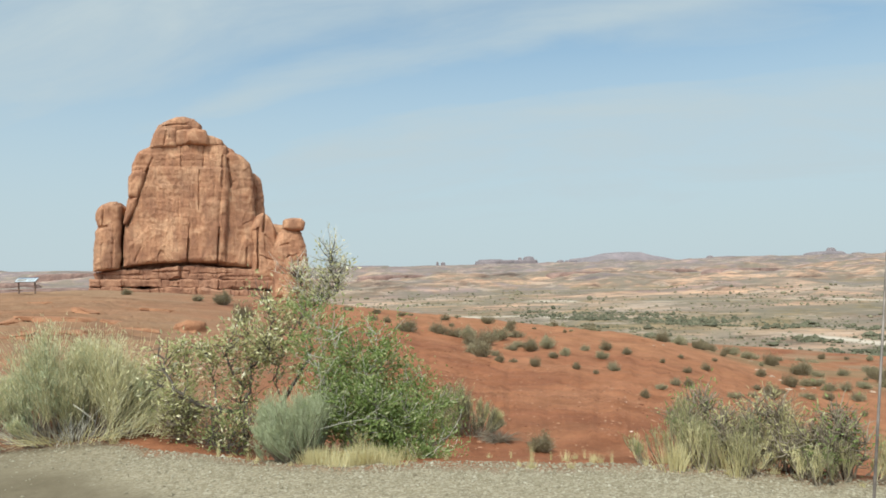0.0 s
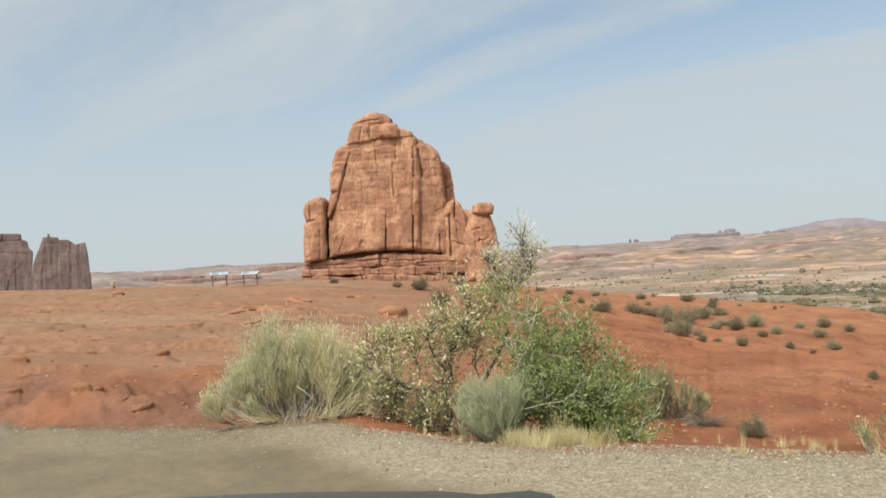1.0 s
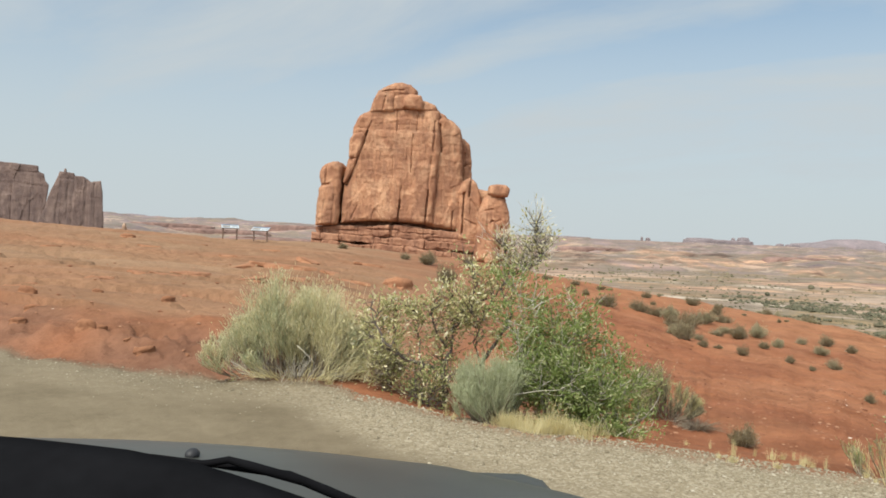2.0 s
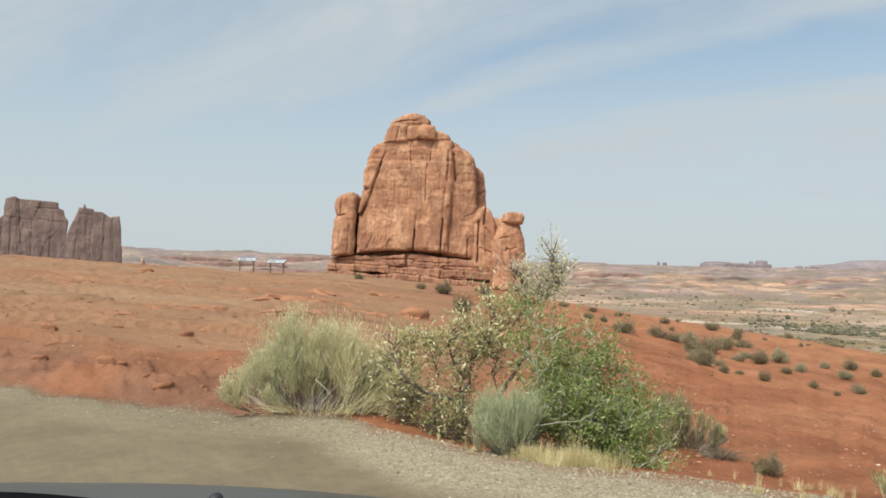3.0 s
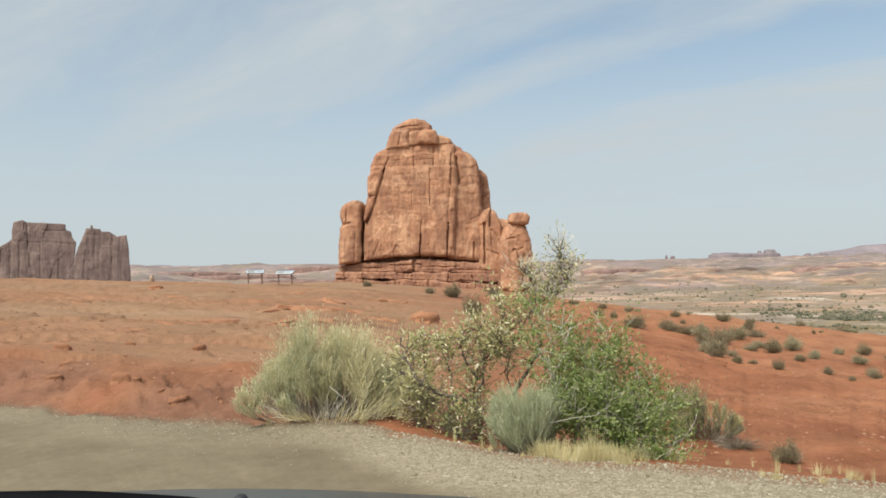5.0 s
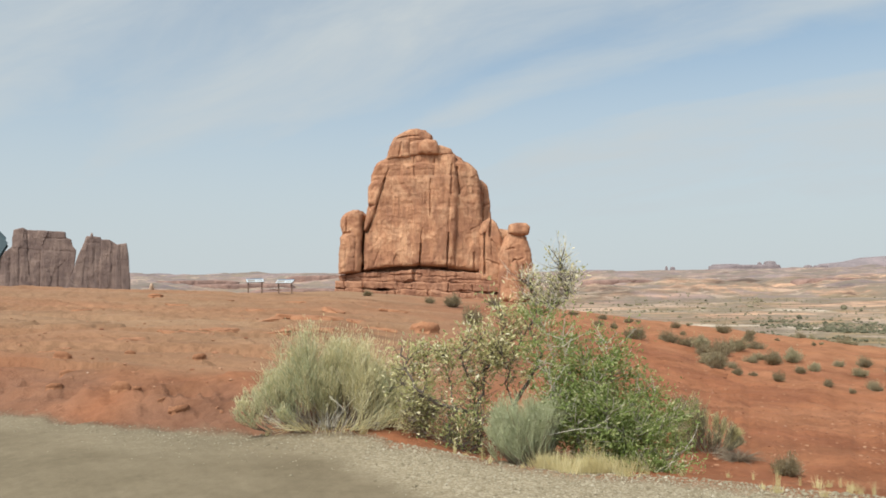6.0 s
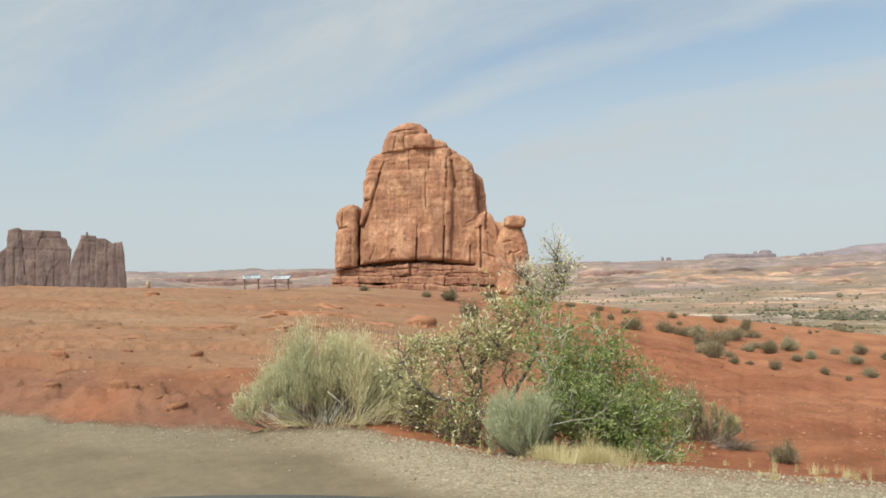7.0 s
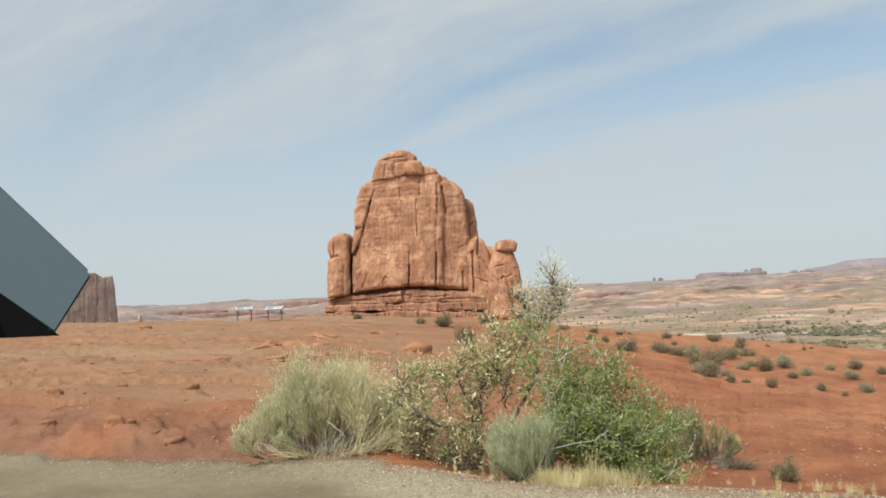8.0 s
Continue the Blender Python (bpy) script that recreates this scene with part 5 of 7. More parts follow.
def grow(wood, tips, rng, pts, r0, r1, twigs, tw_len, bend=0.35):
    """A limb along pts with side twigs; the twig points go to tips."""
    full = []
    for i in range(len(pts) - 1):
        for k in range(4):
            f = k / 4
            full.append(Vector(pts[i]).lerp(Vector(pts[i + 1]), f) + Vector((rng.gauss(0, 0.008), rng.gauss(0, 0.008), rng.gauss(0, 0.006))))
    full.append(Vector(pts[-1]))
    n = len(full)
    wood.add(*tube(full, [r0 + (r1 - r0) * i / (n - 1) for i in range(n)], 6))
    for _ in range(twigs):
        i = rng.randrange(n // 4, n)
        p = full[i]
        d = Vector((rng.gauss(0, 1), rng.gauss(0, 0.8), rng.gauss(0.45, 0.6))).normalized()
        L = tw_len * rng.uniform(0.4, 1.1)
        tp = [p]
        for k in range(4):
            d = (d + Vector((rng.gauss(0, bend * 0.5), rng.gauss(0, bend * 0.5), 0.10 + rng.gauss(0, bend * 0.3)))).normalized()
            tp.append(tp[-1] + d * (L / 4))
        wood.add(*tube(tp, [0.0042, 0.0035, 0.003, 0.0022, 0.0014], 4))
        tips += [(tp[k], tp[k] - tp[k - 1]) for k in (2, 3, 4)]


def clumps_on(soup, tips, rng, n, each, length, width, scatter):
    """Leaves gathered in clumps round some of the twig ends, with gaps between."""
    for _ in range(n):
        p, d = rng.choice(tips)
        k = rng.uniform(0.4, 1.6)
        for _j in range(int(each * k)):
            q = p + Vector((rng.gauss(0, scatter), rng.gauss(0, scatter), rng.gauss(0, scatter))) * k
            leaf(soup, q, d.normalized() + Vector((rng.gauss(0, 0.7), rng.gauss(0, 0.7), rng.gauss(0.1, 0.6))), length * rng.uniform(0.6, 1.3), width * rng.uniform(0.7, 1.2), rng)


def leaves_on(soup, tips, rng, n, length, width, scatter):
    for _ in range(n):
        p, d = rng.choice(tips)
        q = p + Vector((rng.gauss(0, scatter), rng.gauss(0, scatter), rng.gauss(0, scatter)))
        leaf(soup, q, d.normalized() + Vector((rng.gauss(0, 0.7), rng.gauss(0, 0.7), rng.gauss(0.1, 0.6))), length * rng.uniform(0.6, 1.3), width * rng.uniform(0.7, 1.2), rng)


def build_small_tree():
    rng = random.Random(8)
    x, y, z = 0.14, 6.45, float(ground_z(0.14, 6.45))
    t = thing("small_tree", "sparse crooked shrub-tree with pale yellowing leaves and grey bark", "tree", x, y, z)
    limbs = [   # points, radius at both ends, twigs, twig length, share of leaves
        ([(0.10, 0, -0.05), (0.11, 0, 0.20), (0.08, 0, 0.31)], 0.024, 0.018, 2, 0.2),
        ([(0.08, 0, 0.31), (-0.08, -0.10, 0.34), (-0.26, -0.16, 0.42), (-0.40, -0.18, 0.53), (-0.50, -0.10, 0.68), (-0.54, 0.0, 0.86)], 0.020, 0.005, 40, 0.18),
        ([(-0.30, -0.14, 0.44), (-0.46, -0.08, 0.50), (-0.60, 0.0, 0.62)], 0.008, 0.003, 20, 0.15),
        ([(-0.30, -0.06, 0.43), (-0.34, 0.05, 0.58), (-0.36, 0.05, 0.72), (-0.32, 0.0, 0.82)], 0.009, 0.003, 24, 0.17),
        ([(-0.10, -0.10, 0.345), (-0.13, 0.0, 0.56), (-0.15, 0.05, 0.70), (-0.20, 0.0, 0.82)], 0.009, 0.003, 28, 0.18),
        ([(0.08, 0, 0.31), (0.15, 0.02, 0.46), (0.17, 0.05, 0.70), (0.12, 0.08, 0.84), (0.15, 0.1, 0.95)], 0.013, 0.004, 46, 0.22),
        ([(0.30, 0.1, -0.05), (0.42, 0.1, 0.35), (0.60, 0.08, 0.62), (0.68, 0.05, 0.78), (0.56, 0.05, 1.0), (0.64, 0.06, 1.18)], 0.019, 0.008, 34, 0.22),
        ([(0.16, 0.05, 0.70), (0.30, 0.0, 0.88), (0.36, 0.0, 1.06), (0.28, 0.0, 1.22)], 0.008, 0.003, 30, 0.18),
        ([(0.60, 0.05, 1.05), (0.72, 0.05, 1.18), (0.82, 0.04, 1.36), (0.85, 0.02, 1.60)], 0.008, 0.002, 70, 0.19),
        ([(0.64, 0.06, 1.18), (0.60, 0.1, 1.32), (0.54, 0.1, 1.42)], 0.006, 0.0025, 40, 0.18),
        ([(0.70, 0.05, 1.12), (0.88, 0.0, 1.26), (0.92, 0.0, 1.42)], 0.006, 0.0025, 40, 0.18),
        ([(0.42, 0.1, 0.35), (0.34, 0.0, 0.55), (0.42, 0.0, 0.78), (0.50, 0, 0.95)], 0.008, 0.003, 40, 0.22),
        ([(0.10, 0.02, 0.48), (0.0, -0.02, 0.68), (-0.04, 0.0, 0.78), (0.0, 0.0, 0.90)], 0.009, 0.003, 36, 0.20),
        ([(0.16, 0.05, 0.66), (0.26, -0.08, 0.72), (0.32, -0.06, 0.86)], 0.007, 0.003, 40, 0.22),
        ([(-0.10, 0.05, -0.04), (-0.16, 0.0, 0.12), (-0.20, -0.05, 0.22)], 0.007, 0.003, 22, 0.14),
        ([(0.05, 0.1, -0.04), (0.10, 0.1, 0.26), (0.06, 0.1, 0.46)], 0.007, 0.003, 50, 0.22),
        ([(-0.02, -0.1, -0.04), (-0.16, -0.15, 0.12), (-0.12, -0.15, 0.30)], 0.008, 0.003, 44, 0.22),
        ([(0.0, -0.1, -0.04), (0.12, -0.15, 0.12), (0.14, -0.15, 0.26)], 0.008, 0.003, 36, 0.22),
        ([(-0.04, -0.2, -0.04), (-0.02, -0.25, 0.10), (0.02, -0.25, 0.20)], 0.006, 0.003, 30, 0.2),
    ]
    tips, top, low = [], [], []
    for i, (pts, a, b, n, L) in enumerate(limbs):
        wood = Soup()
        grow(wood, top if i in (8, 9, 10) else low if i >= 14 else tips, rng, pts, a, b, int(n * 1.1), L * 1.1)
        part("trunk" if i in (0, 6) else "limb", wood.data(), M_BARK, t, "", smooth=True)
    s = Soup()
    leaves_on(s, tips, rng, 3300, 0.044, 0.019, 0.045)
    clumps_on(s, tips, rng, 60, 16, 0.040, 0.018, 0.03)
    leaves_on(s, low, rng, 900, 0.038, 0.016, 0.05)
    leaves_on(s, top, rng, 820, 0.038, 0.015, 0.040)
    part("crown", s.data(), M_PALE, t, "pale yellow and dull green leaves")["kind"] = "stuff"
    s = Soup()
    leaves_on(s, low, rng, 850, 0.034, 0.014, 0.05)
    part("low_growth", s.data(), M_GREEN, t, "dull green shoots at the foot")["kind"] = "stuff"
    s = Soup()
    for p, d in top:
        blade(s, p, d.normalized() + Vector((rng.gauss(0, 0.5), rng.gauss(0, 0.5), 0.5)), rng.uniform(0.06, 0.13), 0.0022, 0, rng)
    part("bare_twig", s.data(), M_WHITETWIG, t, "bare grey twig ends")["kind"] = "stuff"


build_small_tree()


def build_green_shrub():
    rng = random.Random(9)
    x, y = 1.10, 5.75
    z = float(ground_z(x, y))
    t = thing("green_shrub", "leafy bright green shrub spilling over the gravel edge", "shrub", x, y, z)
    limbs = []
    for tx, ty, tz in ((-0.35, 0.1, 1.10), (-0.22, 0, 1.02), (-0.05, 0.1, 0.86), (0.12, 0.0, 0.98), (0.20, 0.1, 0.82), (0.36, 0, 0.62), (0.52, 0.05, 0.58), (0.62, 0, 0.42),
                       (0.44, -0.2, 0.30), (0.62, -0.15, 0.16), (0.30, -0.25, 0.40), (0.05, -0.25, 0.50), (-0.2, -0.2, 0.45), (-0.36, -0.1, 0.62), (-0.40, 0.0, 0.86), (0.0, -0.1, 0.7), (0.5, -0.35, 0.02), (0.34, -0.4, 0.06)):
        limbs.append([(rng.uniform(-0.15, 0.15), rng.uniform(-0.05, 0.15), -0.05), (tx * 0.45 + rng.gauss(0, 0.04), ty * 0.5, tz * 0.45), (tx * 0.8, ty, tz * 0.78), (tx, ty, tz)])
    tips = []
    for pts in limbs:
        wood = Soup()
        grow(wood, tips, rng, pts, 0.009, 0.002, 34, 0.26)
        part("limb", wood.data(), M_GREYTWIG, t, "thin grey limb", smooth=True)
    s = Soup()
    leaves_on(s, tips, rng, 14000, 0.034, 0.014, 0.055)
    clumps_on(s, tips, rng, 190, 44, 0.036, 0.016, 0.036)
    part("foliage", s.data(), M_GREEN, t, "glossy green leaves")["kind"] = "stuff"
    s = Soup()
    for pts in ([(-0.40, -0.34, 0.36), (-0.2, -0.35, 0.40), (0.0, -0.33, 0.41), (0.15, -0.3, 0.37)], [(-0.05, -0.34, 0.41), (0.06, -0.34, 0.48)]):
        s.add(*tube(pts, [0.0032, 0.0028, 0.002, 0.0014][:len(pts)], 5))
    part("dead_branch", s.data(), M_GREYTWIG, t, "bleached bare branch")


build_green_shrub()


def build_brush(name, label, cat, x, y, w, d, h, seed, n, mats, droop=0.25, lean=(0, 0), group=""):
    """A bush of fine stems and twigs: one mesh of stems for each material."""
    rng = random.Random(seed)
    t = thing(name, label, cat, x, y, float(ground_z(x, y)), group)
    for nm, mat, share, wd in mats:
        s = Soup()
        spray(s, rng, int(n * share), w / 2, d / 2, h, wd, 0.25, 0.85, droop, lean, 0.5)
        part(nm, s.data(), mat, t)["kind"] = "stuff"
    return t


def build_twiggy(label, x, y, w, h, seed, leaf_mat, n_leaf, lean=0.0, foot=0.1, second=None):
    """A loose bush of many thin limbs with small leaves."""
    rng = random.Random(seed)
    t = thing("dry_bush", label, "shrub", x, y, float(ground_z(x, y)))
    tips = []
    for i in range(14):
        g, q = rng.uniform(0, 6.28), math.sqrt(rng.random())
        tx, ty, tz = math.cos(g) * q * w / 2 + lean, math.sin(g) * q * w / 3, h * (1 - 0.45 * q * q) * rng.uniform(0.75, 1.0)
        wood = Soup()
        grow(wood, tips, rng, [(tx * foot, ty * foot, -0.03), (tx * max(0.45, foot + 0.15), ty * 0.6, tz * 0.4), (tx * 0.8, ty, tz * 0.8), (tx, ty, tz)], 0.008, 0.002, 30, 0.26 * max(0.6, h))
        part("limb", wood.data(), M_BROWNTWIG, t, "", smooth=True)
    s = Soup()
    leaves_on(s, tips, rng, n_leaf, 0.038, 0.012, 0.035)
    part("foliage", s.data(), leaf_mat, t)["kind"] = "stuff"
    if second:
        s = Soup()
        leaves_on(s, tips, rng, n_leaf, 0.036, 0.012, 0.03)
        part("inner_foliage", s.data(), second, t, "darker olive leaves")["kind"] = "stuff"


x, y, _ = spot(18.8, 10.2)


def build_slope_bush(x, y):
    rng = random.Random(21)
    t = thing("dry_bush", "half-dry olive brown bush of fine upright stems on the slope", "shrub", x, y, float(ground_z(x, y)))
    stem, dark, tuft, wood, olive = Soup(), Soup(), Soup(), Soup(), Soup()
    brooms(rng, [(-0.42, 0.50), (-0.30, 0.72), (-0.16, 0.86), (-0.02, 0.82), (0.12, 0.74), (0.24, 0.60), (0.36, 0.50), (0.46, 0.28)], 0.4, 120, 16, ((stem, 0.5), (dark, 0.5)), wood, ((tuft, 0.5), (olive, 0.5)), 0.003, 0.5, 4, 0.05)
    brooms(rng, [(-0.40, 0.25), (0.0, 0.35), (0.44, 0.2)], 0.5, 50, 12, ((dark, 1.0),), wood, ((olive, 1.0),), 0.003, 0.3, 3, 0.05)
    for nm, mat, sp in (("stem", M_BRUSH, stem), ("dark_stem", M_DARKLEAF, dark), ("foliage", M_BRUSH, tuft), ("olive_foliage", M_OLIVE, olive), ("wood", M_BROWNTWIG, wood)):
        part(nm, sp.data(), mat, t)["kind"] = "stuff"


build_slope_bush(x - 0.02, y)
build_brush("dead_twig_mat", "low mat of brown dead twigs below a larger bush", "shrub", x + 0.28, y - 0.35, 0.7, 0.5, 0.16, 20, 300, (("twig", M_BROWNTWIG, 1.0, 0.004),), 0.5)
x, y, _ = spot(-2.2, 6.55)
build_twiggy("low grey dry bush between two larger ones", x, y, 0.42, 0.36, 22, M_PALE, 1500)
for bearing, rng_, w, h, sd in ((35.2, 5.6, 0.42, 0.50, 27), (37.6, 5.45, 0.45, 0.36, 30), (40.0, 5.4, 0.40, 0.48, 28), (42.4, 5.3, 0.45, 0.34, 31), (45.0, 5.3, 0.40, 0.46, 29)):
    x, y, _ = spot(bearing, rng_)
    build_twiggy("loose leafy bush among the roadside brush", x, y, w, h, sd, M_GREEN if sd in (27, 29) else M_BRUSH, 520)


def build_roadside(label, x, y, outline, green, straw, seed, n):
    """Loose brush of fine stems: a share of green and of straw-coloured brooms, the rest olive."""
    rng = random.Random(seed)
    t = thing("roadside_brush", label, "shrub", x, y, float(ground_z(x, y)), "roadside brush")
    soups = {nm: Soup() for nm in ("stem", "olive_stem", "dry_stalk", "foliage", "green_foliage", "wood")}
    rest = 1 - green - straw
    brooms(rng, outline, 0.26, n, 18, ((soups["stem"], rest), (soups["olive_stem"], green), (soups["dry_stalk"], straw)), soups["wood"], ((soups["foliage"], rest), (soups["green_foliage"], green), (soups["dry_stalk"], straw)), 0.0017, 0.6, 2, 0.030, 0.75, 0.12, 0.004)
    for nm, mat in (("stem", M_BRUSH), ("olive_stem", M_OLIVE), ("dry_stalk", M_STRAW), ("foliage", M_OLIVE), ("green_foliage", M_GREEN), ("wood", M_BROWNTWIG)):
        part(nm, soups[nm].data(), mat, t)["kind"] = "stuff"


for bearing, rng_, k, green, straw, sd, n, lab in ((34.6, 5.40, 0.50, 0.40, 0.15, 23, 46, "dark olive green brush at the gravel edge"), (37.6, 5.35, 0.56, 0.14, 0.30, 24, 60, "thick olive and straw-coloured brush at the gravel edge"),
                                                  (41.0, 5.25, 0.54, 0.16, 0.22, 26, 60, "thick olive and straw-coloured brush at the gravel edge"), (44.6, 5.25, 0.46, 0.30, 0.25, 25, 50, "grey-green brush thinning at the gravel edge")):
    x, y, _ = spot(bearing, rng_)
    wob = random.Random(sd + 100)
    build_roadside(lab, x, y, [(-0.34 + 0.085 * i, k * (0.62 + 0.42 * wob.random()) * (1 - 0.35 * abs(i - 4) / 4)) for i in range(9)], green, straw, sd, n)


# ---- shrubs scattered over the slope ----
def shrub_model(name, label, seed, mats, n):
    """A one-metre-wide model of a low desert shrub of several uneven lobes."""
    rng = random.Random(seed)
    t = thing(name, label, "shrub", group="shrubs on the slope")
    lobes = [(rng.uniform(-0.28, 0.28), rng.uniform(-0.28, 0.28), rng.uniform(0.16, 0.32), rng.uniform(0.26, 0.56)) for _ in range(6)] + [(0, 0, 0.3, 0.5)]
    for nm, mat, share, wd in mats:
        s = Soup()
        for _ in range(int(n * share)):
            cx, cy, w, h = rng.choice(lobes)
            g, q = rng.uniform(0, 6.28), math.sqrt(rng.random())
            foot = Vector((cx * 0.5, cy * 0.5, 0.0))
            tip = Vector((cx + math.cos(g) * q * w, cy + math.sin(g) * q * w, h * (1.05 - 0.6 * q * q) * rng.uniform(0.6, 1.12)))
            d = tip - foot + Vector((rng.gauss(0, 0.05), rng.gauss(0, 0.05), 0))
            blade(s, foot, d, d.length, wd, 0.15, rng, 2)
            if nm == "foliage":
                for _k in range(5):
                    leaf(s, foot + d * rng.uniform(0.45, 1.02) + Vector((rng.gauss(0, 0.035), rng.gauss(0, 0.035), rng.gauss(0, 0.03))), d + Vector((rng.gauss(0, 0.3), rng.gauss(0, 0.3), 0.2)), 0.075, 0.022, rng)
        part(nm, s.data(), mat, t)["kind"] = "stuff"
    return t


def scatter(models, places, seed):
    """Copies at (bearing, range, width)."""
    rng = random.Random(seed)
    for i, (bearing, r, w) in enumerate(places):
        m = models[i % len(models)]
        x, y, z = spot(bearing, r)
        h = rng.uniform(0.8, 1.35)
        w *= 1.75
        m.scale = (w, w * rng.uniform(0.8, 1.1), w * h)
        copy_thing(m, pose(x, y, z - 0.05 * w, rng.gauss(0, 4), rng.gauss(0, 4), rng.uniform(0, 360)))


SHRUBS = [shrub_model("desert_shrub", "low grey-olive desert shrub on red soil", 51, (("foliage", M_SCRUB, 0.75, 0.006), ("twig", M_GREYTWIG, 0.25, 0.005)), 420),
          shrub_model("desert_shrub", "small half-dry grey desert shrub on red soil", 52, (("foliage", M_SCRUB, 0.5, 0.006), ("twig", M_BROWNTWIG, 0.5, 0.005)), 380),
          shrub_model("desert_shrub", "grey-green sage clump on red soil", 53, (("foliage", M_SCRUB, 0.6, 0.006), ("twig", M_BROWNTWIG, 0.4, 0.005)), 380),
          shrub_model("desert_shrub", "dull brown-green desert shrub on red soil", 54, (("foliage", M_OLIVE, 0.6, 0.006), ("twig", M_BROWNTWIG, 0.4, 0.005)), 400),
          shrub_model("desert_shrub", "dry brown desert shrub on red soil", 55, (("foliage", M_OLIVE, 0.35, 0.006), ("twig", M_BROWNTWIG, 0.55, 0.005)), 360)]
UPPER = [(14.2, 29.4, 0.61), (16.4, 30.1, 0.57), (17.8, 30.1, 0.56), (18.8, 29.0, 0.65), (18.9, 23.5, 0.47), (19.9, 21.1, 0.47), (19.6, 27.4, 0.70), (20.1, 42.2, 0.56), (20.9, 29.4, 0.65), (22.2, 26.2, 0.44), (23.4, 26.4, 0.57), (22.4, 31.9, 0.50), (21.9, 34.0, 0.44), (24.7, 27.7, 0.57), (20.9, 22.4, 0.29), (21.2, 20.4, 0.21), (22.1, 20.8, 0.17), (23.7, 20.2, 0.23), (26.1, 25.3, 0.36), (27.5, 27.7, 0.34), (26.9, 19.9, 0.20), (28.2, 19.5, 0.15), (29.2, 28.4, 0.39), (28.8, 23.7, 0.26), (29.4, 21.1, 0.29), (25.1, 22.6, 0.23)]
CREST = [(11.8, 41.2, 0.45), (11.5, 34.5, 0.34), (12.6, 34.3, 0.34), (14.3, 44.8, 0.22), (17.8, 47.9, 0.23), (22.2, 43.5, 0.25), (23.7, 38.9, 0.18), (26.1, 37.8, 0.17), (26.5, 39.0, 0.18)]
SIDE = [(30.6, 27.8, 0.33), (33.2, 26.2, 0.20), (31.7, 16.3, 0.18), (33.0, 17.7, 0.19), (34.0, 19.0, 0.22), (34.9, 19.2, 0.23), (35.0, 24.1, 0.26), (36.2, 27.9, 0.27), (38.0, 19.0, 0.20), (39.3, 21.6, 0.22), (40.4, 23.7, 0.42), (41.2, 27.0, 0.28), (39.7, 30.8, 0.41), (42.7, 27.0, 0.34), (43.9, 30.9, 0.53), (44.3, 26.0, 0.17), (46.0, 23.8, 0.19), (44.1, 27.7, 0.28), (46.1, 32.7, 0.40), (45.8, 28.1, 0.41), (29.6, 20.6, 0.23), (39.5, 24.9, 0.23), (41.7, 29.6, 0.45), (43.1, 31.4, 0.54), (45.1, 31.3, 0.40), (34.4, 29.7, 0.19), (36.7, 33.3, 0.21)]
LOWER = [(24.2, 9.6, 0.24), (16.9, 43.0, 0.4), (0.5, 36.0, 0.60), (1.6, 22.4, 0.60), (9.5, 45.0, 0.5), (-1.4, 38.8, 0.5), (-6.1, 43.1, 0.5), (3.4, 40.6, 0.6), (13.6, 42.0, 0.4)]
scatter(SHRUBS, UPPER, 61)
scatter(SHRUBS, CREST, 66)
scatter(SHRUBS[:2], LOWER, 62)
scatter(SHRUBS, SIDE, 63)


def below_the_slope():
    rng = random.Random(64)
    places = []
    while len(places) < 120:
        b, r = rng.uniform(24, 53), math.exp(rng.uniform(math.log(30), math.log(125)))
        x, y = r * math.sin(radians(b)), r * math.cos(radians(b))
        if r > crest_range(b) + 6 and float(fbm(x * 0.05, y * 0.09, 4, 18, 0.6)) + rng.uniform(-0.2, 0.2) > 0.0:
            places.append((b, r, min(0.62, rng.gammavariate(2.2, 0.15) + 0.10) * (1 + 0.006 * (r - 30))))
    return places


scatter(SHRUBS, below_the_slope(), 65)
for m in SHRUBS:        # the models themselves stand on the slope too
    b_, r_, w_ = {0: (18.9, 27.0, 0.8), 1: (19.4, 24.0, 0.8), 2: (17.4, 36.0, 0.4), 3: (22.6, 27.0, 0.5), 4: (26.2, 26.5, 0.4)}[SHRUBS.index(m)]
    m.scale = (w_, w_, w_)
    m.location = spot(b_, r_)


def grass_model(seed, n, h):
    rng = random.Random(seed)
    t = thing("grass_tuft", "tuft of dry yellow grass at the gravel edge", "grass", group="grass at the edge")
    s = Soup()
    for _ in range(n):
        g, q = rng.uniform(0, 6.28), rng.random()
        blade(s, (0.07 * q * math.cos(g), 0.05 * q * math.sin(g), -0.01), (math.cos(g) * 0.35 * q, math.sin(g) * 0.35 * q, 1), h * rng.uniform(0.4, 1.1), 0.0018, 0.35, rng)
    part("blade", s.data(), M_STRAW, t)["kind"] = "stuff"
    return t


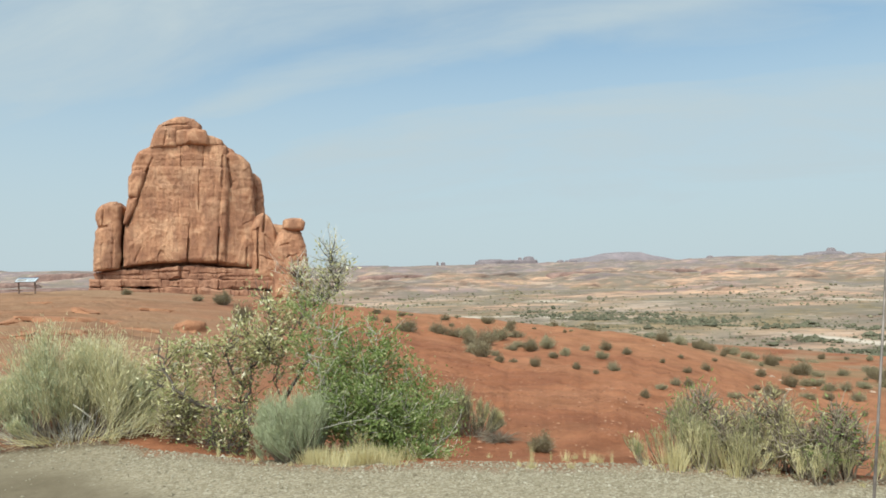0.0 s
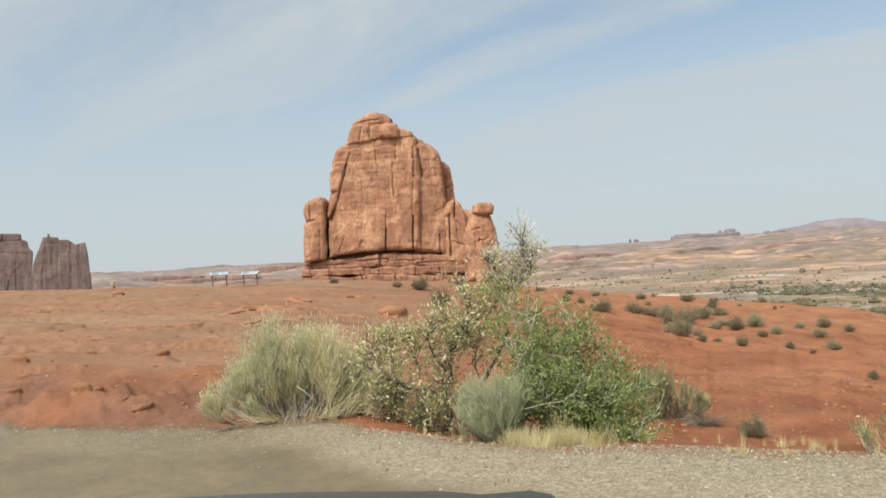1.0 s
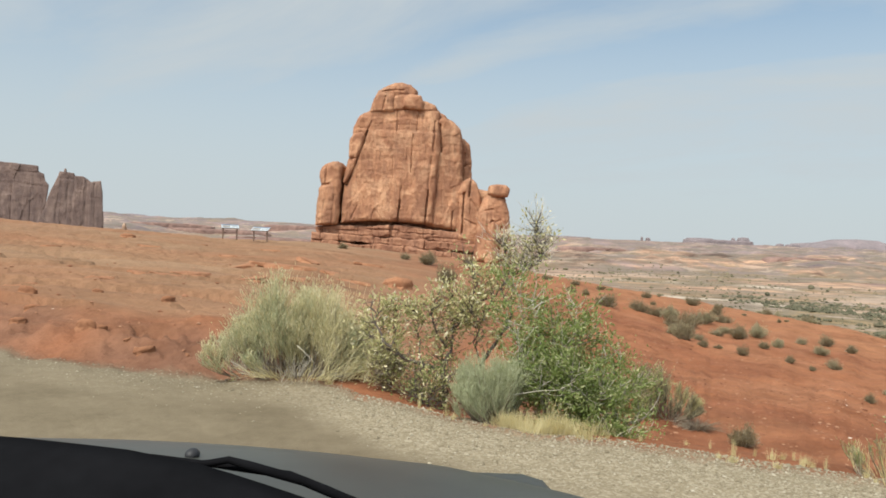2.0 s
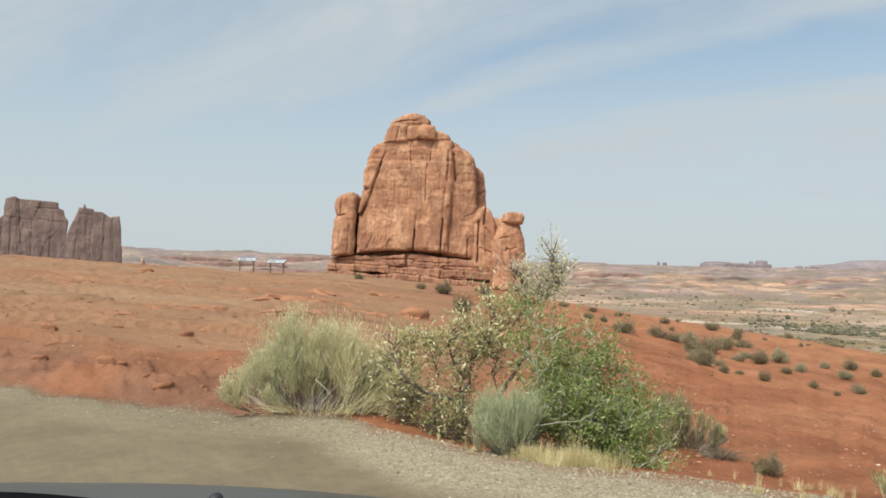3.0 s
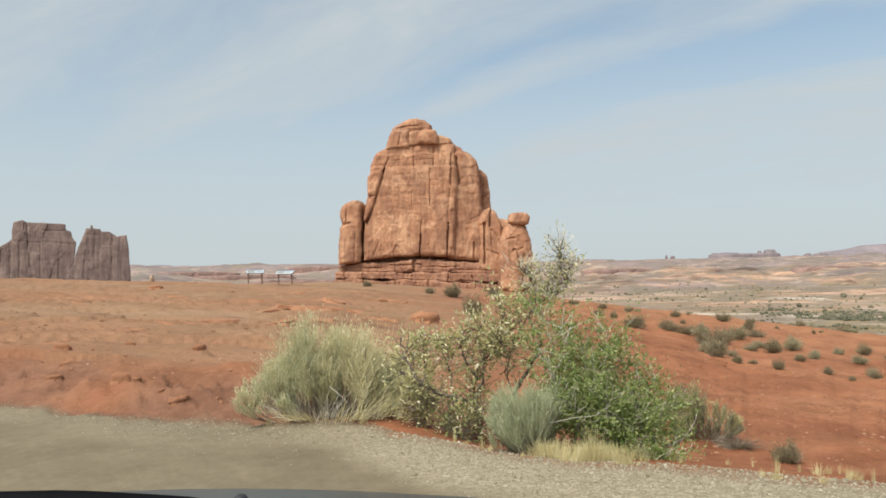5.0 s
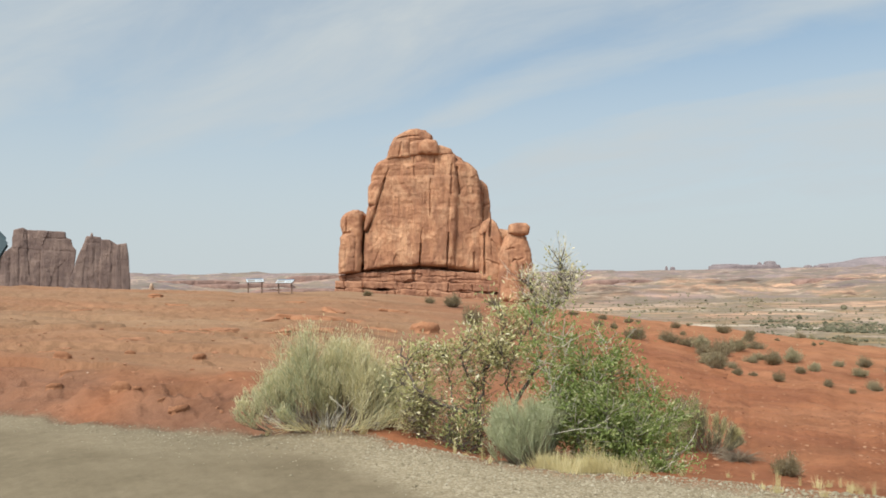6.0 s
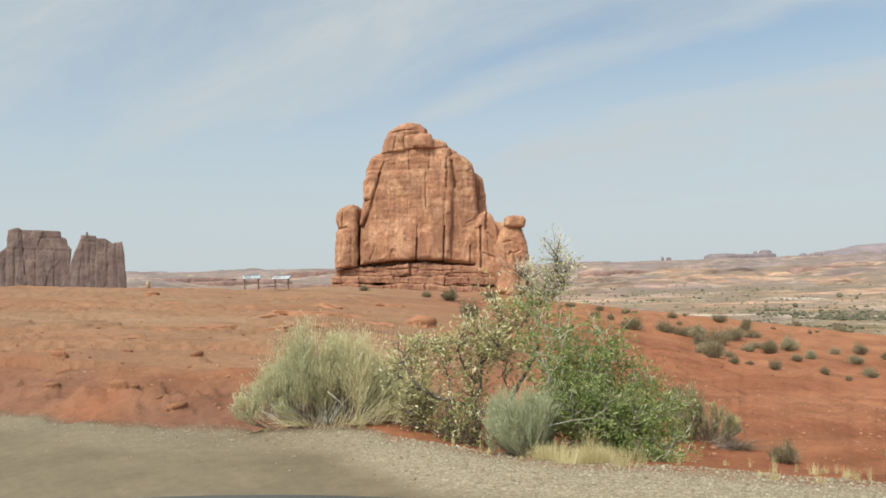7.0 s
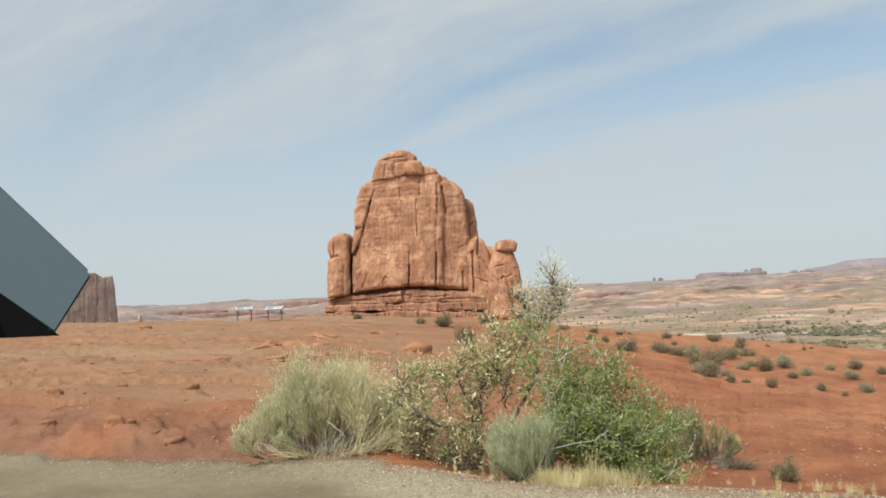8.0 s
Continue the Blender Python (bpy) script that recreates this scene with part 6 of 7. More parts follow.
def build_grass():
    rng = random.Random(71)
    tall, low = grass_model(72, 46, 0.24), grass_model(73, 60, 0.13)
    tall.location, low.location = spot(10.5, 5.42), spot(12.0, 5.40)
    for i in range(34):             # thick strip below the green shrub
        b = rng.uniform(6.5, 14.5)
        x, y, z = spot(b, float(edge_range(b)) + rng.uniform(-0.05, 0.3))
        low.scale = (1.2, 1.2, rng.uniform(0.7, 1.3))
        copy_thing(low, pose(x, y, z, 0, 0, rng.uniform(0, 360)))
    for i in range(50):             # thin stalks along the rest of the edge
        b = rng.choice((rng.uniform(14, 50), rng.uniform(20, 40), rng.uniform(-16, 6)))
        x, y, z = spot(b, float(edge_range(b)) + rng.uniform(-0.08, 0.35))
        k = rng.uniform(0.28, 0.6)
        tall.scale = (k * 0.6, k * 0.6, k)
        low.scale = (k, k, k)
        copy_thing(tall if rng.random() < 0.5 else low, pose(x, y, z, 0, 0, rng.uniform(0, 360)))
    for i in range(12):             # straw at the foot of the roadside brush
        b = rng.uniform(33, 38)
        x, y, z = spot(b, float(edge_range(b)) + rng.uniform(-0.1, 0.25))
        tall.scale = (1.2, 1.2, rng.uniform(0.6, 1.1))
        copy_thing(tall, pose(x, y, z, 0, 0, rng.uniform(0, 360)))
    tall.scale = low.scale = (1, 1, 1)


build_grass()


# ---- sandstone slabs and loose stones on the bench ----
def slab_mesh(seed, flat):
    bm = bmesh.new()
    bmesh.ops.create_icosphere(bm, subdivisions=3, radius=0.5)
    for v in bm.verts:
        c = v.co
        n = noise.noise(c * 2.6 + Vector((seed, 0, 0))) * 0.55 + noise.noise(c * 6.5 + Vector((0, seed, 0))) * 0.22
        c *= 1 + n
        c.z = (max(-0.2, min(0.26, c.z * 1.6)) if flat < 1 else c.z * 0.9) * flat
        c.x *= 1.1
        if c.z > 0 and c.y < 0:
            c.y -= 0.02 * c.z / flat    # the lip overhangs on the near side
    return bm


def lying(x, y, w, turn, sink):
    """A pose flat on the ground's own slope."""
    e = max(0.1, w * 0.5)
    gx = (float(ground_z(x + e, y)) - float(ground_z(x - e, y))) / (2 * e)
    gy = (float(ground_z(x, y + e)) - float(ground_z(x, y - e))) / (2 * e)
    z = (float(ground_z(x, y)) + float(ground_z(x, y - e)) + float(ground_z(x, y + e))) / 3
    return pose(x, y, z - sink, math.degrees(math.atan(gy)), -math.degrees(math.atan(gx)), 0) @ pose(0, 0, 0, 0, 0, turn)


def build_slabs():
    rng = random.Random(81)
    models = []
    for i in range(4):
        ob = part("sandstone_rock", slab_mesh(82 + i, 0.7 if i < 3 else 1.3), M_SLAB, None, "", "edges")
        tagged(ob, "flat worn slab of orange sandstone on bare rock" if i < 3 else "rough block of red sandstone in the bank", "rock", "slabs on the bench")
        models.append(ob)
    bench = [(-20.6, 14.4, 0.45), (-17.0, 15.4, 0.6), (-12.9, 14.6, 0.6), (-9.5, 16.1, 0.6), (-28.1, 11.8, 0.4), (-26.2, 23.5, 0.5), (-14.6, 24.7, 0.65), (-10.4, 19.9, 1.0), (-8.7, 23.7, 0.75), (-7.0, 19.8, 0.6), (-4.0, 26.0, 0.8),
             (-24.0, 18.0, 0.5), (-13.5, 19.0, 0.55), (-20.0, 27.0, 0.6), (-16.0, 14.9, 0.55), (-11.2, 15.2, 0.6), (-18.6, 14.6, 0.4), (-23.0, 13.2, 0.35), (-15.0, 11.8, 0.35), (-5.5, 17.0, 0.7)]
    bank = [(-19.9, 7.85, 0.17), (-23.8, 8.7, 0.24), (-18.5, 10.6, 0.16), (-23.2, 11.0, 0.14), (-27.5, 10.8, 0.2)]
    for k, (places, pick) in enumerate(((bench, models[:3]), (bank, models[3:]))):
        for i, (b, r, w) in enumerate(places):
            x, y, z = spot(b, r)
            m = pick[i % len(pick)]
            m.scale = (w * rng.uniform(0.9, 1.3), w * rng.uniform(0.5, 0.8), w * rng.uniform(0.34, 0.50) * (1.0 if k == 0 else 1.7))
            copy_thing(m, lying(x, y, w, rng.gauss(0, 25), -0.012 * w if k == 0 else 0.02 * w))
    x, y, z = spot(-1.77, 18.1)      # a lone block by the shrub-tree
    models[3].scale = (0.72, 0.55, 0.44)
    copy_thing(models[3], pose(x, y, z - 0.03, 0, 4, 20))
    for i in range(7):             # clods fallen from the cut bank
        b = rng.uniform(-30, -11)
        x, y, z = spot(b, float(bank_range(b)) + rng.uniform(-0.7, 0.7))
        w = rng.uniform(0.05, 0.17)
        models[3].scale = (w * rng.uniform(0.9, 1.4), w * 0.8, w * rng.uniform(0.5, 0.8))
        copy_thing(models[3], lying(x, y, w, rng.uniform(0, 360), 0.02 * w))
    for i, m in enumerate(models):
        m.location, m.scale = spot(-6.5 - 5 * i, 30 + i), (0.6, 0.4, 0.22)
    for i in range(30):             # pale loose stones on the red slope
        b = rng.uniform(8, 48)
        x, y, z = spot(b, rng.uniform(9, 30))
        w = rng.uniform(0.03, 0.07)
        models[i % 4].scale = (w, w, w * 0.7)
        copy_thing(models[i % 4], pose(x, y, z, 0, 0, rng.uniform(0, 360)))
    for i, m in enumerate(models):
        m.scale = (0.6, 0.4, 0.22)


build_slabs()


def build_pebbles():
    rng = np.random.RandomState(12)
    n = 3600
    a = np.concatenate([rng.uniform(-34, 52, n // 2), rng.uniform(4, 50, n - n // 2)])
    r = bank_range(a) + np.abs(rng.normal(0, 1, n)) * 9 + rng.uniform(-0.6, 0.4, n)
    size = rng.gamma(1.3, 0.006, n) + 0.005 + 0.0005 * r
    x, y = r * np.sin(np.radians(a)), r * np.cos(np.radians(a))
    base = np.array([(math.cos(g) * w, math.sin(g) * w, h) for h, w in ((-0.3, 0.8), (0.25, 1.0)) for g in np.linspace(0, 2 * math.pi, 6, endpoint=False)] + [(0, 0, 0.55)])
    v = base[None] * size[:, None, None] * rng.uniform(0.6, 1.3, (n, 13, 1)) + np.stack([x, y, ground_z(x, y)], -1)[:, None]
    f0 = [(j, (j + 1) % 6, 6 + (j + 1) % 6, 6 + j) for j in range(6)] + [(6 + j, 6 + (j + 1) % 6, 12) for j in range(6)]
    faces = [tuple(q + 13 * i for q in g) for i in range(n) for g in f0]
    m, nt, b, vec = base_mat("loose_stones", 0.95, 0, 0.2)
    geo = nt.nodes.new("ShaderNodeNewGeometry")
    rp = ramp_node(nt, [(0.0, (0.14, 0.055, 0.03)), (0.5, (0.23, 0.10, 0.055)), (0.90, (0.32, 0.17, 0.10)), (0.992, (0.36, 0.21, 0.13)), (1.0, (0.56, 0.47, 0.39))])
    nt.links.new(geo.outputs["Random Per Island"], rp.inputs["Fac"])
    nt.links.new(rp.outputs["Color"], b.inputs["Base Color"])
    ob = part("loose_stones", (v.reshape(-1, 3), faces), m)
    tagged(ob, "small red and pale stones strewn over the soil", "stones", kind="stuff")


build_pebbles()


OUTCROP = [(39.1, 40.4, 0.26), (39.5, 35.2, 0.30), (39.8, 33.8, 0.33), (40.0, 36.7, 0.26), (40.5, 32.7, 0.36), (41.0, 31.2, 0.30), (41.5, 28.3, 0.31), (42.4, 29.3, 0.28), (43.1, 30.9, 0.21), (46.6, 31.4, 0.29), (32.5, 34.8, 0.15), (33.2, 35.7, 0.16)]


def build_outcrop():
    rng = random.Random(88)
    for i, (b, r, w) in enumerate(OUTCROP):
        x, y, z = spot(b, r)
        ob = part("pale_rock", slab_mesh(120 + i, 1.0), M_PALEROCK, None, "", "edges")
        tagged(ob, "weathered pale sandstone boulder among the brush below the slope", "rock", "pale boulders")
        w *= 0.75
        ob.scale = (w, w * rng.uniform(0.6, 0.9), w * rng.uniform(0.30, 0.5))
        ob.rotation_euler = (0, 0, rng.uniform(0, 6.28))
        ob.location = (x, y, z + 0.05 * w)


build_outcrop()


# ---- scrub over the valley floor ----
def scrub_mesh(name, label, mat, a, r, size, rng):
    """Many small clumps as one mesh."""
    x, y = r * np.sin(np.radians(a)), r * np.cos(np.radians(a))
    n = len(x)
    base = np.array([(math.cos(g) * w, math.sin(g) * w, h) for h, w in ((0.0, 0.7), (0.5, 1.0), (0.95, 0.55)) for g in np.linspace(0, 2 * math.pi, 6, endpoint=False)] + [(0, 0, 1.15)])
    f0 = [(k * 6 + j, k * 6 + (j + 1) % 6, k * 6 + 6 + (j + 1) % 6, k * 6 + 6 + j) for k in range(2) for j in range(6)] + [(12 + j, 12 + (j + 1) % 6, 18) for j in range(6)]
    v = base[None] * size[:, None, None] * rng.uniform(0.6, 1.35, (n, 19, 1)) * np.array((1, 1, 0.95)) + np.stack([x, y, ground_z(x, y) - 0.2], -1)[:, None]
    faces = [tuple(q + 19 * i for q in g) for i in range(n) for g in f0]
    tagged(part(name, (v.reshape(-1, 3), faces), mat), label, "scrub", kind="stuff")


def build_valley_scrub():
    rng = np.random.RandomState(9)
    n = 16000
    a = rng.uniform(-2, 55, n)
    r = np.exp(rng.uniform(math.log(200), math.log(1100), n))
    x, y = r * np.sin(np.radians(a)), r * np.cos(np.radians(a))
    keep = fbm(x * 0.012, y * 0.02, 3, 33) + rng.uniform(-0.35, 0.35, n) > 0.0
    a, r = a[keep], r[keep]
    scrub_mesh("valley_scrub", "grey-green scrub dotted over the valley floor", M_VALLEY, a, r, (rng.gamma(1.3, 0.22, len(a)) + 0.15) * (0.6 + r / 800), rng)
    n = 9000
    a = rng.uniform(22, 55, n)
    r = np.interp(a, [20, 33, 38, 43, 47, 60], [520, 455, 430, 405, 385, 340])
    x, y = r * np.sin(np.radians(a)), r * np.cos(np.radians(a))
    r = wash_range(a, x, y) + rng.choice((-1, 1, 1), n) * (12 + np.abs(rng.normal(0, 1, n)) * 44)
    x, y = r * np.sin(np.radians(a)), r * np.cos(np.radians(a))
    keep = fbm(x * 0.03, y * 0.05, 4, 35) + rng.uniform(-0.25, 0.25, n) > 0.06
    a, r = a[keep], r[keep]
    scrub_mesh("wash_brush", "dark green brush lining a dry wash", M_DARKLEAF, a, r, rng.gamma(1.6, 0.34, len(a)) + 0.25, rng)


build_valley_scrub()

pale = part("pale_rock", slab_mesh(97, 1.6), M_PALEROCK, None, "", True)
tagged(pale, "small pale upright rock on the crest of the bench", "rock")
pale.location, pale.scale = spot(-21.7, 45.0, 0.12), (0.24, 0.22, 0.34)


# ---- the parked car round the eye ----
def rounded_box(sx, sy, sz, bev, seg=2):
    bm = bmesh.new()
    bmesh.ops.create_cube(bm, size=1.0)
    bmesh.ops.scale(bm, vec=(sx, sy, sz), verts=bm.verts)
    bmesh.ops.bevel(bm, geom=bm.edges[:], offset=bev, segments=seg, affect="EDGES", profile=0.5)
    return bm


def moved(bm, m):
    bmesh.ops.transform(bm, matrix=m, verts=bm.verts)
    return bm


def sheet(fn, nu, nv, thick):
    """A curved panel from fn(u, v) with thickness downwards."""
    top = [[Vector(fn(i / nu, j / nv)) for j in range(nv + 1)] for i in range(nu + 1)]
    v, f = [], []
    for k in (0, 1):
        for row in top:
            v += [tuple(p - Vector((0, 0, thick * k))) for p in row]
    n, off = nv + 1, (nu + 1) * (nv + 1)
    for i in range(nu):
        for j in range(nv):
            a = i * n + j
            f.append((a, a + n, a + n + 1, a + 1))
            f.append((off + a, off + a + 1, off + a + n + 1, off + a + n))
    for i in range(nu):
        for j in (0, nv):
            a, b = i * n + j, (i + 1) * n + j
            f.append((a, b, off + b, off + a) if j else (b, a, off + a, off + b))
    for j in range(nv):
        for i in (0, nu):
            a, b = i * n + j, i * n + j + 1
            f.append((b, a, off + a, off + b) if i else (a, b, off + b, off + a))
    return v, f


CAR_X = -0.45       # the car's middle line


def hood_at(u, v):
    """u across, v from the windscreen forward."""
    s = 2 * u - 1
    x = CAR_X + s * (0.945 - 0.06 * v)
    y = 1.10 + 1.05 * v - 0.10 * s * s
    z = 0.9386 - 0.042 * v - 0.20 * v ** 3 - 0.0264 * s * s - 0.0262 * s - 0.0236 * abs(s) ** 3.84 + 0.0045 * math.exp(-((abs(s) - 0.58) / 0.10) ** 2)
    return x, y, z


def build_car():
    c = thing("car", "parked silver car seen from inside over its hood", "car", CAR_X, 1.0, 0.0)
    back = Matrix.Translation((-CAR_X, -1.0, 0))

    def put(name, data, mat, label="", parent=None, smooth=True):
        if isinstance(data, bmesh.types.BMesh):
            moved(data, back)
        else:
            data = ([(p[0] - CAR_X, p[1] - 1.0, p[2]) for p in data[0]], data[1])
        return part(name, data, mat, parent or c, label, smooth)

    put("hood", sheet(hood_at, 40, 30, 0.02), M_PAINT, "silver-grey painted hood")
    for s in (-1, 1):
        def side(u, v, s=s):
            x0, y0, z0 = hood_at(1 if s > 0 else 0, v)
            drop = u ** 1.2
            return x0 + s * (0.015 + 0.10 * math.sin(min(1, u * 1.6) * math.pi / 2)), y0, z0 - 0.004 - 0.03 * u - 0.42 * drop
        v, f = sheet(side, 14, 24, 0.012)
        put("fender", (v, f if s > 0 else [q[::-1] for q in f]), M_PAINT, "silver-grey front fender")
    put("bumper", moved(rounded_box(1.74, 0.30, 0.55, 0.10, 3), Matrix.Translation((CAR_X, 2.02, 0.44))), M_PAINT)
    put("chassis", moved(rounded_box(1.30, 1.9, 0.35, 0.05), Matrix.Translation((CAR_X, 1.05, 0.42))), M_BLACK, "dark engine bay and underbody")
    for s in (-1, 1):
        bm = bmesh.new()
        bmesh.ops.create_cone(bm, cap_ends=True, segments=32, radius1=0.32, radius2=0.32, depth=0.2)
        bmesh.ops.bevel(bm, geom=[e for e in bm.edges if abs(e.verts[0].co.z - e.verts[1].co.z) < 0.01], offset=0.03, segments=2, affect="EDGES")
        put("wheel", moved(bm, Matrix.Translation((CAR_X + s * 0.82, 1.45, 0.32)) @ pose(0, 0, 0, 0, 90, 0)), M_RUBBER, "black tyre")
    # cowl, dashboard and the parts at the foot of the windscreen
    put("cowl", sheet(lambda u, v: (CAR_X + (2 * u - 1) * 0.70, 0.86 + 0.22 * v - 0.10 * (2 * u - 1) ** 2, 0.935 + 0.012 * v - 0.04 * (2 * u - 1) ** 2), 30, 6, 0.015), M_BLACK, "black plastic cowl under the windscreen")
    def dash(u, v):
        x = CAR_X + (2 * u - 1) * 0.70
        top = float(np.interp(x, [-1.2, -0.4, -0.28, -0.2, -0.12, 0.0, 0.12, 0.3], [1.149, 1.149, 1.140, 1.127, 1.104, 1.066, 1.03, 0.98]))
        return x, 0.42 + 0.38 * v, top - 0.12 * (1 - v)
    put("dashboard", sheet(dash, 40, 16, 0.03), M_DASH, "black dashboard top")
    put("bulkhead", moved(rounded_box(1.30, 0.10, 0.55, 0.03), Matrix.Translation((CAR_X, 0.72, 0.66))), M_BLACK)
    # washer nozzle
    bm = bmesh.new()
    bmesh.ops.create_uvsphere(bm, u_segments=16, v_segments=10, radius=0.0145)
    bmesh.ops.scale(bm, vec=(1, 1.2, 0.85), verts=bm.verts)
    put("washer_nozzle", moved(bm, Matrix.Translation((-0.425, 1.52, 0.912))), M_BLACK, "small black washer nozzle")
    # wiper: arm and blade
    arm = tube([(-0.27, 0.955, 1.076), (-0.235, 0.955, 1.078), (-0.212, 0.955, 1.083), (-0.185, 0.955, 1.076), (-0.12, 0.96, 1.058), (0.02, 0.97, 1.0), (0.10, 0.98, 0.94)], [0.003, 0.0045, 0.0045, 0.006, 0.006, 0.007, 0.009], 8)
    put("wiper_arm", arm, M_DASH, "black wiper arm")
    put("wiper_blade", tube([(-0.31, 0.965, 1.082), (-0.22, 0.97, 1.070), (-0.14, 0.97, 1.062), (-0.09, 0.965, 1.046), (0.05, 0.955, 0.99)], [0.002, 0.004, 0.005, 0.005, 0.004], 6), M_DASH, "black wiper blade")
    # whip aerial on the fender
    put("aerial", tube([(0.40, 0.52, 0.76), (0.506, 0.525, 1.0), (0.526, 0.525, 1.173), (0.5475, 0.525, 1.36)], [0.003, 0.0018, 0.0013, 0.0010], 6), M_ROD, "thin dark whip aerial")
    # screen pillars and header that carry the mirror
    for s in (-1, 1):
        put("pillar", tube([(CAR_X + s * 0.98, 0.34, 0.92), (CAR_X + s * 0.93, 0.14, 1.25), (CAR_X + s * 0.84, -0.12, 1.54)], [0.035, 0.032, 0.032], 8), M_BLACK, "dark windscreen pillar")
    put("header", tube([(CAR_X - 0.84, -0.12, 1.54), (CAR_X, -0.04, 1.60), (CAR_X + 0.84, -0.12, 1.54)], [0.032, 0.032, 0.032], 8), M_BLACK, "windscreen header rail")
    # plain cabin shell behind the eye
    put("roof", sheet(lambda u, v: (CAR_X + (2 * u - 1) * (0.80 - 0.06 * v), -0.10 - 2.0 * v, 1.62 - 0.06 * (2 * u - 1) ** 2 - 0.09 * v ** 2), 16, 16, 0.03), M_PAINT, "silver-grey roof")
    put("floor_pan", moved(rounded_box(1.50, 2.9, 0.10, 0.03), Matrix.Translation((CAR_X, -1.05, 0.33))), M_BLACK)
    for s in (-1, 1):
        side_x = CAR_X + s * 0.93
        put("door", moved(rounded_box(0.10, 1.25, 0.62, 0.04, 3), Matrix.Translation((side_x, -0.28, 0.66))), M_PAINT, "silver-grey door")
        put("cowl_side", moved(rounded_box(0.10, 0.78, 0.50, 0.04, 3), Matrix.Translation((side_x, 0.73, 0.60))), M_PAINT, "silver-grey side panel ahead of the door")
        put("rear_side", moved(rounded_box(0.10, 1.55, 0.62, 0.04, 3), Matrix.Translation((side_x, -1.69, 0.66))), M_PAINT, "silver-grey rear side panel")
        put("rear_pillar", tube([(side_x - s * 0.02, -2.25, 0.95), (CAR_X + s * 0.76, -2.05, 1.46)], [0.06, 0.05], 8), M_PAINT)
        put("middle_pillar", tube([(side_x - s * 0.02, -0.92, 0.95), (CAR_X + s * 0.78, -0.95, 1.54)], [0.04, 0.04], 8), M_BLACK)
        bm = bmesh.new()
        bmesh.ops.create_cone(bm, cap_ends=True, segments=32, radius1=0.32, radius2=0.32, depth=0.2)
        bmesh.ops.bevel(bm, geom=[e for e in bm.edges if abs(e.verts[0].co.z - e.verts[1].co.z) < 0.01], offset=0.03, segments=2, affect="EDGES")
        put("wheel", moved(bm, Matrix.Translation((CAR_X + s * 0.84, -1.55, 0.32)) @ pose(0, 0, 0, 0, 90, 0)), M_RUBBER, "black tyre")
    put("rear_panel", moved(rounded_box(1.86, 0.10, 0.66, 0.04, 3), Matrix.Translation((CAR_X, -2.46, 0.66))), M_PAINT)
    # rear-view mirror, tilted towards the driver
    m = new("rear_view_mirror")
    m.parent = c
    m.location = (-0.2115 - CAR_X, 0.353 - 1.0, 1.407)
    tagged(m, "grey rear-view mirror tilted towards the driver")
    # face and its housing: right end corner at the origin, running up and away to the driver's side
    front = [(-0.0026, 0, -0.001), (-0.0240, 0, -0.0325), (-0.155, 0.0, 0.068), (-0.152, 0.0, 0.136), (-0.139, 0.0, 0.140)]
    bm = bmesh.new()
    fv = [bm.verts.new(p) for p in front]
    bv = [bm.verts.new((p[0] * 0.92 - 0.036, 0.022, p[2] * 0.94 + 0.004)) for p in front]
    bm.faces.new(fv)
    bm.faces.new(bv[::-1])
    for i in range(5):
        k = (i + 1) % 5
        bm.faces.new((fv[k], fv[i], bv[i], bv[k]))
    bmesh.ops.recalc_face_normals(bm, faces=bm.faces)
    bmesh.ops.bevel(bm, geom=bm.edges[:], offset=0.0022, segments=2, affect="EDGES")
    # flat blue-grey stands in for what the glass reflects
    part("mirror_face", bm, M_GREY, m, "mirror face with its blue-grey reflection as flat colour")
    bm = bmesh.new()
    low = [(-0.0225, 0.0015, -0.0322), (-0.154, 0.0015, 0.069), (-0.157, 0.0015, -0.012), (-0.11, 0.0015, -0.031)]
    fv = [bm.verts.new(p) for p in low]
    bv = [bm.verts.new((p[0] - 0.02, 0.026, p[2] + 0.004)) for p in low]
    bm.faces.new(fv)
    bm.faces.new(bv[::-1])
    for i in range(4):
        k = (i + 1) % 4
        bm.faces.new((fv[k], fv[i], bv[i], bv[k]))
    bmesh.ops.recalc_face_normals(bm, faces=bm.faces)
    part("underside", bm, M_DASH, m, "black underside of the mirror")
    part("stem", tube([(-0.11, 0.03, 0.12), (-0.16, -0.15, 0.14), (-0.22, -0.385, 0.185)], [0.010, 0.009, 0.012], 8), M_BLACK, m, "black mirror stem", smooth=True)


build_car()


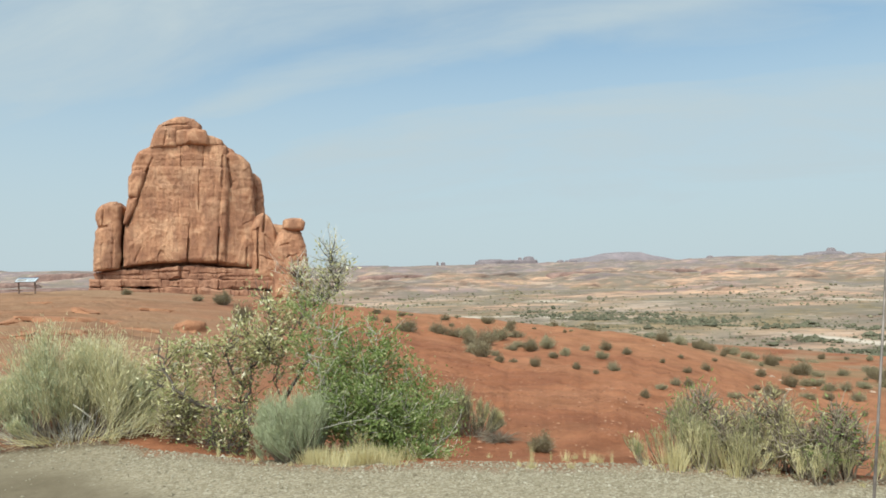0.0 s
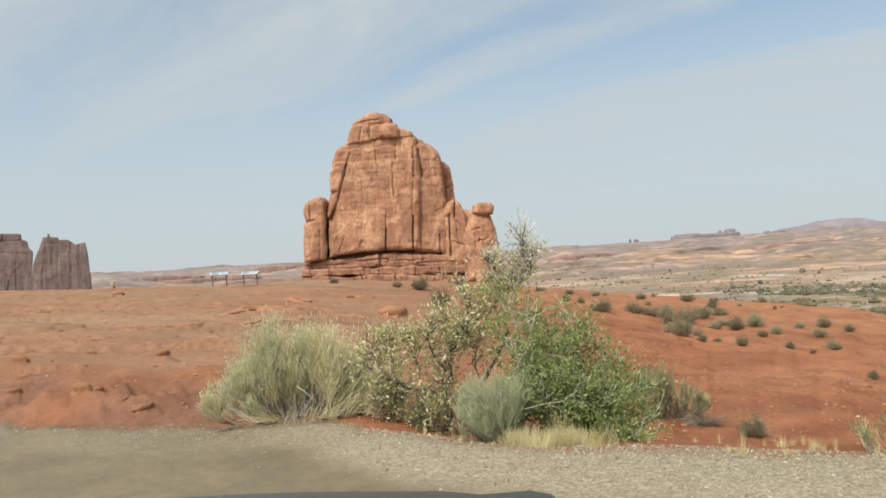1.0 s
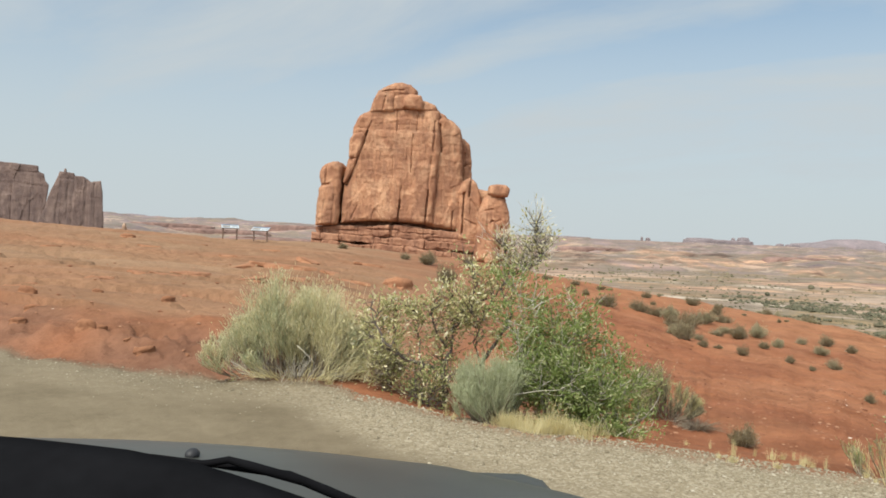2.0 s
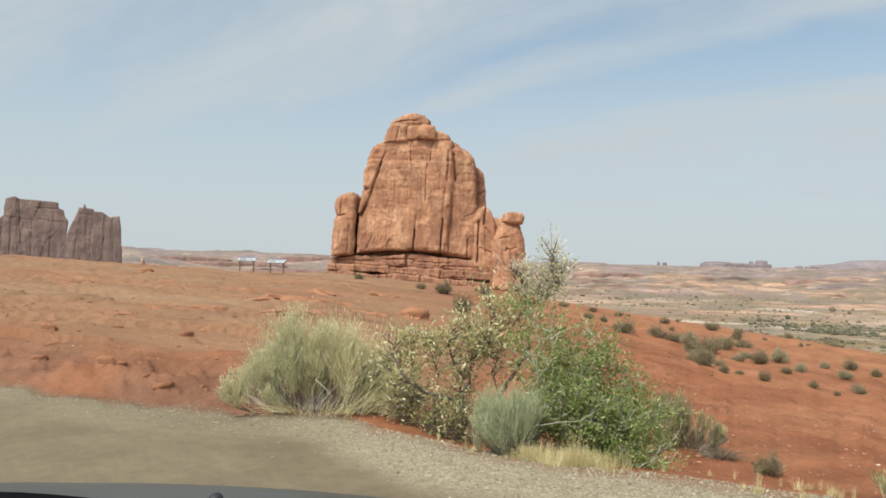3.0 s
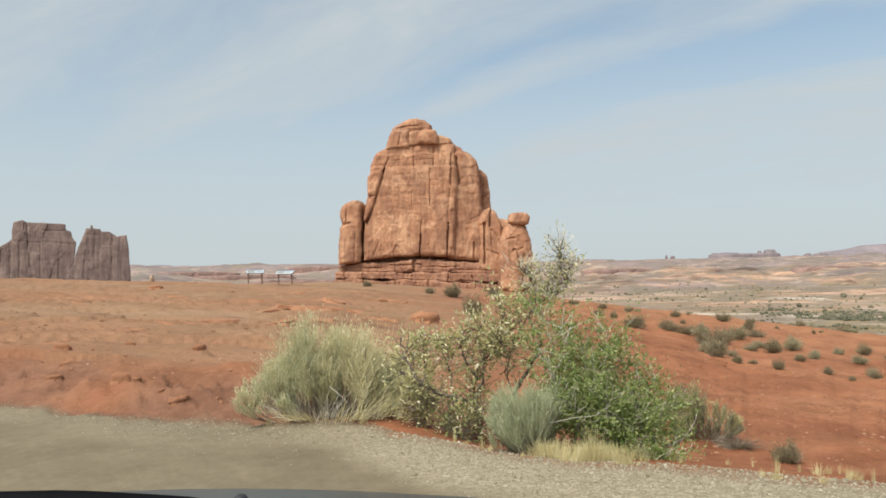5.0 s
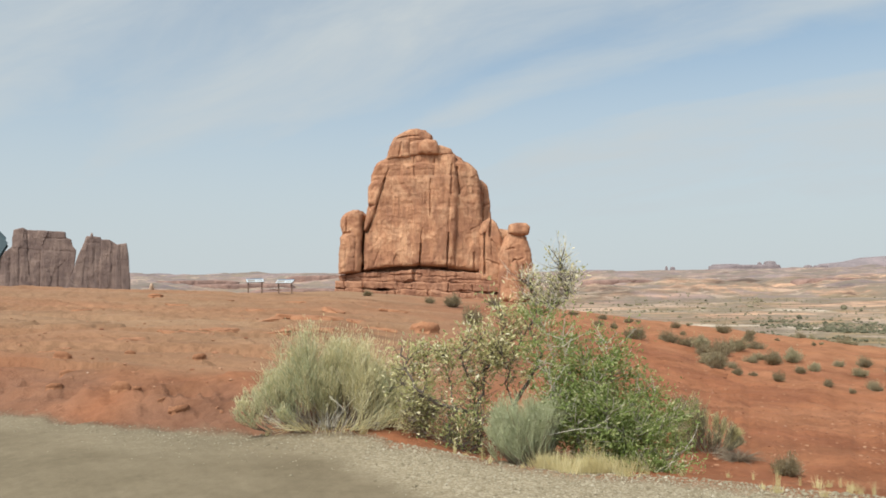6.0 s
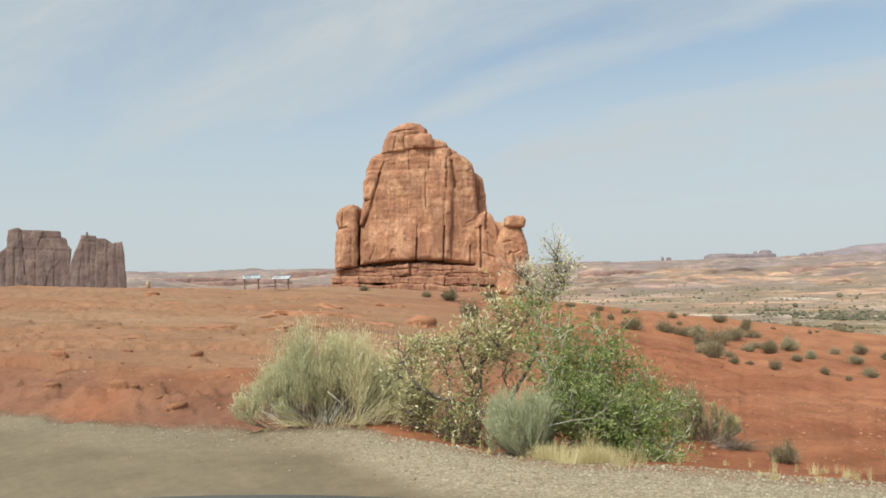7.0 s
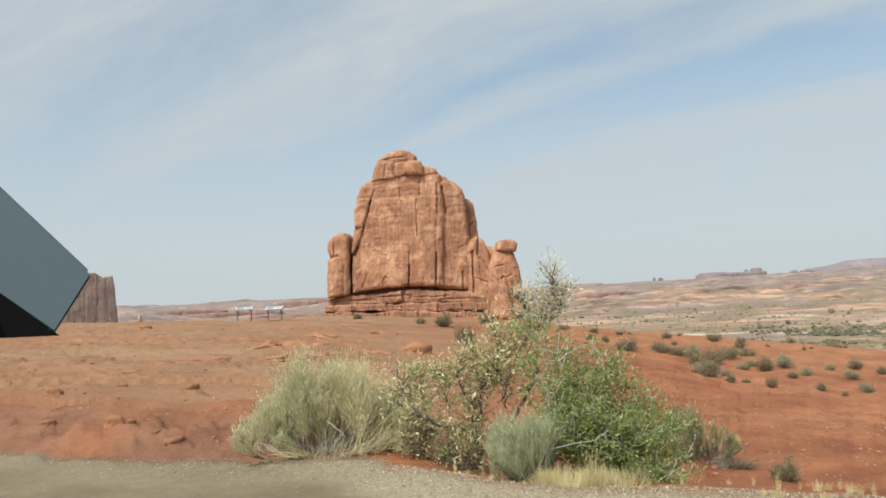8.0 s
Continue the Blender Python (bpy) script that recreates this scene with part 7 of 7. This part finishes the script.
# ---- wayside signs ----
def build_sign(label, x, y, turn):
    z = float(ground_z(x, y))
    t = thing("wayside_sign", label, "sign", x, y, z, group="wayside signs")
    t.rotation_euler = (0, 0, radians(turn))
    panel = part("panel", moved(rounded_box(1.0, 0.52, 0.03, 0.008), pose(0, 0, 0.80, 22, 0, 0)), M_SIGN, t, "pale blue printed panel")
    tilt = pose(0, 0, 0.80, 22, 0, 0)
    part("heading", moved(rounded_box(0.96, 0.09, 0.004, 0.001), tilt @ pose(0, 0.20, 0.018)), M_SIGNBLUE, panel, "dark blue heading band")
    part("picture", moved(rounded_box(0.44, 0.30, 0.004, 0.001), tilt @ pose(-0.22, -0.05, 0.018)), M_SIGNPIC, panel, "brown printed picture")
    for i in range(4):
        part("text_bar", moved(rounded_box(0.36, 0.03, 0.004, 0.001), tilt @ pose(0.25, 0.08 - 0.08 * i, 0.018)), M_SIGNPIC, panel)
    part("frame", moved(rounded_box(1.05, 0.57, 0.03, 0.008), pose(0, 0.01, 0.774, 22, 0, 0)), M_POST, t, "dark panel frame")
    for s in (-1, 1):
        part("post", moved(rounded_box(0.07, 0.07, 0.98, 0.008), pose(s * 0.40, 0, 0.28)), M_POST, t, "dark steel post")


build_sign("low angled information panel on two dark posts", -11.5, 44.5, 20)
build_sign("low angled information panel on two dark posts, turned sideways", -9.5, 43.6, -8)


# ---- gravel along the edge ----
def build_gravel():
    rng = np.random.RandomState(3)
    octa = np.array([(1, 0, 0), (-1, 0, 0), (0, 1, 0), (0, -1, 0), (0, 0, 1), (0, 0, -1)], float)
    tri = np.array([(0, 2, 4), (2, 1, 4), (1, 3, 4), (3, 0, 4), (2, 0, 5), (1, 2, 5), (3, 1, 5), (0, 3, 5)])
    n = 24000
    a = rng.uniform(-34, 52, n)
    a = a[rng.uniform(0, 1, n) < 0.22 + 0.78 * smooth01((a + 16) / 14)]      # bare dust on the driver's side
    n = len(a)
    back = np.abs(rng.normal(0, 0.55, n)) - 0.12
    r = edge_range(a) - back
    size = rng.gamma(2.0, 0.0018, n) + 0.002
    x, y = r * np.sin(np.radians(a)), r * np.cos(np.radians(a))
    z = ground_z(x, y) + size * 0.2
    off = octa[None] * (size[:, None, None] * rng.uniform(0.6, 1.3, (n, 6, 1))) * np.array((1.2, 1.0, 0.7))
    g = rng.uniform(0, 6.28, n)
    cx, sx = np.cos(g)[:, None], np.sin(g)[:, None]
    ox, oy = off[..., 0] * cx - off[..., 1] * sx, off[..., 0] * sx + off[..., 1] * cx
    v = np.stack([ox + x[:, None], oy + y[:, None], off[..., 2] + z[:, None]], -1).reshape(-1, 3)
    f = (tri[None] + 6 * np.arange(n)[:, None, None]).reshape(-1, 3)
    m, nt, b, vec = base_mat("gravel_pebbles", 0.9, 0, 0.25)
    geo = nt.nodes.new("ShaderNodeNewGeometry")
    rp = ramp_node(nt, [(0.0, (0.158, 0.129, 0.085)), (0.5, (0.233, 0.199, 0.136)), (0.95, (0.304, 0.266, 0.194)), (1.0, (0.387, 0.352, 0.277))])
    nt.links.new(geo.outputs["Random Per Island"], rp.inputs["Fac"])
    nt.links.new(rp.outputs["Color"], b.inputs["Base Color"])
    ob = part("gravel", (v, f), m)
    tagged(ob, "loose pale grey gravel along the pull-out edge", "gravel", kind="stuff")


build_gravel()
